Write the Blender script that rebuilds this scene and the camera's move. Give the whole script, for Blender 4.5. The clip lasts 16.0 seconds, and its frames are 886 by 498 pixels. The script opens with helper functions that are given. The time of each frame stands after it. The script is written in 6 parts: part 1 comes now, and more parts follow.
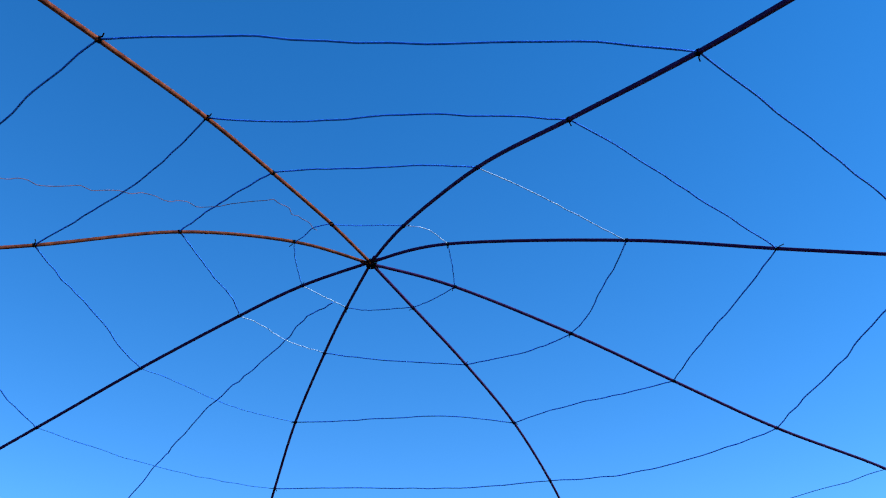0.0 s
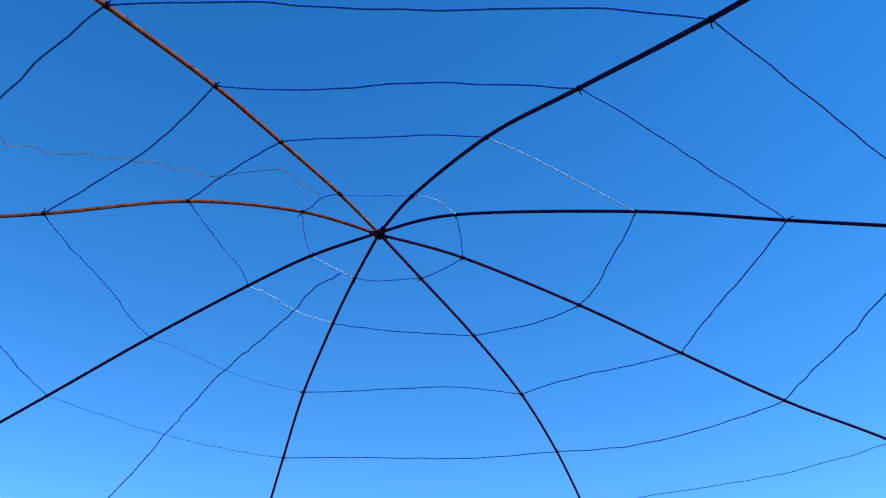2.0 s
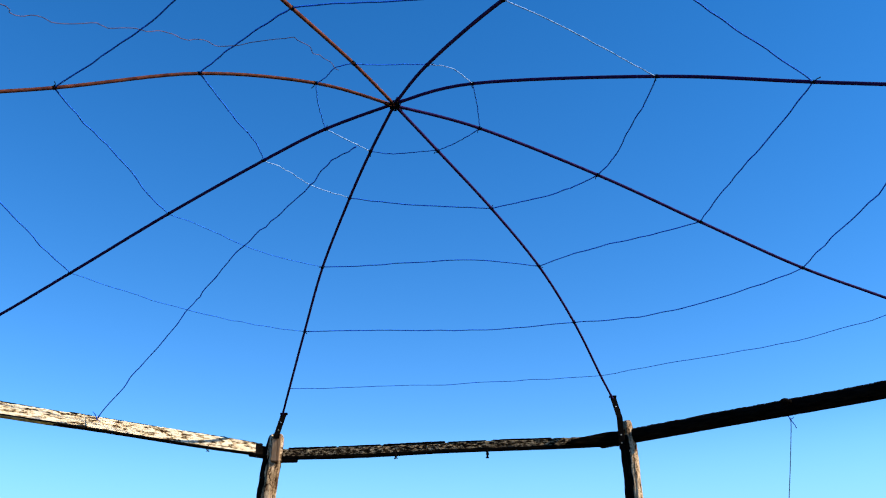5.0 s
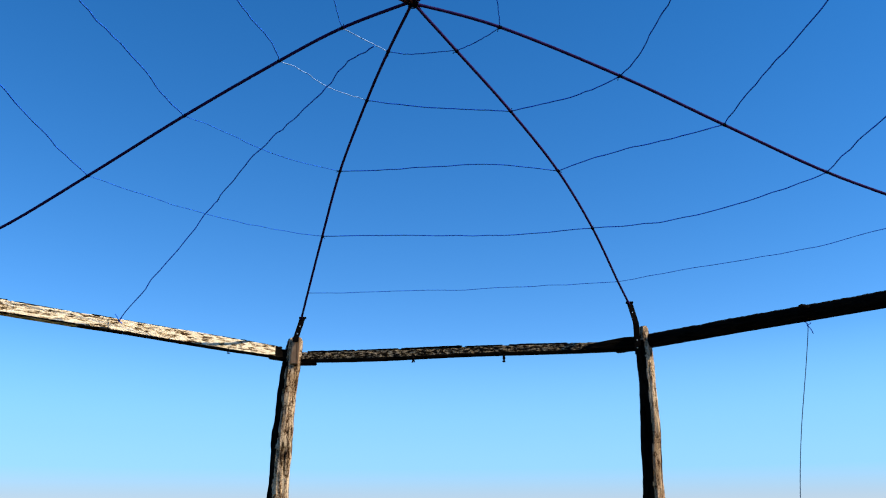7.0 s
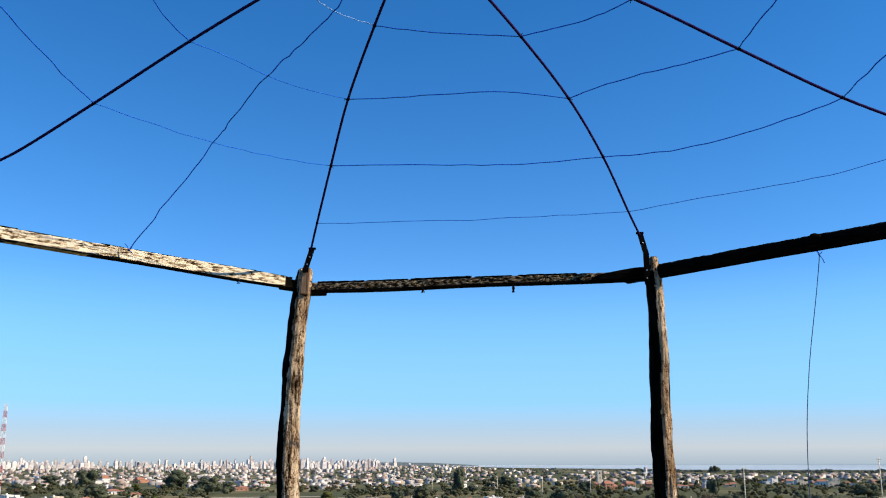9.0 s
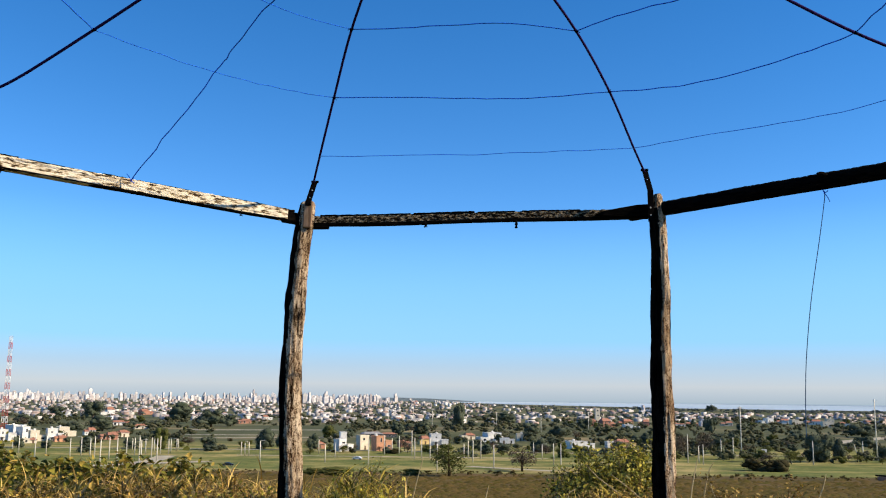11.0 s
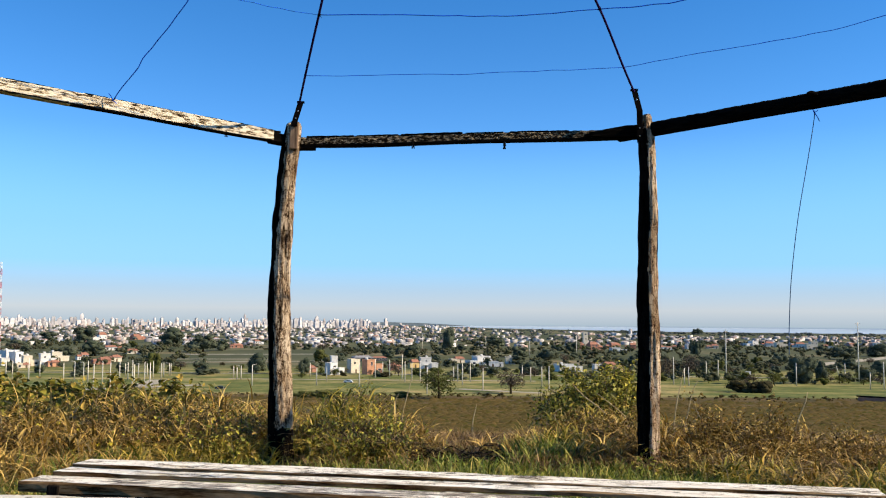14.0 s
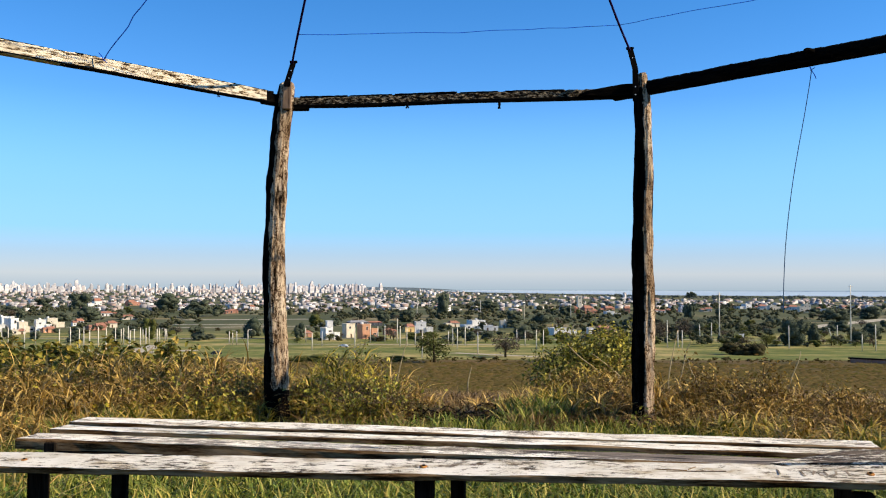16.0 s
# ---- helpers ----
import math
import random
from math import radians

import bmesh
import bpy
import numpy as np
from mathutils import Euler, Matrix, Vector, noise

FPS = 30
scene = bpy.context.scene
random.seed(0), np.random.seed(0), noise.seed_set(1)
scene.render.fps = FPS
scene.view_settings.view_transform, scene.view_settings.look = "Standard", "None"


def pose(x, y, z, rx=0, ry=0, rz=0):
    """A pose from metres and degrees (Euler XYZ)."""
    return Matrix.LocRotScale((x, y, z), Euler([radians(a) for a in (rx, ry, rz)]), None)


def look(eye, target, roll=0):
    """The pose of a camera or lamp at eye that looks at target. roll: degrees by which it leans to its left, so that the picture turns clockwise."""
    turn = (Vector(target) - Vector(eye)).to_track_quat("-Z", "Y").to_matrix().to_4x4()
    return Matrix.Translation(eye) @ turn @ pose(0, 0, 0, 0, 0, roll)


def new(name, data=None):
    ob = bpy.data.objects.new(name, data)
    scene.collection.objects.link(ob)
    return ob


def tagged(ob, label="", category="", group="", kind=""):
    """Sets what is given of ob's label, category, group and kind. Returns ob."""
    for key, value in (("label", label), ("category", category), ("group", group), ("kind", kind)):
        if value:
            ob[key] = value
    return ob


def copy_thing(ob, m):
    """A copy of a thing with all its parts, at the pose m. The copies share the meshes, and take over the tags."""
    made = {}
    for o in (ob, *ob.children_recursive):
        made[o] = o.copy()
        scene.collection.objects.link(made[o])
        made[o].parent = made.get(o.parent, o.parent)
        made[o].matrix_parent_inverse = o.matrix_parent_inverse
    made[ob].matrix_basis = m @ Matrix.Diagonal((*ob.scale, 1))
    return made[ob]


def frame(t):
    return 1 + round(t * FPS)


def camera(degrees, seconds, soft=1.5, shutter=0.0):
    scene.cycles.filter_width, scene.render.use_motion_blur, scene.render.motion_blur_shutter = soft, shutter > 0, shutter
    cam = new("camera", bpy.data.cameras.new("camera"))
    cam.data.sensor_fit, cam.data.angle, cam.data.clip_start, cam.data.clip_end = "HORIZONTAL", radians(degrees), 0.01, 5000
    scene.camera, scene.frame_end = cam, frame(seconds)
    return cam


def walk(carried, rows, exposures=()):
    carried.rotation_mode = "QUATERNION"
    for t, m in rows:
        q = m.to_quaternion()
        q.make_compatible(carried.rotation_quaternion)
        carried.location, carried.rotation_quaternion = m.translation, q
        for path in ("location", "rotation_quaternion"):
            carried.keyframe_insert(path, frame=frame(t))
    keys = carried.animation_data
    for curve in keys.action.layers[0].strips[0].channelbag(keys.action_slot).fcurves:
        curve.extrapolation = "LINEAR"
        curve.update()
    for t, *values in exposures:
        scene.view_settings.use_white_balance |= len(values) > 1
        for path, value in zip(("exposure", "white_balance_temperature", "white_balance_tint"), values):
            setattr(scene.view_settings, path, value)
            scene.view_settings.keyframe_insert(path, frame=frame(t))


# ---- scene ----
# ---------------------------------------------------------------- camera
cam = camera(51.07, 16.0, soft=1.1)
# seconds, x, y, z, tilt up, turn to the right, roll
WAY = [
    (0.0, -0.036, -3.922, 1.161, 31.20, 2.20, -0.97),
    (0.5, -0.039, -3.915, 1.160, 30.94, 2.01, -0.81),
    (1.0, -0.039, -3.915, 1.157, 30.63, 1.84, -0.65),
    (1.5, -0.035, -3.912, 1.156, 30.31, 1.63, -0.50),
    (2.0, -0.036, -3.909, 1.152, 29.58, 1.58, -0.40),
    (2.5, -0.034, -3.899, 1.149, 28.38, 1.56, -0.43),
    (3.0, -0.033, -3.892, 1.148, 26.89, 1.52, -0.62),
    (3.5, -0.041, -3.877, 1.137, 25.51, 1.28, -0.76),
    (4.0, -0.047, -3.872, 1.131, 24.57, 1.08, -0.81),
    (6.5, -0.060, -3.831, 1.100, 18.08, -0.36, -0.45),
    (7.0, -0.066, -3.819, 1.091, 16.82, -0.55, -0.26),
    (7.5, -0.063, -3.809, 1.081, 15.68, -0.80, -0.14),
    (8.0, -0.064, -3.797, 1.071, 14.39, -0.93, -0.05),
    (8.5, -0.061, -3.789, 1.053, 13.49, -1.12, -0.13),
    (9.0, -0.057, -3.784, 1.048, 12.95, -1.25, -0.12),
    (11.5, -0.061, -3.754, 1.024, 8.25, -1.34, 0.70),
    (12.0, -0.058, -3.749, 1.022, 7.51, -1.22, 0.66),
    (12.5, -0.054, -3.751, 1.015, 6.65, -1.09, 0.59),
    (13.0, -0.049, -3.749, 1.015, 6.03, -0.93, 0.56),
    (13.5, -0.049, -3.741, 1.008, 5.22, -0.81, 0.49),
    (14.0, -0.048, -3.741, 1.001, 4.54, -0.70, 0.41),
    (14.5, -0.047, -3.736, 0.994, 3.84, -0.58, 0.29),
    (15.0, -0.048, -3.724, 0.983, 3.20, -0.53, 0.23),
    (15.5, -0.050, -3.726, 0.977, 2.79, -0.41, 0.22),
    (16.0, -0.051, -3.726, 0.972, 2.36, -0.35, 0.14),
]
EXPOSURES = [(0.0, 1.12), (3.0, 1.10), (4.2, 1.04), (6.3, 0.72), (8.0, 0.63), (11.5, 0.63), (16.0, 0.66)]
walk(cam, [(t, pose(x, y, z, 90 + up, 0, -turn) @ pose(0, 0, 0, 0, 0, roll)) for t, x, y, z, up, turn, roll in WAY], EXPOSURES)

# ---------------------------------------------------------------- light
SUN_TURN, SUN_UP = 100.6, 34.0          # degrees clockwise from +y, and above the horizon
world = bpy.data.worlds.new("sky")
scene.world = world
world.use_nodes = True
wn = world.node_tree.nodes
sky = wn.new("ShaderNodeTexSky")
sky.sky_type = 'NISHITA'
sky.sun_disc = False
sky.sun_elevation = radians(SUN_UP)
sky.sun_rotation = radians(SUN_TURN)
sky.altitude = 3300
sky.air_density, sky.dust_density, sky.ozone_density = 1.0, 0.0, 1.3
wn["Background"].inputs["Strength"].default_value = 0.138
deep = wn.new("ShaderNodeHueSaturation")
deep.inputs["Hue"].default_value = 0.503
deep.inputs["Saturation"].default_value = 1.37
world.node_tree.links.new(sky.outputs["Color"], deep.inputs["Color"])
world.node_tree.links.new(deep.outputs["Color"], wn["Background"].inputs["Color"])

sun = new("sun", bpy.data.lights.new("sun", 'SUN'))
sun.data.energy, sun.data.angle, sun.data.color = 5.0, radians(0.53), (1.0, 0.84, 0.60)
sun_from = Vector((math.sin(radians(SUN_TURN)) * math.cos(radians(SUN_UP)),
                   math.cos(radians(SUN_TURN)) * math.cos(radians(SUN_UP)), math.sin(radians(SUN_UP))))
sun.matrix_world = look(sun_from * 60, (0, 0, 0))


# ---------------------------------------------------------------- materials
class Nodes:
    """A small builder for node materials."""

    def __init__(self, name, rough=0.8, metal=0.0, spec=0.4):
        self.mat = bpy.data.materials.new(name)
        self.mat.use_nodes = True
        self.tree = self.mat.node_tree
        self.bsdf = self.tree.nodes["Principled BSDF"]
        self.bsdf.inputs["Roughness"].default_value = rough
        self.bsdf.inputs["Metallic"].default_value = metal
        self.bsdf.inputs["Specular IOR Level"].default_value = spec
        self.coord = None

    def add(self, kind, **values):
        node = self.tree.nodes.new(kind)
        for key, value in values.items():
            node.inputs[key.replace("_", " ")].default_value = value
        return node

    def link(self, a, b):
        self.tree.links.new(a, b)

    def place(self, scale=(1, 1, 1)):
        if self.coord is None:
            self.coord = self.add("ShaderNodeTexCoord")
        m = self.add("ShaderNodeMapping", Scale=scale)
        self.link(self.coord.outputs["Object"], m.inputs["Vector"])
        return m.outputs["Vector"]

    def noise(self, scale, detail=4, stretch=(1, 1, 1), rough=0.6):
        n = self.add("ShaderNodeTexNoise", Scale=scale, Detail=detail, Roughness=rough)
        self.link(self.place(stretch), n.inputs["Vector"])
        return n.outputs["Fac"]

    def ramp(self, fac, *stops):
        r = self.add("ShaderNodeValToRGB")
        els = r.color_ramp.elements
        while len(els) < len(stops):
            els.new(0.5)
        for el, (at, col) in zip(els, stops):
            el.position, el.color = at, (*col, 1)
        self.link(fac, r.inputs["Fac"])
        return r.outputs["Color"]

    def mix(self, fac, a, b, how='MIX'):
        m = self.tree.nodes.new("ShaderNodeMix")
        m.data_type, m.blend_type = 'RGBA', how
        for value, sock in ((fac, m.inputs[0]), (a, m.inputs[6]), (b, m.inputs[7])):
            if isinstance(value, bpy.types.NodeSocket):
                self.link(value, sock)
            else:
                sock.default_value = value if not isinstance(value, tuple) else (*value, 1)
        return m.outputs[2]

    def color(self, sock):
        if isinstance(sock, tuple):
            self.bsdf.inputs["Base Color"].default_value = (*sock, 1)
        else:
            self.link(sock, self.bsdf.inputs["Base Color"])
        return self

    def bump(self, fac, strength=0.5, distance=0.01):
        b = self.add("ShaderNodeBump", Strength=strength, Distance=distance)
        self.link(fac, b.inputs["Height"])
        self.link(b.outputs["Normal"], self.bsdf.inputs["Normal"])
        return self

    def island(self):
        return self.add("ShaderNodeNewGeometry").outputs["Random Per Island"]

    def each(self):
        return self.add("ShaderNodeObjectInfo").outputs["Random"]

    def thin(self, sock, share=0.3):
        """Leaves let some light through."""
        t = self.add("ShaderNodeBsdfTranslucent")
        if isinstance(sock, tuple):
            t.inputs["Color"].default_value = (*sock, 1)
        else:
            self.link(sock, t.inputs["Color"])
        m = self.add("ShaderNodeMixShader", Fac=share)
        out = self.tree.nodes["Material Output"]
        self.link(self.bsdf.outputs["BSDF"], m.inputs[1])
        self.link(t.outputs["BSDF"], m.inputs[2])
        self.link(m.outputs["Shader"], out.inputs["Surface"])
        return self


def bark_material(name, dark, mid, light):
    n = Nodes(name, 0.95, spec=0.02)
    fibre = n.noise(34, 10, (1, 1, 0.27), 0.78)
    fine = n.noise(130, 5, (1, 1, 0.7), 0.7)
    blotch = n.noise(5.5, 5, (1, 1, 0.5), 0.65)
    cracks = n.noise(15, 6, (1, 1, 0.18), 0.6)
    across = n.noise(30, 6, (0.8, 0.8, 1.15), 0.7)
    base = n.ramp(n.mix(0.35, fibre, fine), (0.43, dark), (0.475, mid), (0.525, light))
    split = n.ramp(cracks, (0.37, (0.08, 0.065, 0.05)), (0.43, (1, 1, 1)))
    notch = n.ramp(across, (0.37, (0.30, 0.25, 0.20)), (0.45, (1, 1, 1)))
    worn = n.ramp(blotch, (0.38, (0.52, 0.45, 0.38)), (0.56, (1, 1, 1)))
    c = n.mix(1.0, n.mix(1.0, base, worn, 'MULTIPLY'), split, 'MULTIPLY')
    n.color(n.mix(1.0, c, notch, 'MULTIPLY'))
    h = n.mix(0.5, n.mix(0.3, fibre, fine), n.mix(0.4, cracks, across))
    return n.bump(h, 1.0, 0.05).mat


def plank_material(name, dark, mid, light, grain=(0.16, 1, 1), scale=40, bump=0.006, at=(0.41, 0.475, 0.60)):
    n = Nodes(name, 0.95, spec=0.02)
    g1 = n.noise(scale, 9, grain, 0.72)
    g2 = n.noise(5, 3)
    base = n.ramp(g1, (at[0], dark), (at[1], mid), (at[2], light))
    n.color(n.mix(0.5, base, n.mix(1.0, base, n.ramp(g2, (0.35, (0.4, 0.36, 0.3)), (0.6, (1, 1, 1))), 'MULTIPLY')))
    return n.bump(g1, 0.9, bump).mat


def peeling_paint(name, wear=0.462, bare_end=False, tone=1.0):
    """White paint, cracked off along the grain down to dark wood."""
    n = Nodes(name, 0.75, spec=0.15)
    flakes = n.noise(80, 10, (0.22, 1, 1), 0.80)
    spread = n.noise(3.2, 5, (0.6, 1, 1), 0.7)
    both = n.mix(0.32, flakes, spread)
    if bare_end:        # barer and darker towards one end
        lie = n.add("ShaderNodeVectorMath", )
        lie.operation = 'DOT_PRODUCT'
        n.link(n.place(), lie.inputs[0])
        lie.inputs[1].default_value = (1.0, 2.0, 0.0)
        end = n.add("ShaderNodeMapRange")
        n.link(lie.outputs["Value"], end.inputs["Value"])
        end.inputs["From Min"].default_value, end.inputs["From Max"].default_value = 0.25, 0.75
        both = n.mix(n.ramp(end.outputs["Result"], (0.0, (0, 0, 0)), (1.0, (0.30, 0.30, 0.30))), both, (0.2, 0.2, 0.2))
    mask = n.ramp(both, (wear, (0, 0, 0)), (wear + 0.022, (1, 1, 1)))
    grain = n.noise(70, 5, (0.05, 1, 1))
    wood = n.ramp(grain, (0.40, (0.012, 0.008, 0.005)), (0.60, (0.13, 0.095, 0.062) if not bare_end else (0.30, 0.25, 0.20)))
    grime = n.ramp(n.noise(22, 6, (0.35, 1, 1), 0.7), (0.34, (0.62, 0.55, 0.44)), (0.52, (1, 1, 1)))
    paint = n.ramp(n.noise(9, 4), (0.3, (0.70 * tone, 0.65 * tone, 0.54 * tone)), (0.6, (0.88 * tone, 0.83 * tone, 0.72 * tone)))
    n.color(n.mix(mask, wood, n.mix(1.0, paint, grime, 'MULTIPLY')))
    return n.bump(n.mix(0.5, mask, grain), 0.7, 0.004).mat


def leaf_material(name, *cols, share=0.3, rough=0.55, spec=0.25, upright=False):
    n = Nodes(name, rough, spec=spec)
    k = len(cols) - 1
    c = n.ramp(n.island(), *[(i / k, col) for i, col in enumerate(cols)])
    n.color(c)
    if upright:         # matted growth shades as one soft surface
        up = n.add("ShaderNodeCombineXYZ", X=0.1, Y=-0.25, Z=0.96)
        n.link(up.outputs[0], n.bsdf.inputs["Normal"])
        return n.mat
    return n.thin(c, share).mat


def metal_material(name, a, b, rough, metal, scale=30):
    n = Nodes(name, rough, metal, 0.4 if metal > 0.3 else 0.03)
    n.color(n.ramp(n.noise(scale, 5), (0.38, a), (0.62, b)))
    return n.bump(n.noise(scale * 6, 3), 0.2, 0.001).mat


def wall_material(name, col, rough=0.85):
    n = Nodes(name, rough, spec=0.2)
    dull = tuple(c * 0.72 for c in col)
    n.color(n.ramp(n.noise(0.6, 5), (0.3, dull), (0.6, col)))
    return n.mat


M_BARK = bark_material("weathered_bark", (0.014, 0.008, 0.004), (0.21, 0.13, 0.075), (0.66, 0.53, 0.38))
M_BARK_DRY = bark_material("dry_trunk", (0.018, 0.011, 0.006), (0.26, 0.165, 0.098), (0.66, 0.52, 0.37))
# near black: real char at one foot, painted shade on the posts' sides
M_CHAR_SHADE = bark_material("charred_and_shaded_wood", (0.0015, 0.0012, 0.001), (0.0032, 0.0026, 0.0022), (0.011, 0.009, 0.0075))
M_CUT = plank_material("sawn_brown_wood", (0.14, 0.08, 0.045), (0.25, 0.155, 0.095), (0.33, 0.22, 0.14), (1, 1, 0.06))
M_PLANK_PALE = plank_material("bleached_timber", (0.04, 0.024, 0.013), (0.42, 0.32, 0.20), (0.80, 0.71, 0.56), (0.20, 1, 1), 62, 0.016, (0.42, 0.465, 0.52))
M_PLANK_DARK = plank_material("flecked_timber", (0.004, 0.003, 0.002), (0.03, 0.021, 0.013), (0.50, 0.40, 0.27), (0.4, 1, 1), 70, 0.02, (0.42, 0.50, 0.62))
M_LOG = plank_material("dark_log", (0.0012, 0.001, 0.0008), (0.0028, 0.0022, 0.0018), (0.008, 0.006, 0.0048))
# two tones of the same rods: sunlit rust, then the shaded side
M_ROD_LIT = metal_material("lit_rusty_rod", (0.055, 0.018, 0.016), (0.125, 0.042, 0.028), 0.9, 0.0)
M_ROD_SHADE = metal_material("shade_tone_rod", (0.014, 0.007, 0.060), (0.028, 0.013, 0.085), 0.85, 0.0)
M_STRAP = metal_material("dark_steel", (0.0015, 0.0012, 0.0012), (0.004, 0.003, 0.0028), 0.95, 0.0)
M_WIRE = metal_material("blue_wire", (0.010, 0.095, 0.62), (0.020, 0.13, 0.74), 0.8, 0.0)
M_WIRE_GREY = metal_material("slate_wire", (0.05, 0.10, 0.17), (0.07, 0.13, 0.21), 0.8, 0.0)
M_WIRE_LIT = metal_material("sunlit_wire", (0.16, 0.30, 0.62), (0.24, 0.38, 0.70), 0.7, 0.0)
M_THREAD = metal_material("brown_thread", (0.07, 0.05, 0.10), (0.12, 0.09, 0.16), 0.8, 0.0)
M_BOLT = metal_material("zinc_bolt", (0.5, 0.5, 0.48), (0.7, 0.7, 0.68), 0.35, 0.9)
M_RUSTY_BOLT = metal_material("rust_bolt", (0.22, 0.09, 0.03), (0.42, 0.2, 0.06), 0.8, 0.2)
M_PAINT = peeling_paint("peeling_white_paint", 0.456, False, 0.95)
M_PAINT_DULL = peeling_paint("duller_white_paint", 0.456, False, 0.80)
M_PAINT_THIN = peeling_paint("thin_white_paint", 0.515)
M_PAINT_WORN = peeling_paint("worn_white_paint", 0.49, True)
M_EDGE = plank_material("bare_board_edge", (0.035, 0.017, 0.006), (0.13, 0.074, 0.032), (0.30, 0.20, 0.105), (0.1, 1, 1), 40, 0.003)
M_MARK = plank_material("faded_ink", (0.20, 0.16, 0.12), (0.32, 0.26, 0.20), (0.46, 0.40, 0.32))
M_LEG = plank_material("dark_bench_leg", (0.004, 0.003, 0.002), (0.010, 0.008, 0.006), (0.022, 0.017, 0.013), (1, 1, 0.08))


# ---------------------------------------------------------------- mesh helpers
def mesh_from(name, verts, faces, mats, smooth=False, slots=None):
    me = bpy.data.meshes.new(name)
    me.from_pydata([tuple(v) for v in verts], [], [tuple(f) for f in faces])
    for m in (mats if isinstance(mats, (list, tuple)) else [mats]):
        me.materials.append(m)
    if slots is not None:
        me.polygons.foreach_set("material_index", slots)
    if smooth:
        me.polygons.foreach_set("use_smooth", [True] * len(me.polygons))
    me.update()
    return me


def put(name, me, parent=None, label="", at=None):
    ob = new(name, me)
    if parent is not None:
        ob.parent = parent
    if at is not None:
        ob.matrix_basis = at
    if label:
        ob["label"] = label
    return ob


def part(name, bm, material, parent, label="", smooth=False, at=None):
    me = bpy.data.meshes.new(name)
    bmesh.ops.recalc_face_normals(bm, faces=bm.faces)
    bm.to_mesh(me)
    bm.free()
    me.materials.append(material)
    if smooth:
        me.polygons.foreach_set("use_smooth", [True] * len(me.polygons))
    return put(name, me, parent, label, at)


def empty(name, at, label, category, group="", kind=""):
    ob = new(name)
    ob.matrix_basis = at
    return tagged(ob, label, category, group, kind)


def box(bm, size, at=None, bevel=0.0, taper=1.0):
    made = bmesh.ops.create_cube(bm, size=1.0)["verts"]
    for v in made:
        k = taper if v.co.z > 0 else 1.0
        v.co = Vector((v.co.x * size[0] * k, v.co.y * size[1] * k, v.co.z * size[2]))
    if bevel:
        edges = list({e for v in made for e in v.link_edges})
        made = list({v for f in bmesh.ops.bevel(bm, geom=edges, offset=bevel, segments=1, affect='EDGES')["faces"] for v in f.verts} | {v for v in made if v.is_valid})
    if at is not None:
        bmesh.ops.transform(bm, matrix=at, verts=made)
    return bm


def boxed(size, at=None, bevel=0.0, taper=1.0):
    return box(bmesh.new(), size, at, bevel, taper)


def spline(points, steps):
    """A smooth line through the points (Catmull-Rom)."""
    p = [np.array(q, float) for q in points]
    p = [2 * p[0] - p[1]] + p + [2 * p[-1] - p[-2]]
    out = []
    for a, b, c, d in zip(p, p[1:], p[2:], p[3:]):
        for s in np.linspace(0, 1, steps, endpoint=False):
            out.append(0.5 * (2 * b + (c - a) * s + (2 * a - 5 * b + 4 * c - d) * s ** 2 + (3 * b - a - 3 * c + d) * s ** 3))
    return out + [p[-2]]


def tube_data(points, radius, sides=6):
    pts = [Vector(q) for q in points]
    radii = radius if isinstance(radius, (list, tuple, np.ndarray)) else [radius] * len(pts)
    verts, faces = [], []
    side = None
    for i, q in enumerate(pts):
        along = (pts[min(i + 1, len(pts) - 1)] - pts[max(i - 1, 0)]).normalized()
        if side is None:
            side = along.orthogonal().normalized()
        side = (side - along * side.dot(along)).normalized()
        other = along.cross(side)
        for k in range(sides):
            a = 2 * math.pi * k / sides
            verts.append(q + (side * math.cos(a) + other * math.sin(a)) * float(radii[i]))
    for i in range(len(pts) - 1):
        for k in range(sides):
            a, b = i * sides + k, i * sides + (k + 1) % sides
            faces.append((a, b, b + sides, a + sides))
    faces.append(tuple(range(sides))[::-1])
    faces.append(tuple(range(len(verts) - sides, len(verts))))
    return verts, faces


def tube(name, points, radius, material, parent=None, label="", sides=6):
    v, f = tube_data(points, radius, sides)
    return put(name, mesh_from(name, v, f, material, True), parent, label)


def join_data(items):
    """Several (verts, faces) as one."""
    verts, faces = [], []
    for v, f in items:
        k = len(verts)
        verts += list(v)
        faces += [tuple(i + k for i in q) for q in f]
    return verts, faces


# ---------------------------------------------------------------- the land
EYE_Y = -3.73
PROFILE = [(-4000, -8), (-200, -4), (-40, -0.6), (0, 0), (8.0, 0.0), (12, -0.55), (25, -2.3), (50, -5.2), (100, -10.5), (200, -18.5), (325, -25.5),
           (420, -27), (520, -27.5), (700, -28), (1000, -28), (2000, -24), (3200, -18.5), (4900, -15)]


def land_z(x, y):
    d = y - EYE_Y
    base = float(np.interp(d, [a for a, _ in PROFILE], [b for _, b in PROFILE]))
    if 10 < d < 330:
        base += 0.35 * min(1.0, (d - 10) / 40) * noise.noise((x * 0.03, y * 0.03, 3.1))
    elif 0 < d <= 10:
        base += 0.02 * noise.noise((x * 0.9, y * 0.9, 0.4))
    return base


def spot(turn, dist, lift=0.0):
    """A place on the land, by its bearing in degrees from the bench's outlook and its distance."""
    x, y = dist * math.sin(radians(turn)), EYE_Y + dist * math.cos(radians(turn))
    return Vector((x, y, land_z(x, y) + lift))


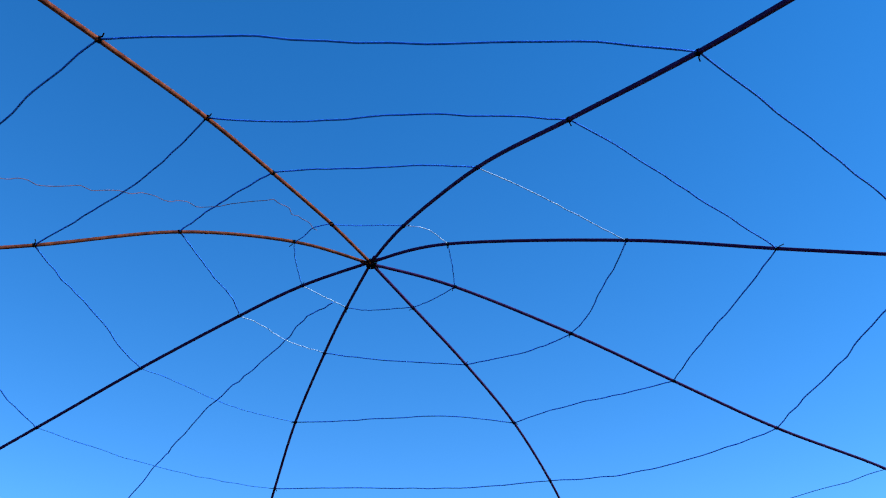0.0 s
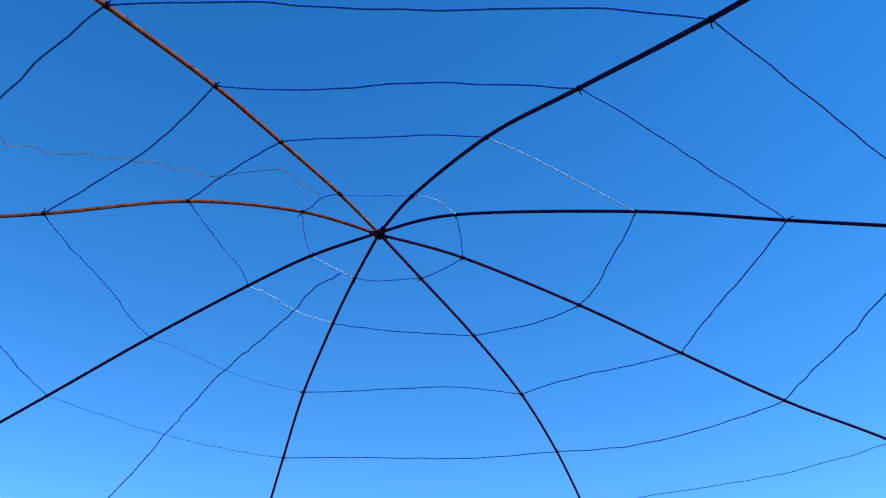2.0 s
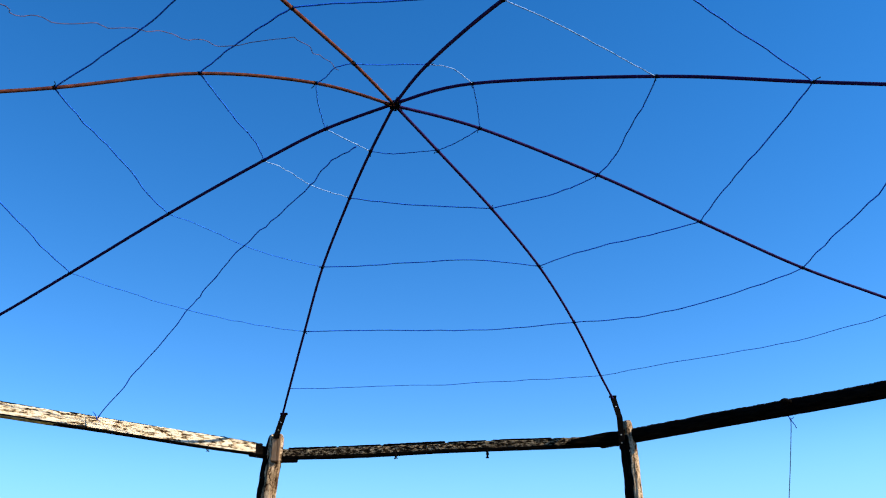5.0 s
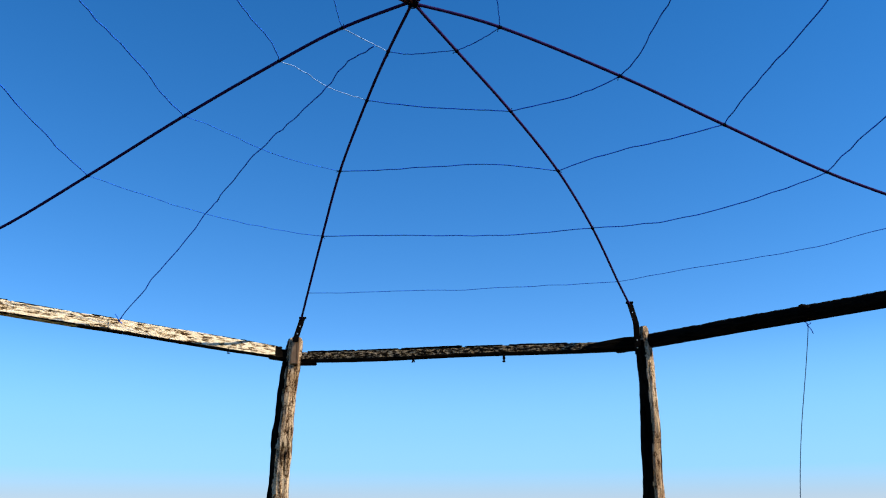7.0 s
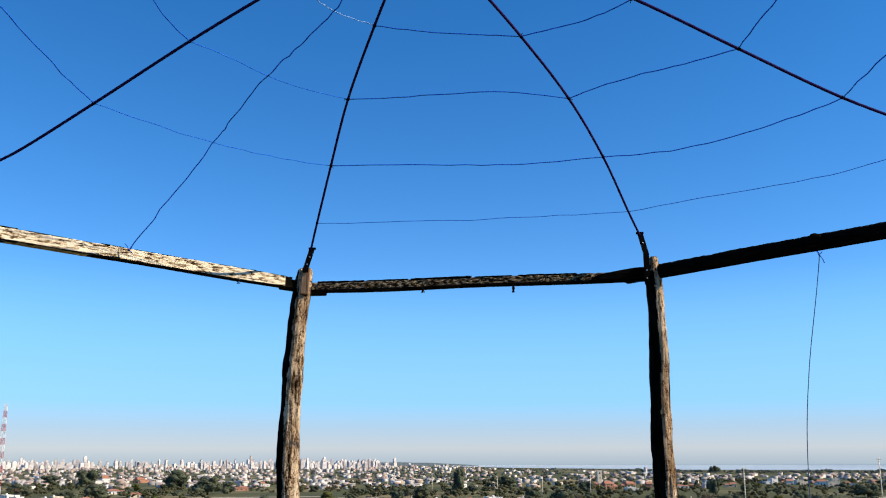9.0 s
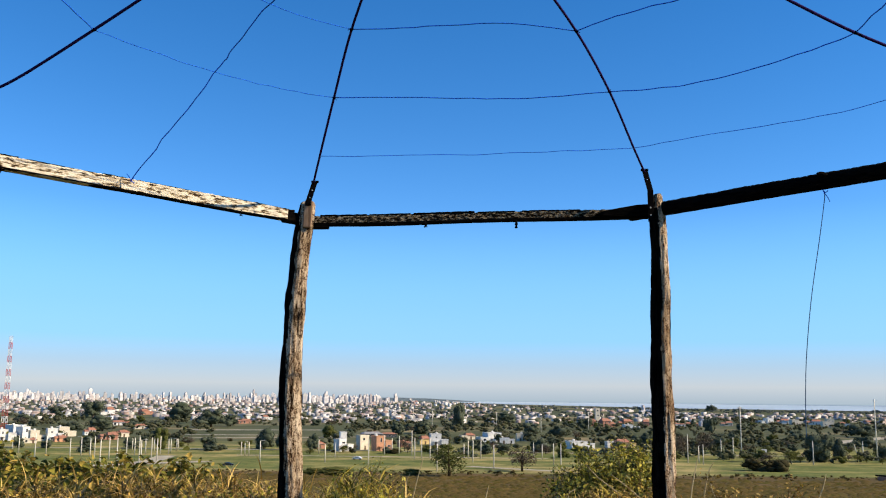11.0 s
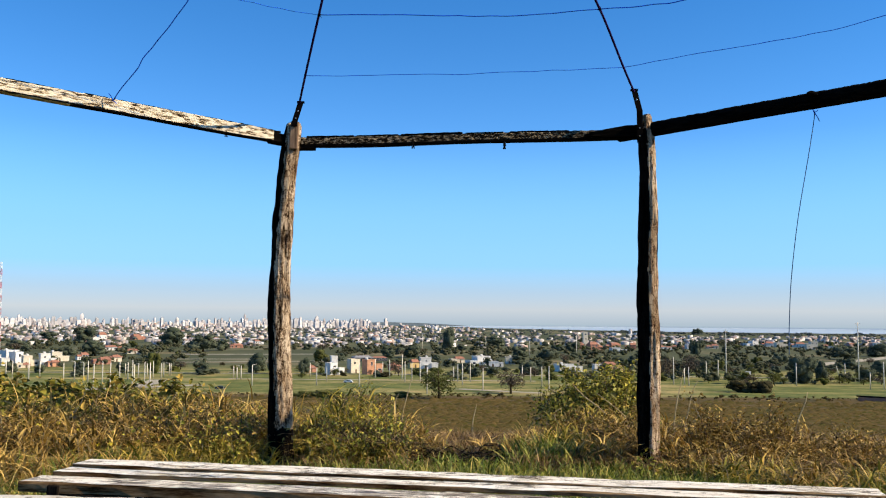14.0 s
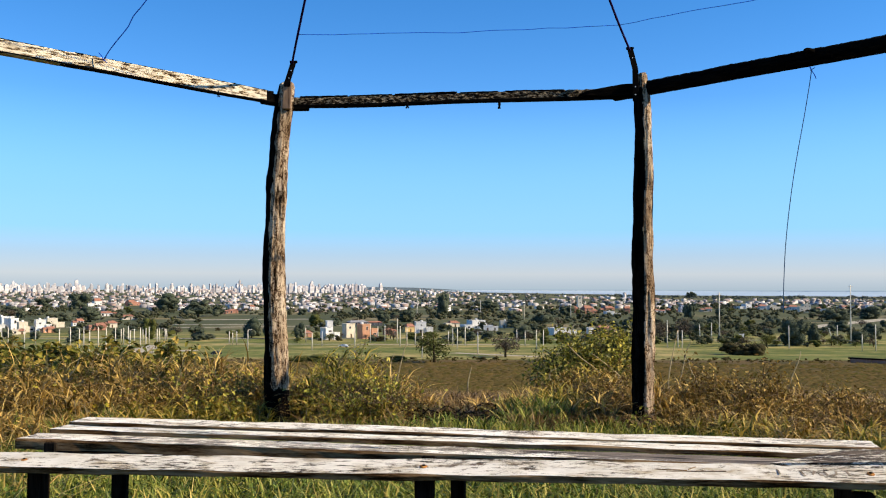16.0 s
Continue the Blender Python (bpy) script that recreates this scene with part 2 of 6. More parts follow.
def ground_material():
    n = Nodes("land", 0.95, spec=0.1)
    pos = n.add("ShaderNodeNewGeometry").outputs["Position"]
    sep = n.add("ShaderNodeSeparateXYZ")
    n.link(pos, sep.inputs[0])

    def noisy(scale, detail=5):
        t = n.add("ShaderNodeTexNoise", Scale=scale, Detail=detail, Roughness=0.65)
        n.link(pos, t.inputs["Vector"])
        return t.outputs["Fac"]

    def upto(lo, hi, wave):
        off = n.add("ShaderNodeMath")
        off.operation = 'MULTIPLY_ADD'
        n.link(noisy(0.02), off.inputs[0])
        off.inputs[1].default_value = wave
        n.link(sep.outputs["Y"], off.inputs[2])
        m = n.add("ShaderNodeMapRange")
        n.link(off.outputs[0], m.inputs["Value"])
        m.inputs["From Min"].default_value, m.inputs["From Max"].default_value = lo, hi
        return m.outputs["Result"]

    lawn_a = n.ramp(noisy(28, 8), (0.32, (0.05, 0.05, 0.016)), (0.5, (0.10, 0.095, 0.03)), (0.68, (0.2, 0.155, 0.065)))
    lawn_b = n.ramp(noisy(0.6, 6), (0.35, (0.5, 0.55, 0.4)), (0.65, (1.0, 0.92, 0.75)))
    lawn = n.mix(1.0, lawn_a, lawn_b, 'MULTIPLY')
    scrub = n.ramp(noisy(0.045, 10), (0.38, (0.066, 0.055, 0.015)), (0.48, (0.100, 0.072, 0.022)), (0.58, (0.135, 0.088, 0.033)))
    heath = n.mix(0.7, scrub, n.mix(1.0, scrub, n.ramp(noisy(1.4, 8), (0.35, (0.45, 0.45, 0.4)), (0.6, (1, 1, 1))), 'MULTIPLY'))
    streak = n.add("ShaderNodeMapping", Scale=(0.12, 1.0, 1.0))
    n.link(pos, streak.inputs["Vector"])
    mown = n.add("ShaderNodeTexNoise", Scale=0.07, Detail=7, Roughness=0.65)
    n.link(streak.outputs[0], mown.inputs["Vector"])
    field = n.ramp(n.mix(0.6, noisy(0.03, 8), mown.outputs["Fac"]), (0.38, (0.072, 0.105, 0.025)), (0.485, (0.148, 0.160, 0.045)), (0.58, (0.31, 0.255, 0.108)))
    field = n.mix(0.8, field, n.mix(1.0, field, n.ramp(n.mix(0.5, noisy(0.35, 8), noisy(0.06, 6)), (0.38, (0.45, 0.52, 0.42)), (0.56, (1.2, 1.12, 1.05))), 'MULTIPLY'))
    plain = n.ramp(noisy(0.008, 8), (0.35, (0.055, 0.065, 0.030)), (0.52, (0.085, 0.09, 0.042)), (0.66, (0.22, 0.18, 0.10)))
    c = n.mix(upto(3.0, 7.0, 2.0), lawn, heath)
    c = n.mix(upto(346, 354, 14.0), c, field)
    c = n.mix(upto(560, 640, 40.0), c, plain)
    n.color(c)
    return n.bump(noisy(9), 0.6, 0.05).mat


def build_ground():
    ys = sorted(set([EYE_Y + a for a, _ in PROFILE] + list(np.linspace(-8, 12, 60)) + list(np.geomspace(12, 4880, 90)) + list(-np.geomspace(9, 3000, 14))))
    sx = np.concatenate([-np.geomspace(4, 4900, 46)[::-1], np.linspace(-3.6, 3.6, 19), np.geomspace(4, 4900, 46)])
    verts = [(x, y, land_z(x, y)) for y in ys for x in sx]
    w = len(sx)
    faces = [(j * w + i, j * w + i + 1, (j + 1) * w + i + 1, (j + 1) * w + i) for j in range(len(ys) - 1) for i in range(w - 1)]
    ob = put("ground", mesh_from("ground", verts, faces, ground_material(), True))
    tagged(ob, "grassy hilltop falling away to brown heath, green fields and a wide plain", "ground", kind="structure")


build_ground()


def build_water():
    n = Nodes("river_water", 0.45, spec=0.25)
    n.color(n.ramp(n.noise(0.004, 4, (0.2, 1, 1)), (0.35, (0.34, 0.41, 0.47)), (0.65, (0.41, 0.48, 0.54))))
    bm = bmesh.new()
    shore = [(-60, 4200), (150, 3300), (600, 2650), (1400, 2400), (3000, 2300), (4700, 2250)]
    rows = [[bm.verts.new((x, yy, land_z(x, yy) + 0.5)) for x, y in shore for yy in [max(y, at)]] for at in (0, 2900, 3196.3, 3600, 4870)]
    for near, far in zip(rows, rows[1:]):
        for i in range(len(shore) - 1):
            if (near[i].co - far[i].co).length > 1 or (near[i + 1].co - far[i + 1].co).length > 1:
                bm.faces.new((near[i], near[i + 1], far[i + 1], far[i]))
    ob = part("river", bm, n.mat, None)
    tagged(ob, "wide pale river along the horizon", "water", kind="structure")


build_water()

# ---------------------------------------------------------------- the dome of rods and wires
POSTS = {1: (-156.5, 3.12), 2: (158.5, 3.12), 3: (113.5, 3.12), 4: (68.5, 3.105), 5: (23.5, 3.12), 6: (-21.8, 3.185), 7: (-66.9, 3.08), 8: (-111.7, 3.12)}
# for each rib its bearing, and where the five rings cross it (out from the middle, height)
RIBS = {
    1: (-156.19, ((0.481, 3.451), (1.067, 3.337), (1.571, 3.222), (2.146, 3.062), (2.807, 2.865))),
    2: (158.67, ((0.360, 3.510), (1.057, 3.361), (1.659, 3.139), (2.238, 2.923), (2.807, 2.740))),
    3: (113.09, ((0.377, 3.527), (1.181, 3.344), (1.746, 3.157), (2.350, 2.955), (2.807, 2.740))),
    4: (67.40, ((0.424, 3.460), (1.043, 3.301), (1.606, 3.115), (2.201, 2.927), (2.852, 2.761))),
    5: (24.85, ((0.423, 3.454), (1.044, 3.367), (1.709, 3.232), (2.246, 3.008), (2.770, 2.762))),
    6: (-22.75, ((0.463, 3.476), (0.976, 3.418), (1.665, 3.236), (2.217, 2.967), (2.738, 2.694))),
    7: (-64.78, ((0.432, 3.476), (0.857, 3.386), (1.513, 3.206), (2.227, 2.981), (2.807, 2.764))),
    8: (-113.24, ((0.434, 3.522), (1.011, 3.421), (1.619, 3.190), (2.260, 2.968), (2.807, 2.740))),
}
HUB = (-0.243, 0.094, 3.506)

REACH = 3.136


def rib_point(k, j):
    turn, row = RIBS[k]
    rho, z = row[j - 1]
    if j == 5 and k != 6:
        turn = (turn + POSTS[k][0]) / 2
    w = 1 - min(1.0, (0.423, 1.041, 1.647, 2.231, 2.807)[j - 1] / REACH)
    return np.array((rho * math.sin(radians(turn)) + HUB[0] * w, rho * math.cos(radians(turn)) + HUB[1] * w, z))


def post_xy(k, out=0.0):
    turn, r = POSTS[k]
    return np.array(((r + out) * math.sin(radians(turn)), (r + out) * math.cos(radians(turn))))


STRAP_TOP = {5: 2.690, 6: 2.612, 7: 2.70, 1: 2.76}
BEAM_Z = {5: 2.385, 6: 2.315}

gazebo = empty("gazebo", Matrix(), "round open gazebo of weathered tree-trunk posts with a wire dome", "gazebo")


def build_rib(k):
    top = np.array(HUB) + np.array((0, 0, 0.004 * (k % 4)))
    x, y = post_xy(k)
    foot = np.array((x - (0.012 if k == 6 else 0.0), y, STRAP_TOP.get(k, 2.62) - 0.02))
    over = top - (rib_point(k, 1) - top) * 0.12
    pts = spline([over, top] + [rib_point(k, j) for j in range(1, 6)] + [foot], 8)
    # ribs 1 and 8 get the sunlit tone, the rest a painted shade tone
    rusty = k in (1, 8)
    tube("rib", pts, 0.0080, M_ROD_LIT if rusty else M_ROD_SHADE, gazebo, "thin rust-brown bent steel rod in its lit tone" if rusty else "thin bent steel rod painted in a purplish shade tone", 8)


def kinked_wire(a, b, seed, waves=(), kink=0.003, n=18):
    """A hand-drawn wire from a to b: slow waves towards the middle (in mm) and a few small kinks."""
    a, b = np.array(a), np.array(b)
    way = (b - a) / np.linalg.norm(b - a)
    inward = np.array(HUB) - (a + b) / 2
    inward -= way * inward.dot(way)
    inward /= np.linalg.norm(inward) + 1e-6
    rng = random.Random(seed)
    out = []
    for i in range(n + 1):
        s = i / n
        bow = sum(0.001 * w * math.sin(math.pi * k * s) for k, w in enumerate(waves, 1))
        env = 0.0 if i in (0, n) else kink
        out.append(a + (b - a) * s + inward * (bow + rng.uniform(-1, 1) * env) + np.array((0, 0, rng.uniform(-1, 1) * env * 0.6)))
    return out


def tie(at, along, seed, size=0.013, turns=2.5, material=None):
    """Wire wrapped round a rod, with a twisted end standing off."""
    rng = random.Random(seed)
    ax = Vector(along).normalized()
    s = ax.orthogonal().normalized()
    o = ax.cross(s)
    pts = []
    for i in range(int(10 * turns) + 1):
        a = 2 * math.pi * i / 10
        pts.append(Vector(at) + ax * (0.006 * (a / 6.28 - turns / 2)) + (s * math.cos(a) + o * math.sin(a)) * size * 0.62)
    end = (s * rng.uniform(-1, 1) + o * rng.uniform(-1, 1) + ax * rng.uniform(-0.4, 0.4)).normalized()
    pts += [Vector(at) + end * size * 1.2, Vector(at) + end * size * 2.2 + ax * 0.008]
    return tube("wire_tie", pts, 0.0022, material or M_STRAP, gazebo, sides=5)


# which panels carry a wire, ring by ring, and how each one waves towards the middle
PANELS = [(1, 2), (2, 3), (3, 4), (4, 5), (5, 6), (6, 7), (7, 8), (8, 1)]
WAVES = {
    1: {(1, 2): (5, 6), (8, 1): (-22, 14), (7, 8): (-9,), (5, 6): (-21, 9), (4, 5): (-11,), (3, 4): (-4,), (2, 3): (-40, -8)},
    2: {(1, 2): (-28, 4, -6), (8, 1): (-14,), (7, 8): (16, 9, 5), (6, 7): (-20, -12, 6), (5, 6): (-20, 3), (4, 5): (-41, -6), (3, 4): (-25, 4, -7), (2, 3): (-13, -3)},
    3: {(1, 2): (-7, 27, 11), (8, 1): (52, -7), (7, 8): (-1, -2, -7), (6, 7): (-47, -14, 5), (5, 6): (64, 23), (4, 5): (25, -10), (3, 4): (3, -7), (2, 3): (-15, -4, -4)},
    4: {(1, 2): (-32, 3, -19), (8, 1): (-7, 0, -6), (7, 8): (46, -20), (6, 7): (-78, -5), (5, 6): (-43, -15), (4, 5): (-125, 9, -6), (3, 4): (49, 23, 13), (2, 3): (-4, -3)},
    5: {(4, 5): (-75, -25), (5, 6): (-30,)},
}
for k in range(1, 9):
    build_rib(k)
for j in (1, 2, 3, 4, 5):
    for a, b in PANELS:
        if j == 5 and (a, b) not in WAVES[5]:
            continue
        # these four wires carry sunlight in a paler colour
        bright = (j, a, b) in ((1, 2, 3), (2, 2, 3), (1, 6, 7), (2, 6, 7))
        pale = (j, a, b) in ((3, 6, 7), (4, 6, 7))
        thick = 0.0022 if j == 5 or pale else (0.0024 if bright else (0.0026 if j == 1 else 0.0034))
        pts = kinked_wire(rib_point(a, j), rib_point(b, j), 100 * j + a, WAVES[j].get((a, b), ()), 0.0012 + 0.0008 * j)
        tube("ring_wire", spline(pts, 2), thick, M_WIRE_LIT if bright else M_WIRE, gazebo, "thin wire painted pale as sunlit" if bright else "thin blue wire", 5)
for k in range(1, 9):
    for j in (1, 2, 3, 4):
        tie(rib_point(k, j), rib_point(k, min(j + 1, 5)) - rib_point(k, max(j - 1, 1)), 10 * k + j)


def build_hub():
    items = []
    rng = random.Random(5)
    for i in range(7):
        ax = Vector((rng.uniform(-1, 1), rng.uniform(-1, 1), rng.uniform(-0.5, 0.5))).normalized()
        s = ax.orthogonal().normalized()
        o = ax.cross(s)
        r = rng.uniform(0.016, 0.026)
        pts = [Vector(HUB) + (s * math.cos(a) + o * math.sin(a)) * r for a in np.linspace(0, 7.5, 16)]
        pts.append(Vector(HUB) + ax * 0.05 + s * 0.02)
        items.append(tube_data(pts, 0.0026, 5))
    v, f = join_data(items)
    put("hub_knot", mesh_from("hub_knot", v, f, M_STRAP, True), gazebo, "tangle of dark binding wire")


build_hub()


def panel_point(a, b, j, s):
    return rib_point(a, j) * (1 - s) + rib_point(b, j) * s - np.array((0, 0, 0.01))


def net_point(a, b, j, s, w):
    """Between ring j and the next one out."""
    return panel_point(a, b, j, s) * (1 - w) + panel_point(a, b, j + 1, s) * w


def beam_point(a, b, s, lift=0.0):
    pa, pb = post_xy(a), post_xy(b)
    z = BEAM_Z.get(a, 2.34) * (1 - s) + BEAM_Z.get(b, 2.34) * s
    q = pa * (1 - s) + pb * s
    return np.array((q[0], q[1], z + lift))


def jitter(points, amount, seed):
    rng = random.Random(seed)
    return [points[0]] + [np.array(q) + np.array([rng.uniform(-1, 1) * amount for _ in range(3)]) for q in points[1:-1]] + [points[-1]]


LEFT_TIE = np.array((-2.173, 1.905, 2.362))
RIGHT_TIE = np.array((2.160, 1.902, 2.305))


def loose_wires():
    down = spline([net_point(7, 6, *q) for q in ((1, 0.685, 0.0), (1, 0.525, 0.44), (2, 0.535, 0.04), (2, 0.50, 0.56), (3, 0.465, 0.06), (3, 0.475, 0.78))]
                  + [panel_point(7, 6, 4, 0.478), LEFT_TIE * 0.55 + panel_point(7, 6, 4, 0.478) * 0.45, LEFT_TIE], 6)
    tube("loose_wire", spline(jitter(down, 0.006, 3), 2), 0.0034, M_WIRE, gazebo, "kinked wire tied down to the beam", 5)
    side = spline([net_point(8, 1, *q) for q in ((1, 0.70, 0.04), (1, 0.775, 0.42), (1, 0.788, 0.72), (2, 0.475, 0.08), (2, 0.488, 0.5), (2, 0.50, 0.87), (3, 0.475, 0.36), (3, 0.475, 0.7))]
                  + [panel_point(8, 1, 4, 0.50), beam_point(8, 1, 0.5, 0.05)], 6)
    tube("loose_thread", spline(jitter(side, 0.008, 9), 2), 0.0016, M_THREAD, gazebo, "thin mauve-brown thread", 5)
    x, y, z = RIGHT_TIE
    drop = [(x, y, z + 0.012), (x - 0.002, y, z - 0.04), (x - 0.04, y, z - 0.26), (x - 0.115, y, z - 0.66), (x - 0.163, y, z - 1.02), (x - 0.182, y, z - 1.3), (x - 0.187, y, z - 1.485)]
    tube("hanging_wire", spline(drop, 8), 0.0027, M_WIRE_GREY, gazebo, "slack wire hanging from the beam", 5)
    # twisted ends over and under the beams
    for q, dirs in ((LEFT_TIE, ((0.018, 0, 0.03), (-0.03, 0, 0.045), (0.022, 0, -0.02))),
                    (RIGHT_TIE, ((0.03, 0, -0.055), (-0.012, 0, 0.02), (0.022, 0, 0.016)))):
        v, f = join_data([tube_data([q - np.array(d) * 0.2, q + np.array(d) * 0.6 + np.array((0.004, 0, 0)), q + np.array(d)], 0.0026, 5) for d in dirs])
        put("wire_twist", mesh_from("wire_twist", v, f, M_WIRE, True), gazebo)


loose_wires()


# ---------------------------------------------------------------- posts, beams, straps
def trunk_data(knots, seed, sides=48, rows=260, groove=0.016, cap=True, split=0.0):
    """A tree trunk along knots of (x, y, z, radius), with bark ridges, dents and a worn top."""
    line = spline(knots, rows // (len(knots) - 1))
    verts, faces, slots = [], [], []
    n = len(line)
    for i, (x, y, z, r) in enumerate(line):
        top = min(1.0, (n - 1 - i) / 5.0)
        for k in range(sides):
            a = 2 * math.pi * k / sides
            c, s = math.cos(a), math.sin(a)
            ridge = noise.noise((c * 3.2 + seed, s * 3.2, z * 2.4)) + 0.8 * noise.noise((c * 7 + seed, s * 7, z * 6.5)) + 0.35 * noise.noise((c * 15 + seed, s * 15, z * 16)) + 0.55 * noise.noise((c * 11 + seed, s * 11, z * 1.9))
            dent = noise.noise((c * 1.1, s * 1.1 + seed, z * 3.1))
            if split:        # a split side, flat from the middle of the front round to the back
                w = a - 1.5 * math.pi + 0.10 + 0.10 * noise.noise((seed, 0.3, z * 2.6)) + 0.05 * noise.noise((seed, 1.3, z * 13))
                if -1.75 < w < 0:
                    dent -= 1.5 * split * min(1.0, -w / 0.22) * min(1.0, (w + 1.75) / 0.8)
            rr = r * (0.55 + 0.45 * math.sqrt(top)) + groove * ridge * 0.6 + 0.010 * dent
            verts.append((x + c * rr, y + s * rr, z + (0.02 * noise.noise((c * 2, s * 2, seed)) if top < 1 else 0)))
    for i in range(n - 1):
        for k in range(sides):
            a, b = i * sides + k, i * sides + (k + 1) % sides
            faces.append((a, b, b + sides, a + sides))
    if cap:
        verts.append((line[-1][0], line[-1][1], line[-1][2] + 0.012))
        for k in range(sides):
            faces.append(((n - 1) * sides + k, (n - 1) * sides + (k + 1) % sides, len(verts) - 1))
    return verts, faces


# height, sideways lean and radius up each post
LEAN = {6: [(-0.35, -0.10, 0.098), (0.03, -0.097, 0.092), (0.52, -0.105, 0.083), (0.92, -0.124, 0.079), (1.29, -0.126, 0.076), (1.61, -0.116, 0.073), (2.02, -0.094, 0.067), (2.30, -0.064, 0.066), (2.455, -0.048, 0.056)],
        5: [(-0.35, 0.075, 0.080), (0.19, 0.077, 0.076), (0.60, 0.083, 0.076), (1.00, 0.084, 0.074), (1.41, 0.077, 0.071), (1.81, 0.092, 0.064), (2.22, 0.085, 0.060), (2.42, 0.073, 0.052), (2.50, 0.072, 0.040)]}


def build_post(k):
    # post 3, out of view, is set aside so its shadow misses the bench
    x, y = post_xy(k, 0.012) - np.array((0, 0.42 if k == 3 else 0.0))
    lean = LEAN.get(k) or [(z, 0.6 * math.sin(k * 2.1) * dx, r) for z, dx, r in LEAN[5 + k % 2]]
    knots = [(x + dx, y, z, r) for z, dx, r in lean]
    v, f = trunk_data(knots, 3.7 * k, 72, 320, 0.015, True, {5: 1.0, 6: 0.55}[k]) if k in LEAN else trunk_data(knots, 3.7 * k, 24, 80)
    me = mesh_from("post", v, f, [M_BARK_DRY if k == 5 else M_BARK, M_CHAR_SHADE], True)
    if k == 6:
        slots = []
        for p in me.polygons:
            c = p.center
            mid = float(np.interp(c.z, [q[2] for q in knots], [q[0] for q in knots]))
            # black on the left stands for shade; only the foot is charred
            shaded = (c.x - mid) / 0.075 < -0.36 + 0.22 * noise.noise((0.2, 5.0, c.z * 2.2)) + 0.16 * noise.noise((0.2, 3.3, c.z * 11))
            slots.append(1 if shaded or c.z < 0.22 + 0.14 * noise.noise((c.x * 9, c.y * 9, c.z * 2)) else 0)
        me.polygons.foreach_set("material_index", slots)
    if k == 5:          # shade painted black along its split side
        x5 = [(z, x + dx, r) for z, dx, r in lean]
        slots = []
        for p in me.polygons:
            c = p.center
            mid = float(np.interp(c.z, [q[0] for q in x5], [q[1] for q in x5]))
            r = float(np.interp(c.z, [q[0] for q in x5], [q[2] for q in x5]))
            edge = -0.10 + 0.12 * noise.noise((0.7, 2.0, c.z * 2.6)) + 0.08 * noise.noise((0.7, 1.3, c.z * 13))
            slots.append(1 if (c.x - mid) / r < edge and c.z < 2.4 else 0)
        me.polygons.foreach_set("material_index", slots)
    put("post", me, gazebo, "barkless grey-brown tree trunk" + {6: ", charred black at its foot, shade painted along one side", 5: ", shade painted black along its split side"}.get(k, ""))


def beam_data(a, b, high, deep, seed, rough, wave, n=300, round_=0.0):
    """A rough timber from a to b: an octagon section with an uneven upper edge."""
    a, b = np.array(a), np.array(b)
    along = (b - a) / np.linalg.norm(b - a)
    out = np.array((along[1], -along[0], 0.0))
    up = np.array((0, 0, 1.0))
    prof = [(-1, -0.62), (-0.72, -1), (0.72, -1), (1, -0.62), (1, 0.1), (1, 0.62), (0.72, 1), (0.0, 1.06), (-0.72, 1), (-1, 0.62), (-1, 0.1)]
    if round_ < 0:       # squared timber
        prof = [(-1, -0.93), (-0.93, -1), (0.93, -1), (1, -0.93), (1, 0.0), (1, 0.9), (0.93, 1), (0.0, 1.02), (-0.93, 1), (-1, 0.9), (-1, 0.0)]
    elif round_:
        prof = [(math.cos(t), math.sin(t)) for t in np.linspace(math.pi * 1.25, -math.pi * 0.75, 14, endpoint=False)]
    m = len(prof)
    verts, faces = [], []
    for i in range(n + 1):
        s = i / n
        c = a + (b - a) * s
        d = s * np.linalg.norm(b - a)
        top = 1 + wave * (0.7 * noise.noise((d * 2.3, seed, 0.2)) + 0.35 * noise.noise((d * 9.0, seed, 4.2)) + 0.6 * noise.noise((d * 31.0, seed, 1.2)) + 0.6 * noise.noise((d * 73.0, seed, 6.2)))
        low = 1 + wave * 0.25 * noise.noise((d * 1.6, seed, 8.0))
        sag = 0.012 * noise.noise((d * 0.9, seed, 2.0))
        for q, (px, pz) in enumerate(prof):
            k = top if pz > 0 else low
            r = rough * noise.noise((d * 14, q * 1.7 + seed, 0.0))
            verts.append(c + out * (px * deep / 2 * (1 + r)) + up * (pz * high / 2 * k * (1 + r * 0.5) + sag))
    for i in range(n):
        for q in range(m):
            x, y = i * m + q, i * m + (q + 1) % m
            faces.append((x, y, y + m, x + m))
    faces += [tuple(range(m))[::-1], tuple(range(n * m, n * m + m))]
    return verts, faces


def build_beam(a, b, za, zb, high, deep, material, label, seed, wave, over=(0.0, 0.0), round_=0.0, rough=0.12):
    pa, pb = post_xy(a, 0.10), post_xy(b, 0.10)
    pa3, pb3 = np.array((*pa, za + 0.014)), np.array((*pb, zb + 0.014))
    way = (pb3 - pa3) / np.linalg.norm(pb3 - pa3)
    v, f = beam_data(pa3 - way * over[0], pb3 + way * over[1], high, deep, seed, rough, wave, round_=round_)
    # local frame along the timber, so that its grain runs with it
    turn = math.atan2(way[1], way[0])
    m = Matrix.Translation(pa3) @ Matrix.Rotation(turn, 4, 'Z')
    inv = m.inverted()
    me = mesh_from("beam", [inv @ Vector(q) for q in v], f, material)
    put("beam", me, gazebo, label, m)


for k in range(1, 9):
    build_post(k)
build_beam(7, 6, 2.340, 2.324, 0.080, 0.07, M_PLANK_PALE, "sun-bleached split timber beam", 1.0, 0.10, (0.05, -0.235), -1.0, 0.05)
build_beam(6, 5, 2.312, 2.365, 0.068, 0.06, M_PLANK_DARK, "dark split timber beam with pale flecks", 2.0, 0.22, (-0.02, 0.0))
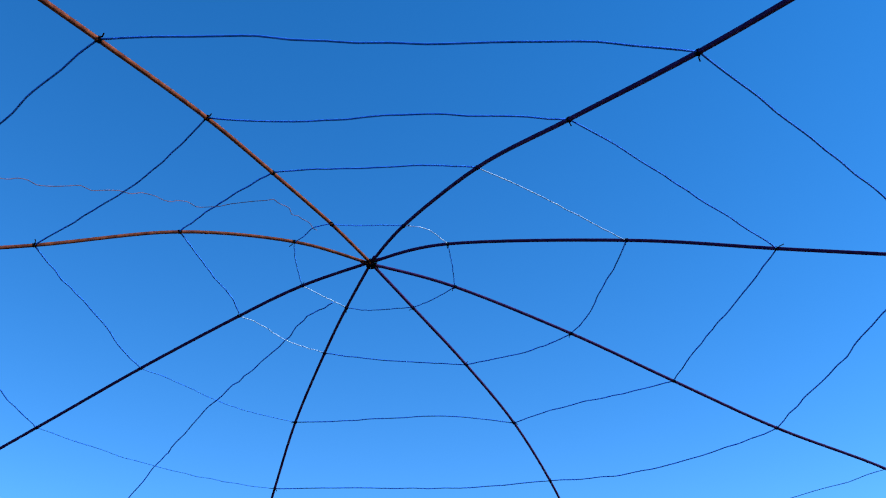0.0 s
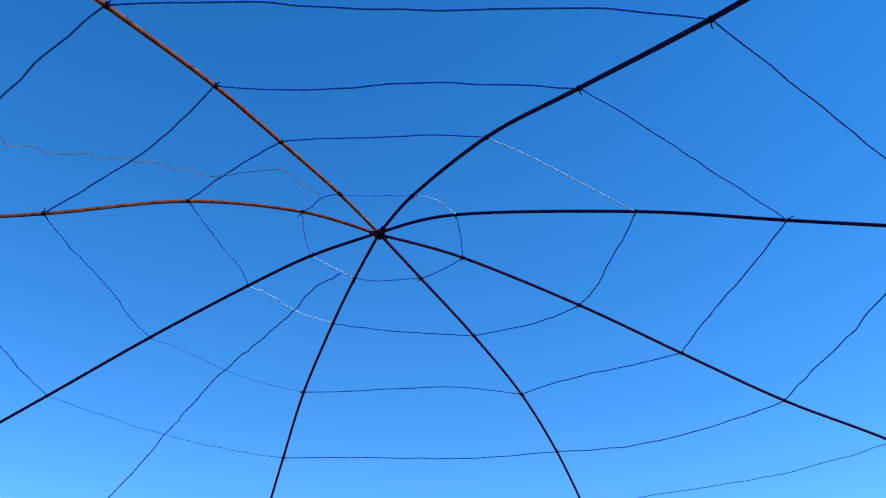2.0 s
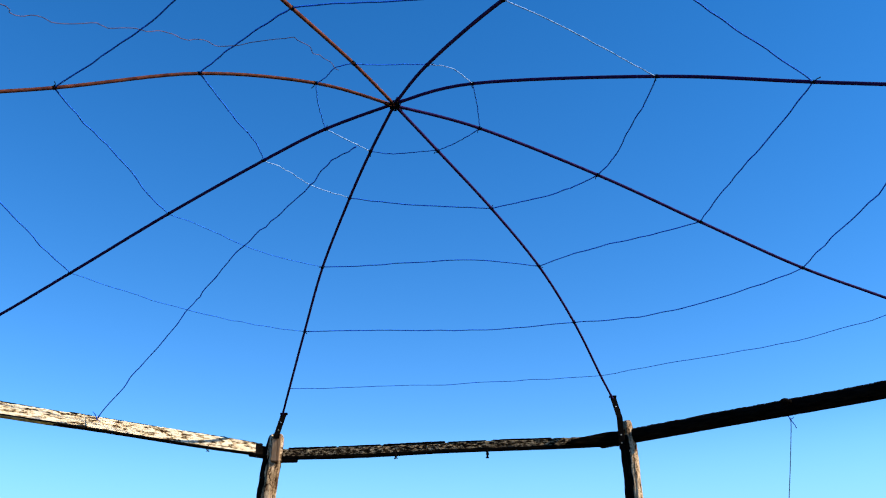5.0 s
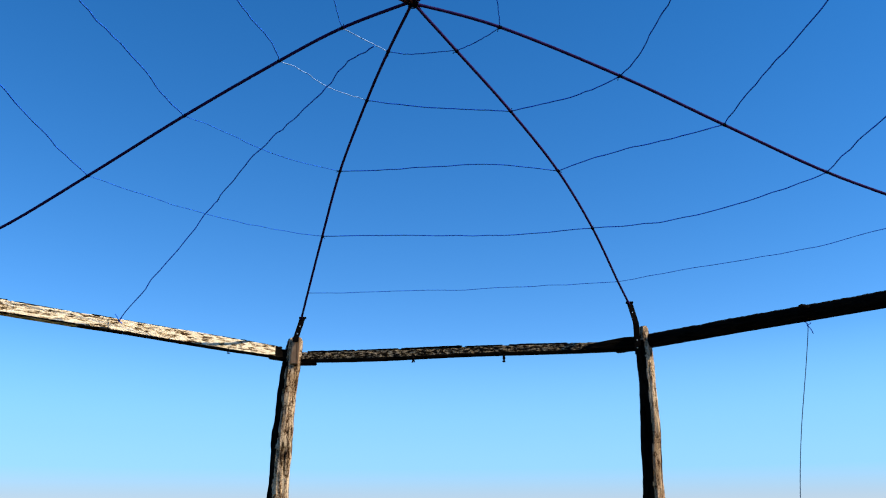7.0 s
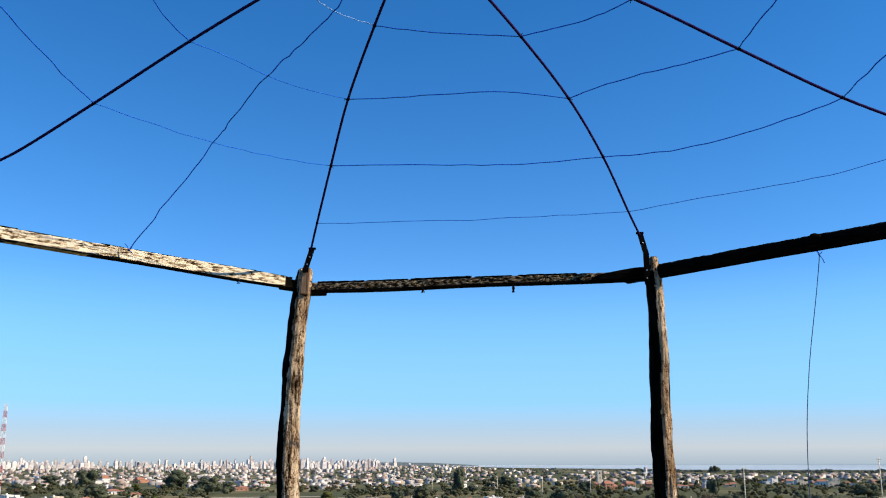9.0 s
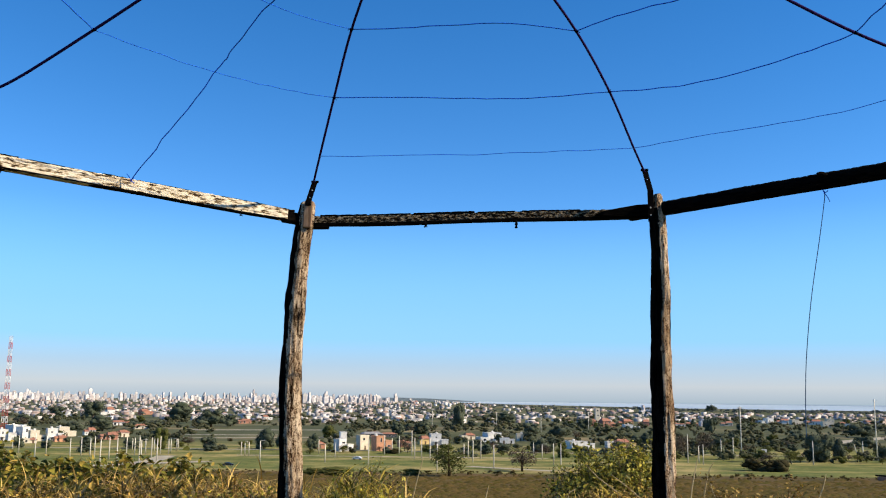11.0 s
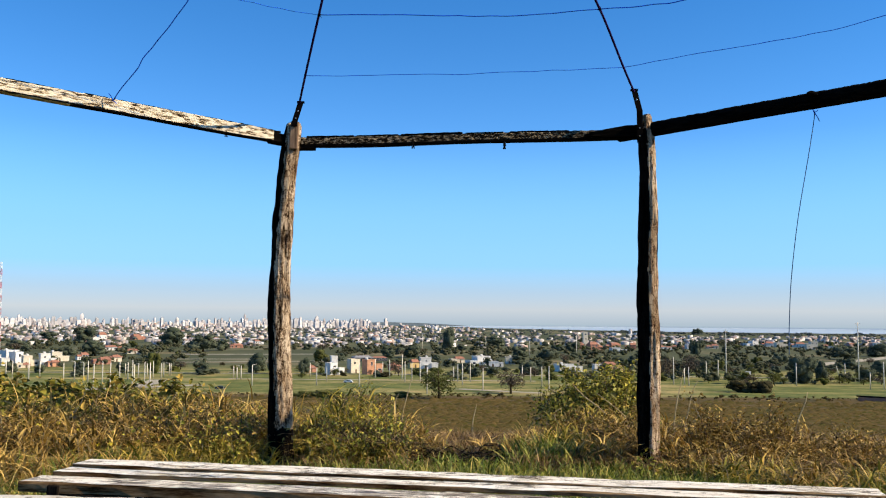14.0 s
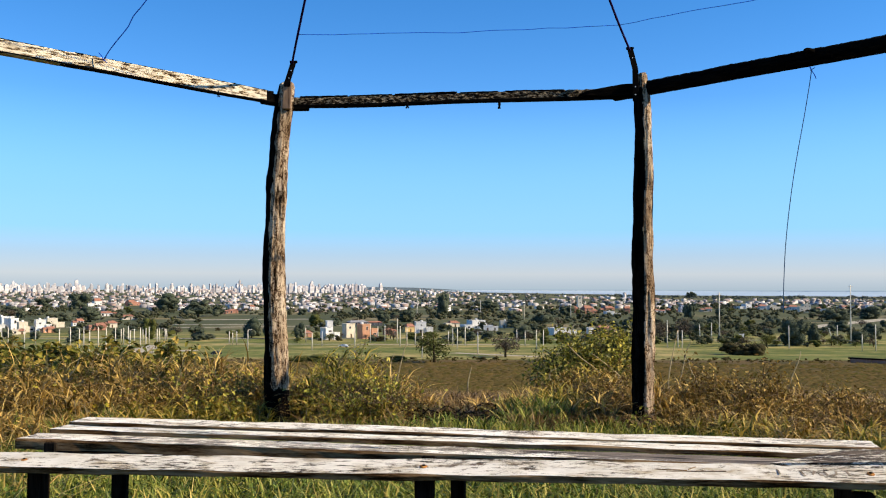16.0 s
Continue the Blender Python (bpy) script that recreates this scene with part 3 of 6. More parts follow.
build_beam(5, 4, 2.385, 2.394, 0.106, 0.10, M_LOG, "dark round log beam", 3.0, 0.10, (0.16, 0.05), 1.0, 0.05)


def build_knot(at, size):
    """A lopped branch stub on the dark log."""
    bm = bmesh.new()
    bmesh.ops.create_icosphere(bm, subdivisions=2, radius=size)
    for v in bm.verts:
        v.co *= 1 + 0.25 * noise.noise(v.co * 40)
        v.co.x *= 1.9
    bmesh.ops.translate(bm, vec=at, verts=bm.verts)
    part("knot", bm, M_LOG, gazebo, "dark stub of a lopped branch")


build_knot((RIGHT_TIE[0] - 0.005, RIGHT_TIE[1] + 0.02, 2.428), 0.019)


def build_shade_strip(a, b, za, zb, high, label, seed):
    """An added black strip that stands for the shade along a beam's lower edge."""
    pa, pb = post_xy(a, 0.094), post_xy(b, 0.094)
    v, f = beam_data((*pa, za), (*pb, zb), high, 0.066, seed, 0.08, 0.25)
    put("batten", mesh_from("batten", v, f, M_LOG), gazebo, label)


build_shade_strip(6, 5, 2.299, 2.352, 0.022, "painted shade along the split beam's lower edge", 17.0)
build_shade_strip(7, 6, 2.316, 2.302, 0.012, "painted shade along the pale beam's lower edge", 19.0)


def build_bark_edge():
    """Old bark left along the pale beam's upper edge, in broken lengths."""
    pa, pb = post_xy(7, 0.10), post_xy(6, 0.10)
    a, b = np.array((*pa, 2.338 + 0.055)), np.array((*pb, 2.322 + 0.055))
    for i, (s0, s1, h) in enumerate(((-0.02, 0.13, 0.012), (0.15, 0.31, 0.010), (0.34, 0.40, 0.014), (0.43, 0.62, 0.010), (0.64, 0.78, 0.014), (0.79, 0.93, 0.016))):
        v, f = beam_data(a + (b - a) * s0, a + (b - a) * s1, h, 0.066, 11.0 + i, 0.15, 0.7, 50)
        put("bark_strip", mesh_from("bark_strip", v, f, M_LOG), gazebo, "dark bark left on the beam's edge")
    pa, pb = post_xy(6, 0.10), post_xy(5, 0.10)
    a, b = np.array((*pa, 2.312 + 0.050)), np.array((*pb, 2.365 + 0.050))
    for i, (s0, s1, h) in enumerate(((0.03, 0.17, 0.014), (0.18, 0.30, 0.010), (0.31, 0.49, 0.013), (0.50, 0.61, 0.010), (0.63, 0.80, 0.014))):
        v, f = beam_data(a + (b - a) * s0, a + (b - a) * s1, h, 0.056, 31.0 + i, 0.15, 0.6, 50)
        put("bark_strip", mesh_from("bark_strip", v, f, M_LOG), gazebo, "dark bark left on the beam's edge")


build_bark_edge()


def build_splice():
    """The low stub and the bolster where the beams meet the posts."""
    x, y = post_xy(6)
    w = post_xy(7) - post_xy(6)
    w = w / np.linalg.norm(w)
    c = post_xy(6, 0.10) + w * 0.125
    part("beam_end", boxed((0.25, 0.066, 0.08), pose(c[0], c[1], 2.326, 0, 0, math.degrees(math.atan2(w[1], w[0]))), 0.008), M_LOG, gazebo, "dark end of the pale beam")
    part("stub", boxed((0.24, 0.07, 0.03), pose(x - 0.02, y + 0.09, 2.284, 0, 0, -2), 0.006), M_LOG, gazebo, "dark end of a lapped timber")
    x, y = post_xy(5)
    side = [(-0.36, 2.358), (-0.30, 2.386), (-0.16, 2.414), (-0.05, 2.434), (0.05, 2.440), (0.05, 2.356), (-0.16, 2.350)]
    v = [(x + dx, y + dy, z) for dy in (0.03, 0.11) for dx, z in side]
    m = len(side)
    f = [tuple(range(m)), tuple(range(2 * m - 1, m - 1, -1))] + [(i, i + m, (i + 1) % m + m, (i + 1) % m) for i in range(m)]
    put("splice", mesh_from("splice", v, f, M_LOG), gazebo, "dark lapped timber end, tapered")


build_splice()


def build_strap(k):
    x, y = post_xy(k)
    top = np.array((x, y, STRAP_TOP.get(k, 2.62)))
    side = {5: 0.052, 6: -0.06}.get(k, 0.0)
    turn, r = POSTS[k]
    inn = -np.array((math.sin(radians(turn)), math.cos(radians(turn)), 0.0))
    knee = np.array((x + side, y, top[2] - 0.17)) + inn * (0.062 if k == 5 else 0.068)
    low = np.array((x + side * 1.05, y, top[2] - (0.40 if k == 5 else 0.20))) + inn * (0.066 if k == 5 else 0.072)
    strap = None
    bm = bmesh.new()
    cross = np.array((1.0, 0.0, 0.0))
    thick = inn * 0.006
    w = 0.021
    rings = []
    for q in (top, knee, low):
        rings.append([bm.verts.new(q + cross * sx * w + thick * sy) for sx, sy in ((-1, 0), (1, 0), (1, 1), (-1, 1))])
    for u, v in zip(rings, rings[1:]):
        for i in range(4):
            bm.faces.new((u[i], u[(i + 1) % 4], v[(i + 1) % 4], v[i]))
    bm.faces.new(rings[0])
    bm.faces.new(rings[-1][::-1])
    # the clamp round the rod at the strap's top
    box(bm, (0.052, 0.024, 0.014), Matrix.Translation(Vector(top - np.array((0, 0, 0.004)))))
    strap = part("strap", bm, M_STRAP, gazebo, "dark steel strap holding the rod")
    for s in ((0.45, 0.8) if k != 5 else (0.5,)):
        q = top * (1 - s) + knee * s + thick * 1.4
        b = bmesh.new()
        bmesh.ops.create_uvsphere(b, u_segments=8, v_segments=5, radius=0.006, matrix=Matrix.Translation(Vector(q)))
        part("bolt", b, M_BOLT, strap, "bright zinc bolt head")
    if k == 5:
        for s in (0.55, 0.8):
            q = knee * (1 - s) + low * s + thick * 1.4
            b = bmesh.new()
            bmesh.ops.create_uvsphere(b, u_segments=8, v_segments=5, radius=0.005, matrix=Matrix.Translation(Vector(q)))
            part("bolt", b, M_BOLT, strap, "bright zinc bolt head")


for k in range(1, 9):
    build_strap(k)


def build_post_flat():
    """The sawn flat on the inner side of the pale post's head."""
    x, y = post_xy(6)
    part("sawn_flat", boxed((0.062, 0.022, 0.20), pose(x - 0.035, y - 0.052, 2.352, 0, 3, 0), 0.005), M_CUT, gazebo, "smooth brown sawn face")


build_post_flat()


def build_nubs():
    """Wire ends and nails under the beams."""
    for a, b, s, z, size in ((6, 5, 0.34, 2.285, 1.0), (6, 5, 0.615, 2.285, 1.3), (6, 7, 0.26, 2.270, 0.6), (6, 7, 0.93, 2.282, 0.7)):
        q = post_xy(a) * (1 - s) + post_xy(b) * s
        c = np.array((q[0], q[1], z))
        rng = random.Random(int(100 * s))
        items = [tube_data([c + np.array((0, 0, 0.03)), c + np.array((rng.uniform(-.012, .012), 0, 0.0)), c + np.array((rng.uniform(-.02, .02), 0.0, -0.022 * size))], 0.0045 * size, 5)
                 for _ in range(3)]
        v, f = join_data(items)
        put("wire_end", mesh_from("wire_end", v, f, M_STRAP, True), gazebo)


build_nubs()


# ---------------------------------------------------------------- the bench
def board_data(length, wide, thick, seed, wear=0.006, n=40):
    """A worn plank: rounded long edges, nicks and a slight twist."""
    prof = [(-0.5, -0.5), (0.5, -0.5), (0.5, 0.3), (0.485, 0.5), (0.15, 0.5), (-0.15, 0.5), (-0.485, 0.5), (-0.5, 0.3)]
    m = len(prof)
    verts, faces = [], []
    for i in range(n + 1):
        x = (i / n - 0.5) * length
        for q, (py, pz) in enumerate(prof):
            k = noise.noise((x * 6, seed, q * 0.9)) * wear
            verts.append((x + (0.012 * noise.noise((py * 5, seed, 3)) if i in (0, n) else 0), py * wide + k * (1 if abs(py) > 0.4 else 0), pz * thick + 0.5 * k + 0.004 * noise.noise((x * 1.3, seed, 9))))
    for i in range(n):
        for q in range(m):
            a, b = i * m + q, i * m + (q + 1) % m
            faces.append((a, b, b + m, a + m))
    faces += [tuple(range(m))[::-1], tuple(range(n * m, n * m + m))]
    return verts, faces


def build_bench():
    bench = empty("bench", pose(-0.03, -0.37, 0.0, 0, 0, -10.0), "long slatted bench with peeling white paint on the grass", "bench")

    def slat(length, wide, thick, at, seed, label="", paint=M_PAINT):
        v, f = board_data(length, wide, thick, seed)
        me = mesh_from("slat", v, f, [paint, M_EDGE])
        me.polygons.foreach_set("material_index", [0 if i % 8 in (3, 4, 5) and i < len(me.polygons) - 2 else 1 for i in range(len(me.polygons))])
        return put("slat", me, bench, label, at)

    slat(2.845, 0.122, 0.015, pose(-0.018, -0.058, 0.457, 1), 1.3)
    slat(2.81, 0.118, 0.015, pose(-0.035, -0.186, 0.449, -1.5), 4.1)
    slat(2.88, 0.154, 0.034, pose(-0.03, -0.326, 0.428, -1.5), 7.7, "slat with dark bare wood towards one end", M_PAINT_WORN)
    # the same slat's split end, sprung up
    bm = bmesh.new()
    top = [(1.02, -0.402, 0.452), (1.46, -0.404, 0.474), (1.47, -0.27, 0.482), (1.28, -0.262, 0.480), (1.16, -0.325, 0.466)]
    up = [bm.verts.new(q) for q in top]
    down = [bm.verts.new((x, y, z - 0.018)) for x, y, z in top]
    bm.faces.new(up)
    bm.faces.new(down[::-1])
    for i in range(5):
        bm.faces.new((up[i - 1], down[i - 1], down[i], up[i]))
    part("split_end", bm, M_PAINT_THIN, bench, "sprung split end of the slat, bare and grey")
    back = slat(3.0, 0.118, 0.020, pose(0.0, -0.4955, 0.4135, 13, -1.0, 1.0), 12.9, "tilted rear plank with faded marks and rusty screws", M_PAINT_DULL)
    for u, leg_shift in ((-1.33, 0.06), (-0.012, 0.036), (1.262, 0.04)):
        part("leg", boxed((0.056, 0.05, 0.41), pose(u, -0.47, 0.185), 0.004), M_LEG, bench, "dark square timber leg")
        part("leg", boxed((0.048, 0.05, 0.44), pose(u + leg_shift, -0.05, 0.215), 0.004), M_LEG, bench, "dark square timber leg")
        part("crossbar", boxed((0.045, 0.36, 0.05), pose(u, -0.235, 0.405, -3), 0.004), M_LEG, bench)
    # added strip that makes the shaded gap black, cut short to stay hidden
    part("rail", boxed((1.62, 0.045, 0.040), pose(-0.53, -0.385, 0.390), 0.004), M_LEG, bench, "added dark strip filling the shaded gap under the slats")

    def on_top(u):
        return 0.010 + 0.003 * noise.noise((u * 6, 12.9, 3.6)) + 0.004 * noise.noise((u * 1.3, 12.9, 9))

    for u in (-1.35, -0.01, 1.282):
        b = bmesh.new()
        bmesh.ops.create_cone(b, cap_ends=True, segments=14, radius1=0.012, radius2=0.009, depth=0.004)
        part("screw", b, M_RUSTY_BOLT, back, "rusty screw head", at=pose(u, 0.0, on_top(u) + 0.0016))
        b = bmesh.new()
        bmesh.ops.create_cone(b, cap_ends=True, segments=10, radius1=0.005, radius2=0.004, depth=0.004)
        part("screw_slot", b, M_CHAR_SHADE, back, at=pose(u, 0.0, on_top(u) + 0.0045))
    # faded handwriting, as short strokes
    for u, v, w, h, turn in ((1.032, 0.004, 0.005, 0.034, 3), (1.096, -0.002, 0.007, 0.038, 8), (1.110, 0.018, 0.026, 0.006, -12), (1.128, 0.002, 0.006, 0.030, -22),
                             (1.146, -0.012, 0.010, 0.012, 20), (1.160, 0.000, 0.006, 0.026, 10), (1.180, -0.010, 0.018, 0.006, 24), (1.190, 0.006, 0.006, 0.028, -8), (1.222, 0.006, 0.006, 0.032, 6)):
        part("faded_mark", boxed((w, h, 0.0016), pose(u, v, on_top(u) + 0.001, 0, 0, turn)), M_MARK, back)
    for u, v, w, turn in ((0.80, -0.004, 0.17, 2), (0.73, 0.002, 0.09, -3), (0.79, 0.016, 0.03, 40)):
        part("scratch", boxed((w, 0.003, 0.0016), pose(u, v, on_top(u) + 0.0004, 0, 0, turn)), M_EDGE, back)


build_bench()


# ---------------------------------------------------------------- far things: trees
def fast_mesh(name, verts, faces, material, smooth=False):
    """A mesh from arrays: verts (n, 3), faces (m, k)."""
    verts, faces = np.asarray(verts, np.float32), np.asarray(faces, np.int32)
    me = bpy.data.meshes.new(name)
    m, k = faces.shape
    me.vertices.add(len(verts))
    me.vertices.foreach_set("co", verts.ravel())
    me.loops.add(m * k)
    me.loops.foreach_set("vertex_index", faces.ravel())
    me.polygons.add(m)
    me.polygons.foreach_set("loop_start", np.arange(0, m * k, k, dtype=np.int32))
    if smooth:
        me.polygons.foreach_set("use_smooth", np.ones(m, bool))
    me.materials.append(material)
    me.update(calc_edges=True)
    me.validate()
    return me


def unit(v):
    return v / (np.linalg.norm(v, axis=-1, keepdims=True) + 1e-9)


def leaf_quads(rng, at, facing, long_, wide, droop=0.0):
    """Leaf-shaped quads at the points, roughly facing the given ways."""
    n = len(at)
    f = unit(facing + rng.normal(0, 0.55, (n, 3)))
    a = unit(np.cross(f, rng.normal(0, 1, (n, 3))))
    a[:, 2] -= droop
    a = unit(a)
    b = np.cross(f, a)
    L = (long_ * rng.uniform(0.6, 1.3, (n, 1))) / 2
    W = (wide * rng.uniform(0.7, 1.3, (n, 1))) / 2
    v = np.stack([at - a * L, at + b * W + f * W * 0.3 - a * L * 0.1, at + a * L, at - b * W + f * W * 0.3 - a * L * 0.1], 1).reshape(-1, 3)
    q = np.arange(4 * n).reshape(-1, 4)
    return v, q


def ball_mesh(level):
    bm = bmesh.new()
    bmesh.ops.create_icosphere(bm, subdivisions=level, radius=1.0)
    v = np.array([x.co for x in bm.verts])
    f = np.array([[x.index for x in y.verts] for y in bm.faces])
    bm.free()
    return v, f


BALLS = {n: ball_mesh(n) for n in (1, 2)}


def crown_cloud(rng, wide, high, low, lobes, count, size, solid=0):
    """Leaf clumps over a crown of several lobes; dense crowns have lumpy masses inside."""
    c = rng.normal(0, 1, (lobes, 3))
    c = unit(c) * rng.uniform(0.25, 0.72, (lobes, 1))
    c[0] = 0
    r = rng.uniform(0.20, 0.50, lobes) if lobes > 9 else rng.uniform(0.32, 0.52, lobes)
    pick = rng.integers(0, lobes, count)
    out = unit(rng.normal(0, 1, (count, 3)) + np.array((0, 0, 0.25)))
    p = c[pick] + out * (r[pick] * rng.uniform(0.70, 1.14, count))[:, None]
    half = (high - low) / 2
    at = p * np.array((wide / 2, wide / 2, half)) * 0.95 + np.array((0, 0, low + half))
    at[:, 2] = np.maximum(at[:, 2], low * 0.7)
    v, q = leaf_quads(rng, at, out, size, size * 0.8)
    if not solid:
        return v, q
    bv, bf = BALLS[solid]
    q = np.concatenate([q[:, (0, 1, 2)], q[:, (0, 2, 3)]])
    vs, fs, k = [v], [q], len(v)
    for j in range(lobes):
        lump = bv * rng.uniform(0.62, 1.12, (len(bv), 1)) * r[j] * 0.84
        m = (c[j] + lump) * np.array((wide / 2, wide / 2, half)) * 0.95 + np.array((0, 0, low + half))
        m[:, 2] = np.maximum(m[:, 2], low * 0.7)
        vs.append(m)
        fs.append(bf + k)
        k += len(m)
    return np.concatenate(vs), np.concatenate(fs)


# greyed green, tinted to stand for haze over the plain
M_TREE_DARK = leaf_material("hazed_dark_foliage", (0.06, 0.076, 0.05), (0.085, 0.10, 0.066), (0.11, 0.125, 0.082), share=0.15, rough=0.95, spec=0.03)
M_TREE_LIGHT = leaf_material("light_foliage", (0.075, 0.09, 0.026), (0.11, 0.12, 0.036), (0.14, 0.14, 0.05), share=0.35, rough=0.95, spec=0.03)
M_TREE_BARE = leaf_material("bare_twigs", (0.07, 0.055, 0.04), (0.11, 0.09, 0.065), (0.14, 0.115, 0.085), share=0.1, rough=0.95, spec=0.03)
# paler and bluer: distance haze is put into the leaf colour
M_TREE_FAR = leaf_material("hazed_far_foliage", (0.080, 0.098, 0.088), (0.105, 0.122, 0.106), (0.13, 0.142, 0.118), share=0.2, rough=0.95, spec=0.03)
M_TREE_MID = leaf_material("olive_foliage", (0.048, 0.056, 0.028), (0.070, 0.078, 0.040), (0.105, 0.10, 0.060), (0.085, 0.085, 0.05), share=0.2, rough=0.95, spec=0.03)
M_SCRUB = leaf_material("scrub_foliage", (0.060, 0.050, 0.018), (0.088, 0.070, 0.026), (0.12, 0.09, 0.038), share=0.2, rough=0.95, spec=0.03)
M_TREE_BUSH = leaf_material("bush_foliage", (0.035, 0.032, 0.016), (0.055, 0.05, 0.024), (0.08, 0.068, 0.034), share=0.2, rough=0.95, spec=0.03)
M_TRUNK = bark_material("far_trunk", (0.03, 0.022, 0.015), (0.08, 0.06, 0.042), (0.14, 0.11, 0.08))

# kind: leaves, crown's foot, lobes, clumps, clump size, label
TREE_KINDS = {
    "dark": (M_TREE_DARK, -0.12, 20, 1900, 0.050, "broad dark green tree among the houses", "tree"),
    "light": (M_TREE_LIGHT, -0.12, 14, 1300, 0.050, "light green leafy tree", "tree"),
    "thin": (M_TREE_LIGHT, -0.04, 16, 1500, 0.045, "small open-crowned green tree by the field", "tree"),
    "bare": (M_TREE_BARE, -0.02, 14, 1500, 0.038, "grey-brown tree bare for the winter", "tree"),
    "cypress": (M_TREE_DARK, 0.02, 10, 900, 0.05, "narrow dark conifer between the houses", "tree"),
    "bush": (M_TREE_BUSH, -0.35, 14, 1200, 0.05, "low dark bush at the field's edge", "bush"),
}
TREE_FIRST = {}


def make_tree(kind, variant):
    """A tree one unit high and wide."""
    mat, low, lobes, count, size, label, cat = TREE_KINDS[kind]
    rng = np.random.default_rng(11 * variant + len(kind))
    thing = empty("tree" if cat == "tree" else "bush", Matrix(), label, cat, "far trees" if cat == "tree" else "far bushes")
    lean = rng.uniform(-0.05, 0.05, 2)
    limbs = [tube_data([(0, 0, -0.03), (lean[0] * 0.3, lean[1] * 0.3, 0.25), (lean[0], lean[1], 0.55), (lean[0] * 1.4, lean[1] * 1.4, 0.86)], [0.03, 0.024, 0.016, 0.004], 6)]
    for i in range(6):
        a, z = rng.uniform(0, 6.28), rng.uniform(0.22, 0.5)
        e = np.array((math.cos(a), math.sin(a), 0)) * rng.uniform(0.2, 0.36)
        s = np.array((lean[0] * z, lean[1] * z, z))
        limbs.append(tube_data([s, s + e * 0.5 + (0, 0, 0.1), s + e + (0, 0, 0.25)], [0.014, 0.009, 0.003], 5))
    v, f = join_data(limbs)
    put("trunk", mesh_from("trunk", v, f, M_TRUNK, True), thing)
    v, q = crown_cloud(rng, 1.0, 1.0, low, lobes, count, size, 0 if kind in ("thin", "bare") else 2)
    put("crown", fast_mesh("crown", v, q, mat), thing)
    return thing


TREE_TURN = [0]


def plant_tree(x, y, wide, high, kind):
    TREE_TURN[0] += 1
    key = (kind, TREE_TURN[0] % (4 if kind == "dark" else 2))
    m = Matrix.Translation((x, y, land_z(x, y) - 0.02 * high)) @ Matrix.Rotation(1.7 * TREE_TURN[0], 4, 'Z') @ Matrix.Diagonal((wide, wide, high, 1))
    if key not in TREE_FIRST:
        TREE_FIRST[key] = make_tree(*key)
        TREE_FIRST[key].matrix_basis = m
    else:
        src = TREE_FIRST[key]
        got = copy_thing(src, Matrix())
        got.matrix_basis = m


plant_tree(-466, 1160, 39, 25.5, 'dark')
plant_tree(-292, 752, 28.5, 13.8, 'dark')
plant_tree(-306, 728, 17.8, 9.8, 'dark')
plant_tree(-421, 889, 21.8, 12, 'dark')
plant_tree(-531, 1207, 29.5, 16.2, 'dark')
plant_tree(-321, 1055, 42.6, 23.2, 'dark')
plant_tree(-236, 871, 37.3, 20.2, 'dark')
plant_tree(-162, 500, 10.4, 13.5, 'light')
plant_tree(-135, 496, 12.2, 8.5, 'dark')
plant_tree(-110, 515, 15.2, 12, 'dark')
plant_tree(-226, 905, 22.1, 14.4, 'dark')
plant_tree(-5, 889, 17.4, 28.3, 'dark')
plant_tree(-5, 324, 17.5, 12.0, 'thin')
plant_tree(22, 357, 17, 10.2, 'bare')
plant_tree(8, 522, 12.8, 7.7, 'dark')
plant_tree(41, 511, 15.7, 8.8, 'dark')
plant_tree(-97, 676, 16.6, 9.9, 'light')
plant_tree(-82, 505, 9.3, 9.3, 'dark')
plant_tree(110, 480, 14.7, 13.6, 'bare')
plant_tree(124, 492, 14.5, 14.5, 'bare')
plant_tree(142, 529, 14.9, 11.7, 'dark')
plant_tree(117, 379, 13.5, 6.1, 'bush')
plant_tree(125, 375, 12, 6.9, 'bush')
plant_tree(121, 377, 14, 5.4, 'bush')
plant_tree(170, 453, 18.4, 16.7, 'dark')
plant_tree(183, 463, 9.7, 11.4, 'dark')
plant_tree(243, 945, 12.7, 17.3, 'dark')
plant_tree(191, 728, 11.6, 17.8, 'cypress')
plant_tree(210, 474, 11.7, 8.2, 'dark')
plant_tree(239, 522, 12.8, 9.6, 'dark')
plant_tree(237, 678, 16.6, 10.8, 'dark')
plant_tree(335, 800, 28, 13.5, 'dark')
plant_tree(400, 880, 26, 15.5, 'dark')
plant_tree(-32, 507, 9.3, 8.7, 'bare')
plant_tree(73, 720, 22, 12.3, 'dark')
plant_tree(55, 778, 19, 11.9, 'dark')
plant_tree(-35, 770, 18.9, 13.2, 'dark')
plant_tree(-52, 745, 16.4, 10.9, 'dark')
plant_tree(120, 583, 12.9, 10.7, 'light')
plant_tree(-238, 496, 9.1, 6.7, 'dark')
plant_tree(-223, 496, 7.9, 5.5, 'dark')
plant_tree(-177, 499, 12.3, 6.1, 'dark')
plant_tree(566, 2172, 29.2, 18.6, 'dark')
plant_tree(-97, 504, 12.4, 10.5, 'dark')
plant_tree(118, 935, 22.9, 13.7, 'dark')
plant_tree(51, 1087, 33.2, 14.6, 'dark')
plant_tree(-44, 322, 21.8, 3.4, 'light')
plant_tree(-52, 324, 9, 3.0, 'light')
plant_tree(-18, 330, 12.2, 2.2, 'light')


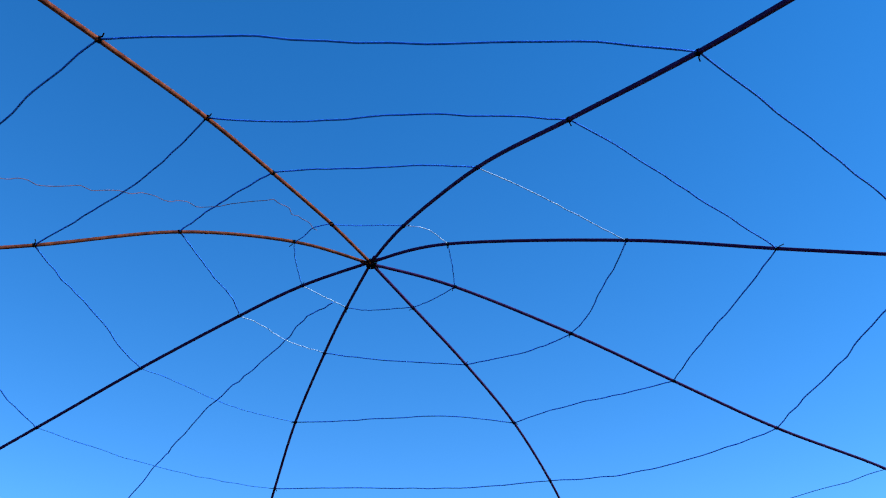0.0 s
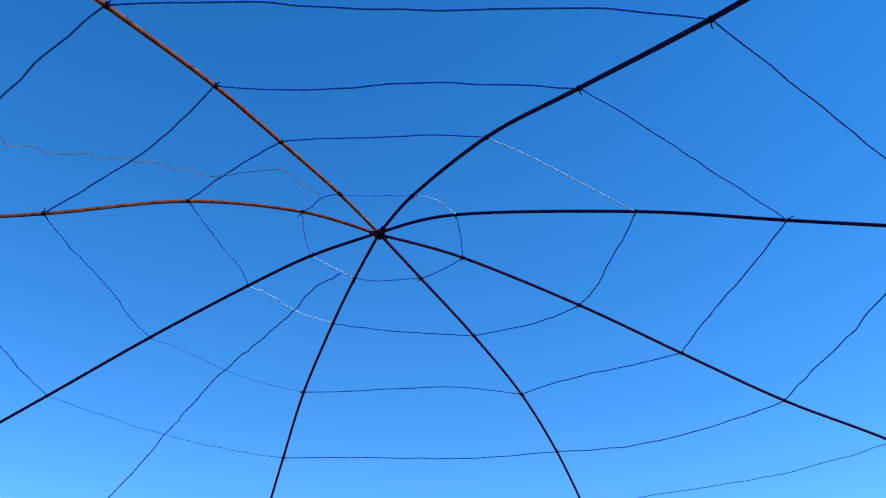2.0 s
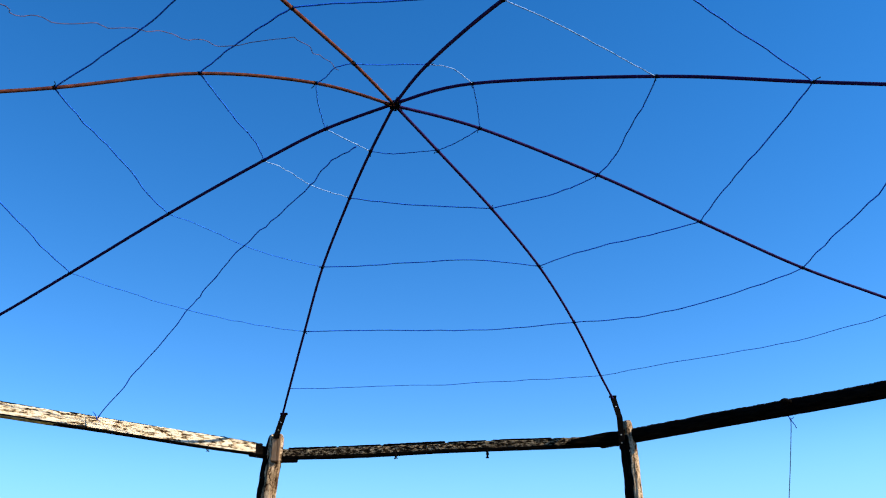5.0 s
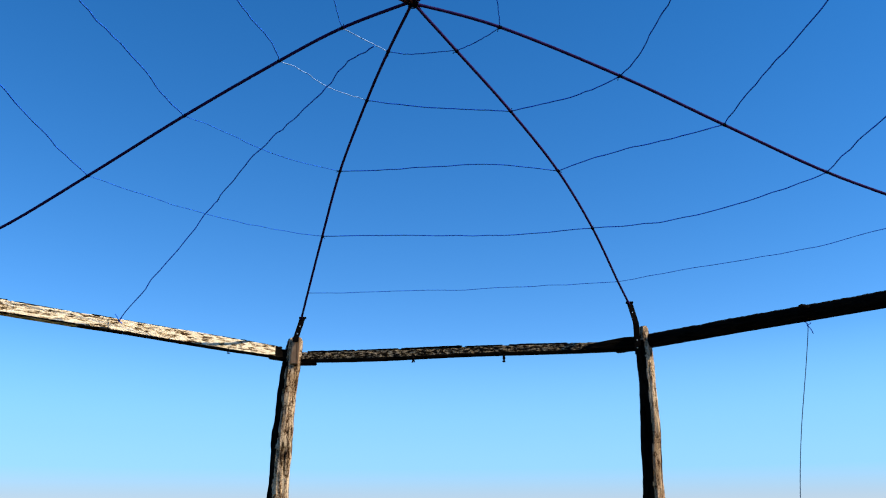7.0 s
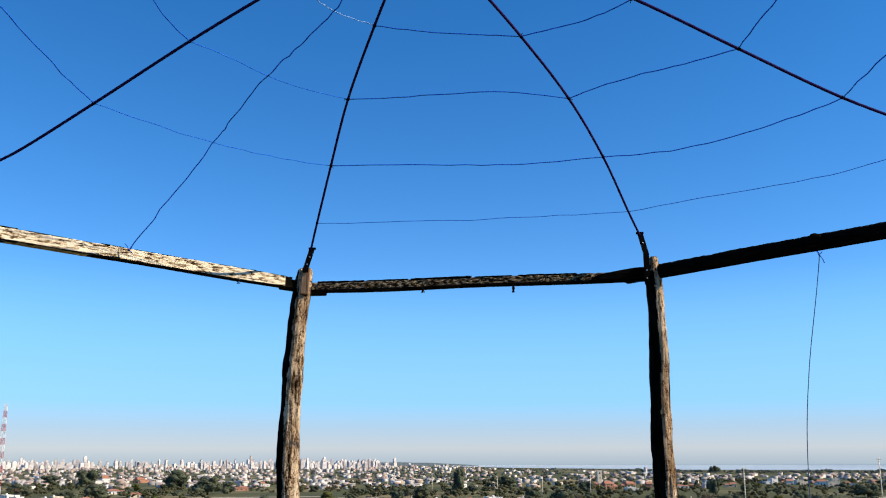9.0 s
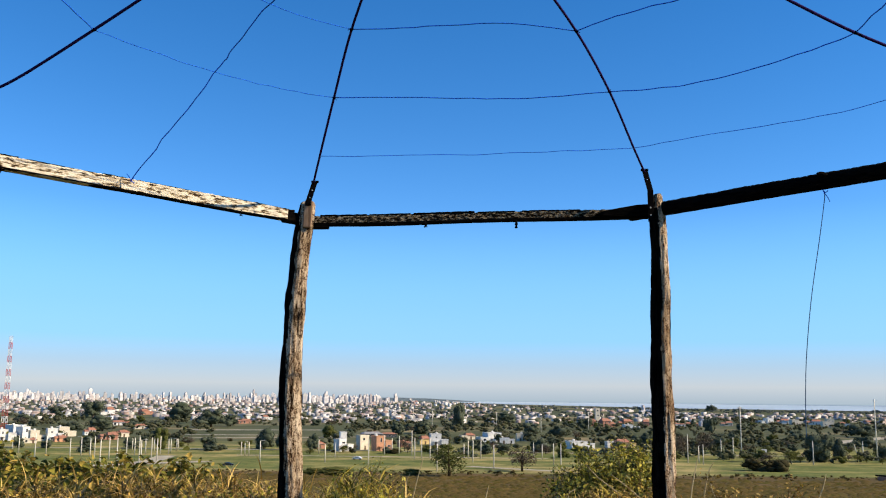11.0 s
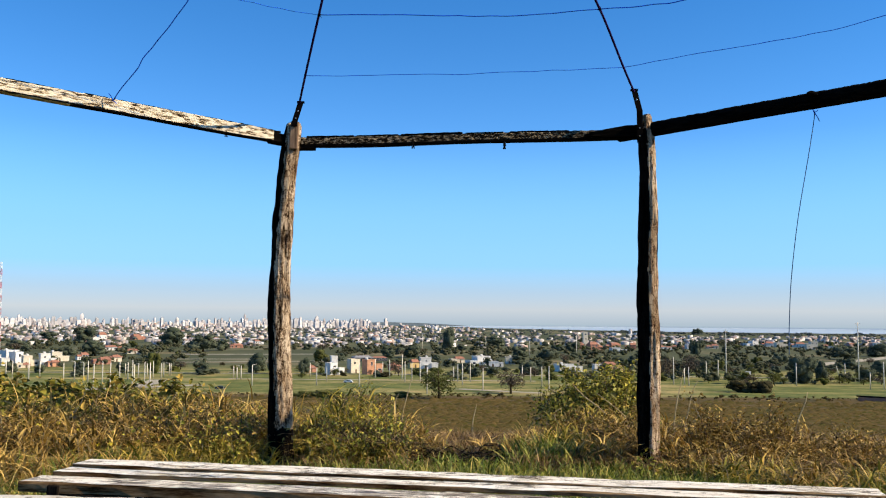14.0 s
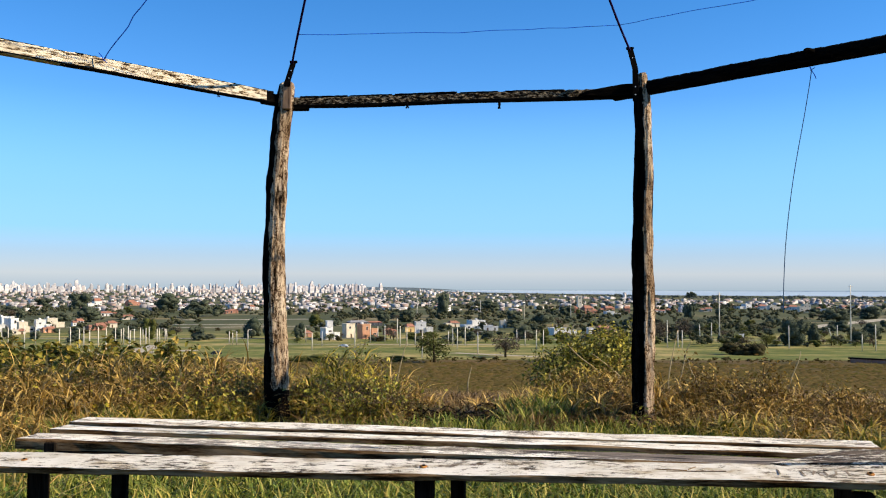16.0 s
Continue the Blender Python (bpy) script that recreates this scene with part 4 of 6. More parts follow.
def scatter_trees():
    """More of the same trees over the plain."""
    rng = random.Random(21)
    for i in range(130):
        d = math.exp(rng.uniform(math.log(505), math.log(1500)))
        t = rng.uniform(-27, 27)
        if (d < 560 and rng.random() < 0.35) or (-15 < t < -8.5 and 560 < d < 900):      # open ground by the road
            continue
        x, y = d * math.tan(radians(t)), d + EYE_Y
        h = rng.uniform(4, 9) * (0.7 if d < 600 else 1)
        plant_tree(x, y, h * rng.uniform(1.1, 2.2), h, rng.choice(["dark", "dark", "dark", "dark", "bare", "light"]))


scatter_trees()


def scatter_bushes():
    rng = random.Random(13)
    for i in range(64):
        d, t = rng.uniform(455, 640), rng.uniform(-24, 22)
        h = rng.uniform(1.5, 4.5)
        plant_tree(d * math.tan(radians(t)), d + EYE_Y, h * rng.uniform(1.4, 3.4), h, rng.choice(["bush", "dark", "dark", "light"]))


scatter_bushes()


def field_edge():
    """Brown and green scrub along the far side of the field."""
    rng = random.Random(77)
    for i in range(62):
        d, t = rng.uniform(440, 640), rng.uniform(10.5, 24.5)
        h = rng.uniform(3, 8) * (0.55 if t > 19 else 0.85)
        plant_tree(d * math.tan(radians(t)), d + EYE_Y, h * rng.uniform(1.2, 2.2), h, rng.choice(["bare", "bare", "light", "thin", "dark"]))
    for i in range(34):
        d, t = rng.uniform(468, 545), rng.uniform(-10, 11)
        h = rng.uniform(2.5, 6)
        plant_tree(d * math.tan(radians(t)), d + EYE_Y, h * rng.uniform(1.2, 2.2), h, rng.choice(["bare", "light", "light", "thin", "dark"]))


field_edge()


def scrub_line():
    """Knee-high dark scrub along the ragged edge between heath and field."""
    rng = np.random.default_rng(19)
    vs, qs, k = [], [], 0
    for i in range(420):
        t = rng.uniform(-27, 27)
        d = 345 + 9 * noise.noise((t * 0.5, 1.0, 0.0)) + rng.uniform(-16, 5)
        x, y = d * math.tan(radians(t)), d + EYE_Y
        h = rng.uniform(0.3, 0.9) * (2.0 if rng.random() < 0.10 else 1.0)
        v, q = crown_cloud(rng, h * rng.uniform(1.6, 3.6), h, -0.2, 5, 34, h * 0.3, 1)
        vs.append(v + np.array((x, y, land_z(x, y))))
        qs.append(q + k)
        k += len(v)
    ob = put("scrub_edge", fast_mesh("scrub_edge", np.concatenate(vs), np.concatenate(qs), M_SCRUB))
    tagged(ob, "low ragged brown scrub along the field", "scrub", kind="stuff")


scrub_line()


def far_woods():
    """Woods out to the river: crowns of leaf clumps."""
    rng = np.random.default_rng(8)
    vs, qs, k = [], [], 0

    def grow(t, d, wide, high):
        nonlocal vs, qs, k
        x, y = d * math.tan(radians(t)), d + EYE_Y
        if t > 19.5 and 520 < d < 905 and x - 246 < (y - 640) * 0.777 + 60 and x - 246 > (y - 640) * 0.777 - 45:      # open beside the track
            return
        v, q = crown_cloud(rng, wide, high, 0.0, 5, 46, high * 0.19, 1)
        vs.append(v + np.array((x, y, land_z(x, y))))
        qs.append(q + k)
        k += len(v)

    # in copses, thicker on the plain's wooded side
    for i in range(520):
        t, d = rng.uniform(-28, 28), math.exp(rng.uniform(math.log(600), math.log(1350)))
        if (-15 < t < -8.5 and d < 900) or (t < 9 and rng.random() < 0.35) or (t < 9 and 560 < d < 760 and rng.random() < 0.6):
            continue
        big = rng.uniform(3.5, 7.5)
        for _ in range(rng.integers(2, 6)):
            h = big * rng.uniform(0.6, 1.2)
            grow(t + rng.normal(0, 0.55), d + rng.normal(0, 14), h * rng.uniform(1.1, 2.2), h)
    # thickets on the far side of the field
    for i in range(80):
        t, d = rng.uniform(10.5, 25), rng.uniform(445, 640)
        h = rng.uniform(3, 7.5)
        grow(t, d, h * rng.uniform(1.1, 2.0), h)
    for i in range(90):
        t, d = rng.uniform(-27, 10), rng.uniform(560, 1000)
        if not -15 < t < -8.5:
            h = rng.uniform(3, 6.5)
            grow(t, d, h * rng.uniform(1.2, 2.2), h)
    ob = put("wooded_plain", fast_mesh("wooded_plain", np.concatenate(vs), np.concatenate(qs), M_TREE_MID))
    tagged(ob, "dark olive copses over the plain beyond the fields", "woods", kind="stuff")
    vs, qs, k = [], [], 0
    # among the houses of the low town
    for i in range(1250):
        t, d = rng.uniform(-28, 28), math.exp(rng.uniform(math.log(1300), math.log(2900)))
        if (t > 6 and d > 1950) or (t > 11.5 and 1300 < d < 1900 and rng.random() < 0.5) or (t < -6 and rng.random() < 0.3):
            continue
        h = rng.uniform(3.0, 7.5)
        grow(t, d, h * rng.uniform(1.2, 2.6), h)
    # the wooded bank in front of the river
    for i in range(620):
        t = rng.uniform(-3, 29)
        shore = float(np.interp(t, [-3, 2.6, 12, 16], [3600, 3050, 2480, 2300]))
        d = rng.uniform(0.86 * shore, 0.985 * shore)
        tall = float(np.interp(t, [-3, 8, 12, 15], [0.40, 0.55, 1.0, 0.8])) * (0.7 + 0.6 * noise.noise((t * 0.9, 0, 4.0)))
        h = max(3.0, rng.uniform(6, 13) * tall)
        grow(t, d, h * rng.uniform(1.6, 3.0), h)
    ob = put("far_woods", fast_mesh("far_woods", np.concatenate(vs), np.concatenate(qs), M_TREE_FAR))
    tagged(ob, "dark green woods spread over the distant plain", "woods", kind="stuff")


far_woods()


# ---------------------------------------------------------------- far things: houses, towers, poles
WALLS = {"white": wall_material("white_render", (0.74, 0.72, 0.68)), "cream": wall_material("cream_render", (0.68, 0.60, 0.47)),
         "yellow": wall_material("yellow_render", (0.66, 0.48, 0.22)), "brick": wall_material("brick_wall", (0.38, 0.19, 0.13)),
         "orange": wall_material("orange_render", (0.55, 0.29, 0.17)), "dark": wall_material("dark_shed", (0.07, 0.075, 0.085))}
WALL_WORDS = {"white": "white rendered", "cream": "cream rendered", "yellow": "yellow rendered", "brick": "red brick", "orange": "orange rendered", "dark": "dark grey sheet-metal"}
M_TILE = wall_material("clay_tiles", (0.36, 0.17, 0.11))
M_SHEET = wall_material("grey_roof", (0.30, 0.29, 0.28), 0.6)
M_PANE = Nodes("house_glass", 0.08, spec=0.6).color((0.02, 0.024, 0.03)).mat
M_FRAME = Nodes("window_frame", 0.5).color((0.55, 0.54, 0.52)).mat
M_DOOR = Nodes("door_wood", 0.6).color((0.12, 0.075, 0.045)).mat
HOUSE_COUNT = [0]


def flat_roof(thing, wall, wide, deep, high, cx=0.0, cy=0.0):
    bm = bmesh.new()
    for sx, sy, px, py in ((wide + 0.3, 0.25, 0, 0), (wide + 0.3, 0.25, 0, deep), (0.25, deep, -wide / 2, deep / 2), (0.25, deep, wide / 2, deep / 2)):
        box(bm, (sx, sy, 0.5), pose(cx + px, cy + py, high + 0.2))
    part("parapet", bm, WALLS[wall], thing)
    part("roof", boxed((wide - 0.3, deep - 0.3, 0.15), pose(cx, cy + deep / 2, high + 0.078)), M_SHEET, thing)


def hip_roof(thing, wide, deep, low, top, material, cx=0.0, cy=0.0):
    e, w2 = 0.5, wide / 2 + 0.5
    bm = bmesh.new()
    base = [bm.verts.new((cx + px, cy + py, low)) for px, py in ((-w2, -e), (w2, -e), (w2, deep + e), (-w2, deep + e))]
    ridge = [bm.verts.new((cx + px, cy + deep / 2, top)) for px in (-w2 + wide * 0.18, w2 - wide * 0.18)]
    for fs in ((base[0], base[1], ridge[1], ridge[0]), (base[2], base[3], ridge[0], ridge[1]), (base[1], base[2], ridge[1]), (base[3], base[0], ridge[0]), tuple(base[::-1])):
        bm.faces.new(fs)
    return part("roof", bm, material, thing)


def openings(thing, rng, wide, storeys, sh, cx=0.0, cy=0.0, door=True):
    """Windows of mixed widths, some walls left blank, and one door."""
    n = max(1, int(wide / 3.4))
    for s in range(storeys):
        for i in range(n):
            wx = cx + (i + 0.5) / n * wide - wide / 2 + rng.uniform(-0.5, 0.5)
            if door and s == 0 and i == n // 2:
                part("door", boxed((1.1, 0.08, min(2.1, sh * 0.8)), pose(wx, cy - 0.03, min(2.1, sh * 0.8) / 2 + 0.1)), M_DOOR, thing)
                continue
            if rng.random() < 0.3:
                continue
            ww, hh = rng.choice((0.8, 1.2, 1.8)), min(rng.choice((0.8, 1.2, 1.9)), sh * 0.6)
            win = part("window", boxed((ww + 0.2, 0.06, hh + 0.2), pose(wx, cy - 0.02, s * sh + sh * 0.52)), M_FRAME, thing)
            part("pane", boxed((ww, 0.03, hh), pose(wx, cy - 0.06, s * sh + sh * 0.52)), M_PANE, win)


def house(x, y, wide, high, wall, roof, storeys):
    """A house of two or three volumes: the main block, a lower wing, sometimes an upper room."""
    HOUSE_COUNT[0] += 1
    rng = random.Random(HOUSE_COUNT[0])
    deep = min(11.0, max(4.5, wide * 0.7))
    roof_words = "with a flat roof" if roof == "flat" else "with a pitched tile roof"
    word = "two-storey" if storeys > 1 else "single-storey"
    at = Matrix.Translation((x, y, land_z(x, y) - 0.1)) @ Matrix.Rotation(math.atan2(-x, y) + radians(rng.uniform(4, 36)), 4, 'Z')
    thing = empty("house", at, "%s %s house %s" % (WALL_WORDS[wall], word, roof_words), "house", "houses on the plain")
    side = rng.choice((-1, 1))
    main = wide * (rng.uniform(0.52, 0.68) if wide > 6 else 1.0)
    mx = side * (wide - main) / 2
    body_h = high if roof == "flat" else high * 0.66
    part("wall", boxed((main, deep, body_h + 0.6), pose(mx, deep / 2, body_h / 2 - 0.3)), WALLS[wall], thing)
    if roof == "flat":
        flat_roof(thing, wall, main, deep, body_h, mx)
        if wide > 8:
            part("water_tank", boxed((1.4, 1.4, 1.3), pose(mx + main * rng.uniform(-0.3, 0.3), deep * 0.6, body_h + 0.8), 0.2), WALLS["white"], thing)
    else:
        roof_ob = hip_roof(thing, main, deep, body_h, high, M_SHEET if wall == "dark" else M_TILE, mx)
        part("chimney", boxed((0.6, 0.6, 1.2), pose(mx + main * 0.2, deep * 0.62, high * 0.97)), WALLS["brick"], roof_ob)
    openings(thing, rng, main, storeys, body_h / storeys, mx)
    if wide > 6:        # the wing, lower and set back or forward
        wing, step = wide - main, rng.uniform(-1.6, 1.6)
        wh = max(2.6, body_h * rng.uniform(0.48, 0.72))
        wx, wd = -side * main / 2, deep * rng.uniform(0.6, 0.9)
        part("wing", boxed((wing, wd, wh + 0.6), pose(wx, step + wd / 2, wh / 2 - 0.3)), WALLS[wall], thing)
        if roof == "flat" or rng.random() < 0.4:
            flat_roof(thing, wall, wing, wd, wh, wx, step)
        else:
            hip_roof(thing, wing - 0.6, wd, wh, wh + (high - body_h) * 0.7, M_TILE, wx, step)
        openings(thing, rng, wing, 1, wh, wx, step, False)
        if storeys > 1 and rng.random() < 0.6:      # a porch slab on two posts
            part("porch_roof", boxed((main * 0.5, 1.8, 0.18), pose(mx, -0.95, 2.6)), WALLS[wall], thing)
            for u in (-1, 1):
                part("porch_post", boxed((0.2, 0.2, 2.6), pose(mx + u * main * 0.22, -1.7, 1.25)), WALLS[wall], thing)
    return thing


house(-283, 575, 11, 6.5, 'white', 'flat', 2)
house(-272, 582, 10, 8.2, 'white', 'flat', 2)
house(-262, 572, 9, 6.2, 'cream', 'flat', 2)
house(-253, 576, 9, 7.4, 'white', 'flat', 2)
house(-245, 566, 7, 4.0, 'orange', 'tile', 1)
house(-308, 651, 16, 7.2, 'white', 'flat', 2)
house(-274, 644, 11.8, 6.3, 'cream', 'flat', 1)
house(-255, 546, 8, 3, 'cream', 'tile', 1)
house(-229, 602, 11.1, 4.8, 'brick', 'tile', 1)
house(-237, 646, 10.3, 4.8, 'cream', 'tile', 1)
house(-271, 675, 8.3, 5.4, 'white', 'tile', 1)
house(-498, 1302, 19.1, 11.1, 'white', 'tile', 1)
house(-328, 896, 18.6, 4.9, 'white', 'tile', 1)
house(-276, 806, 16.8, 4.4, 'cream', 'tile', 1)
house(-454, 1340, 19.7, 8.2, 'brick', 'tile', 1)
house(-658, 1469, 14.4, 6.3, 'white', 'flat', 1)
house(-235, 1002, 14.7, 4.9, 'brick', 'tile', 1)
house(-244, 1105, 9.5, 4.7, 'white', 'flat', 1)
house(-242, 1154, 11.3, 5.6, 'white', 'tile', 1)
house(-63, 499, 8, 6.1, 'white', 'flat', 2)
house(-65, 505, 3.4, 9.6, 'white', 'flat', 2)
house(-80, 523, 5.8, 3.9, 'brick', 'tile', 1)
house(-55, 519, 5.7, 7.6, 'cream', 'flat', 2)
house(-43, 506, 9.3, 7.8, 'orange', 'flat', 2)
house(-61, 689, 25.3, 4.2, 'dark', 'tile', 1)
house(-34, 552, 6.8, 4.1, 'brick', 'tile', 1)
house(-25, 590, 7.2, 5.4, 'yellow', 'tile', 1)
house(-15, 575, 10.6, 6.7, 'white', 'flat', 2)
house(3, 673, 10.7, 4.5, 'cream', 'tile', 1)
house(18, 635, 15.6, 5.8, 'white', 'flat', 2)
house(28, 610, 9.7, 3.4, 'white', 'flat', 1)
house(42, 655, 10.4, 4.8, 'cream', 'flat', 1)
house(70, 551, 14.9, 4.1, 'white', 'flat', 1)
house(99, 574, 11.3, 5.3, 'yellow', 'tile', 1)
house(90, 573, 6.3, 3.5, 'white', 'flat', 1)
house(145, 1053, 14.2, 7.7, 'brick', 'tile', 1)
house(159, 1034, 15.2, 8.9, 'brick', 'tile', 2)
house(185, 1077, 17.1, 7.2, 'orange', 'tile', 1)
house(201, 1056, 11.6, 7.8, 'brick', 'tile', 1)
house(164, 920, 14.6, 5.1, 'white', 'flat', 1)
house(169, 1192, 5.8, 17.5, 'cream', 'flat', 3)
house(240, 1060, 16.8, 4.5, 'white', 'tile', 1)
house(261, 1082, 13.2, 4.6, 'brick', 'tile', 1)
house(279, 1084, 14.6, 5.3, 'white', 'flat', 1)
house(308, 1109, 13.6, 5.4, 'cream', 'tile', 1)
house(398, 1241, 16.7, 6.1, 'white', 'flat', 1)
house(409, 1215, 14.9, 6.7, 'white', 'tile', 1)
house(419, 1190, 14.5, 5.8, 'cream', 'flat', 1)
house(440, 1192, 16, 6.6, 'white', 'tile', 1)
house(421, 1096, 13.4, 9.4, 'cream', 'flat', 2)
house(459, 1145, 12.6, 4.9, 'white', 'tile', 1)
house(538, 1253, 13.8, 4.6, 'brick', 'tile', 1)
house(562, 1229, 13.5, 5.3, 'white', 'flat', 1)


def distant_houses():
    """The low town between the woods and the towers."""
    rng = np.random.default_rng(31)
    n = Nodes("distant_town", 0.85, spec=0.2)
    n.color(n.ramp(n.island(), (0.0, (0.40, 0.38, 0.37)), (0.2, (0.66, 0.63, 0.60)), (0.3, (0.30, 0.27, 0.25)), (0.5, (0.34, 0.25, 0.21)), (0.7, (0.24, 0.24, 0.25)), (0.9, (0.54, 0.49, 0.45)), (1.0, (0.36, 0.33, 0.31))))
    roof = Nodes("distant_roofs", 0.9, spec=0.1)
    roof.color(roof.ramp(roof.island(), (0.0, (0.36, 0.20, 0.15)), (0.3, (0.40, 0.27, 0.22)), (0.5, (0.32, 0.30, 0.29)), (0.8, (0.50, 0.46, 0.43)), (1.0, (0.32, 0.19, 0.15))))
    vs, k, q4 = [], 0, []
    rvs, rk, rq = [], 0, []
    for i in range(2700):
        d = math.exp(rng.uniform(math.log(1050), math.log(4100)))
        t = rng.uniform(-28, 28)
        if t > 0 and d > float(np.interp(t, [0, 3, 9, 12], [3200, 2800, 2300, 1900])):
            continue
        if (t > 9 and d < 1250) or (-3 < t < 9 and rng.random() < 0.45) or (t >= 9 and rng.random() < 0.25) or (d < 1300 and rng.random() < 0.4):
            continue
        x, y = d * math.tan(radians(t)), d + EYE_Y
        w, p, h = rng.uniform(4.5, 10.5), rng.uniform(4.5, 8), rng.uniform(2.6, 4.6) * (1 + 1.3 * (d > 2200) * rng.random() * (t < 1))
        a = rng.uniform(0.1, 0.9)
        c, s = math.cos(a), math.sin(a)
        pts = np.array([(-1, -1, 0), (1, -1, 0), (1, 1, 0), (-1, 1, 0), (-1, -1, 1), (1, -1, 1), (1, 1, 1), (-1, 1, 1)], float) * (w / 2, p / 2, h)
        z = land_z(x, y) - 0.2
        rot = np.stack([pts[:, 0] * c - pts[:, 1] * s + x, pts[:, 0] * s + pts[:, 1] * c + y, pts[:, 2] + z], 1)
        vs.append(rot)
        q4 += [[k + j for j in f] for f in ((0, 1, 5, 4), (1, 2, 6, 5), (2, 3, 7, 6), (3, 0, 4, 7), (4, 5, 6, 7))]
        k += 8
        if i % 2:            # a taller or lower wing beside it
            pts2 = pts * (rng.uniform(0.4, 0.9), rng.uniform(0.5, 1.0), rng.uniform(0.6, 1.5)) + (w * rng.uniform(-0.7, 0.7), -0.4, 0)
            vs.append(np.stack([pts2[:, 0] * c - pts2[:, 1] * s + x, pts2[:, 0] * s + pts2[:, 1] * c + y, pts2[:, 2] + z], 1))
            q4 += [[k + j for j in f] for f in ((0, 1, 5, 4), (1, 2, 6, 5), (2, 3, 7, 6), (3, 0, 4, 7), (4, 5, 6, 7))]
            k += 8
        if i % 4 == 0:       # a hipped roof of its own colour
            top = np.array([(-1.1, -1.1, 0), (1.1, -1.1, 0), (1.1, 1.1, 0), (-1.1, 1.1, 0), (-0.5, -0.06, 1), (0.5, -0.06, 1), (0.5, 0.06, 1), (-0.5, 0.06, 1)]) * (w / 2, p / 2, h * 0.3)
            rvs.append(np.stack([top[:, 0] * c - top[:, 1] * s + x, top[:, 0] * s + top[:, 1] * c + y, top[:, 2] + z + h + 0.02], 1))
            rq += [[rk + j for j in f] for f in ((0, 1, 5, 4), (1, 2, 6, 5), (2, 3, 7, 6), (3, 0, 4, 7), (4, 5, 6, 7))]
            rk += 8
    ob = put("distant_town", fast_mesh("distant_town", np.concatenate(vs), np.array(q4), n.mat))
    tagged(ob, "low pale houses scattered thickly over the distant plain", "town", kind="stuff")
    ob = put("distant_roofs", fast_mesh("distant_roofs", np.concatenate(rvs), np.array(rq), roof.mat))
    tagged(ob, "clay and grey roofs of the distant low town", "roofs", kind="stuff")


distant_houses()


def tower_material(joined=False):
    n = Nodes("tower_render", 0.8, spec=0.2)
    c = n.ramp(n.island() if joined else n.each(), (0.0, (0.62, 0.57, 0.55)), (0.3, (0.70, 0.66, 0.64)), (0.55, (0.52, 0.46, 0.44)), (0.75, (0.34, 0.33, 0.34)), (1.0, (0.66, 0.61, 0.58)))
    # floors as fine dark bands
    w = n.add("ShaderNodeTexWave", Scale=0.5)
    w.bands_direction = 'Z'
    n.link(n.place(), w.inputs["Vector"])
    n.color(n.mix(0.25, c, n.mix(1.0, c, n.ramp(w.outputs["Fac"], (0.45, (0.45, 0.46, 0.5)), (0.6, (1, 1, 1))), 'MULTIPLY')))
    return n.mat


M_TOWER = tower_material()


def towers():
    rng = random.Random(77)
    shapes = []
    for i in range(6):
        w, p, h = rng.uniform(8, 16), rng.uniform(8, 15), 1.0
        bm = boxed((w, p, 1.0), pose(0, 0, 0.5))
        box(bm, (w * 0.5, p * 0.5, 0.09), pose(w * 0.1, 0, 1.044))
        if i % 2:
            box(bm, (w * 0.5, p * 0.7, 0.72), pose(w * 0.62, 0, 0.36))
        if i % 3 == 2:
            box(bm, (0.8, 0.8, 0.25), pose(-w * 0.2, 0, 1.12))
        me = bpy.data.meshes.new("tower_block")
        bm.to_mesh(me)
        bm.free()
        me.materials.append(M_TOWER)
        shapes.append(me)
    places = []
    for i in range(620):
        if i < 340:
            t = rng.uniform(-28, -4.6)
        elif i < 520:
            t = rng.triangular(-15, -4.5, -7.5)
        elif i < 590:
            t = rng.uniform(-28, -22)
        else:
            t = rng.uniform(-4.5, -1) if i < 605 else rng.uniform(8.5, 12)
        d = (rng.uniform(2900, 4350) if t < 0 else rng.uniform(1900, 2150)) / math.cos(radians(t))
        h = rng.choice([7, 9, 11, 13, 15, 17, 19, 21, 24, 29]) * (0.45 if t > -4.6 else 1.0)
        places.append((d, t, h, rng.uniform(0.5, 0.95), rng.uniform(0.25, 1.0), i % 6))
    places.sort()
    far = []
    for i, (d, t, h, wide, turn, shape) in enumerate(places):
        x, y = d * math.sin(radians(t)), EYE_Y + d * math.cos(radians(t))
        m = Matrix.Translation((x, y, land_z(x, y) - 0.3)) @ Matrix.Rotation(turn, 4, 'Z') @ Matrix.Diagonal((wide, wide, h, 1))
        if i < 285:
            ob = put("tower_block", shapes[shape])
            ob.matrix_basis = m
            tagged(ob, "pale apartment tower in the distant city", "building", "city towers")
        else:
            far.append(([m @ v.co for v in shapes[shape].vertices], [tuple(p.vertices) for p in shapes[shape].polygons]))
    v, f = join_data(far)
    ob = put("city_blocks", mesh_from("city_blocks", v, f, tower_material(True)))
    tagged(ob, "pale apartment blocks crowded in the distant city", "city", kind="stuff")
    # a few that stand out
    for t, d, h, s in ((-21.9, 3600, 40, 0), (-12.7, 3900, 42, 2), (-4.2, 3700, 32, 3), (-25.2, 3500, 35, 4), (-8.4, 3800, 38, 5), (-9.4, 3700, 34, 1)):
        q = spot(t, d)
        ob = put("tower_block", shapes[s])
        ob.matrix_basis = Matrix.Translation(q) @ Matrix.Rotation(0.6, 4, 'Z') @ Matrix.Diagonal((0.8, 0.8, h, 1))
        tagged(ob, "tall apartment tower above the distant city", "building", "city towers")


towers()


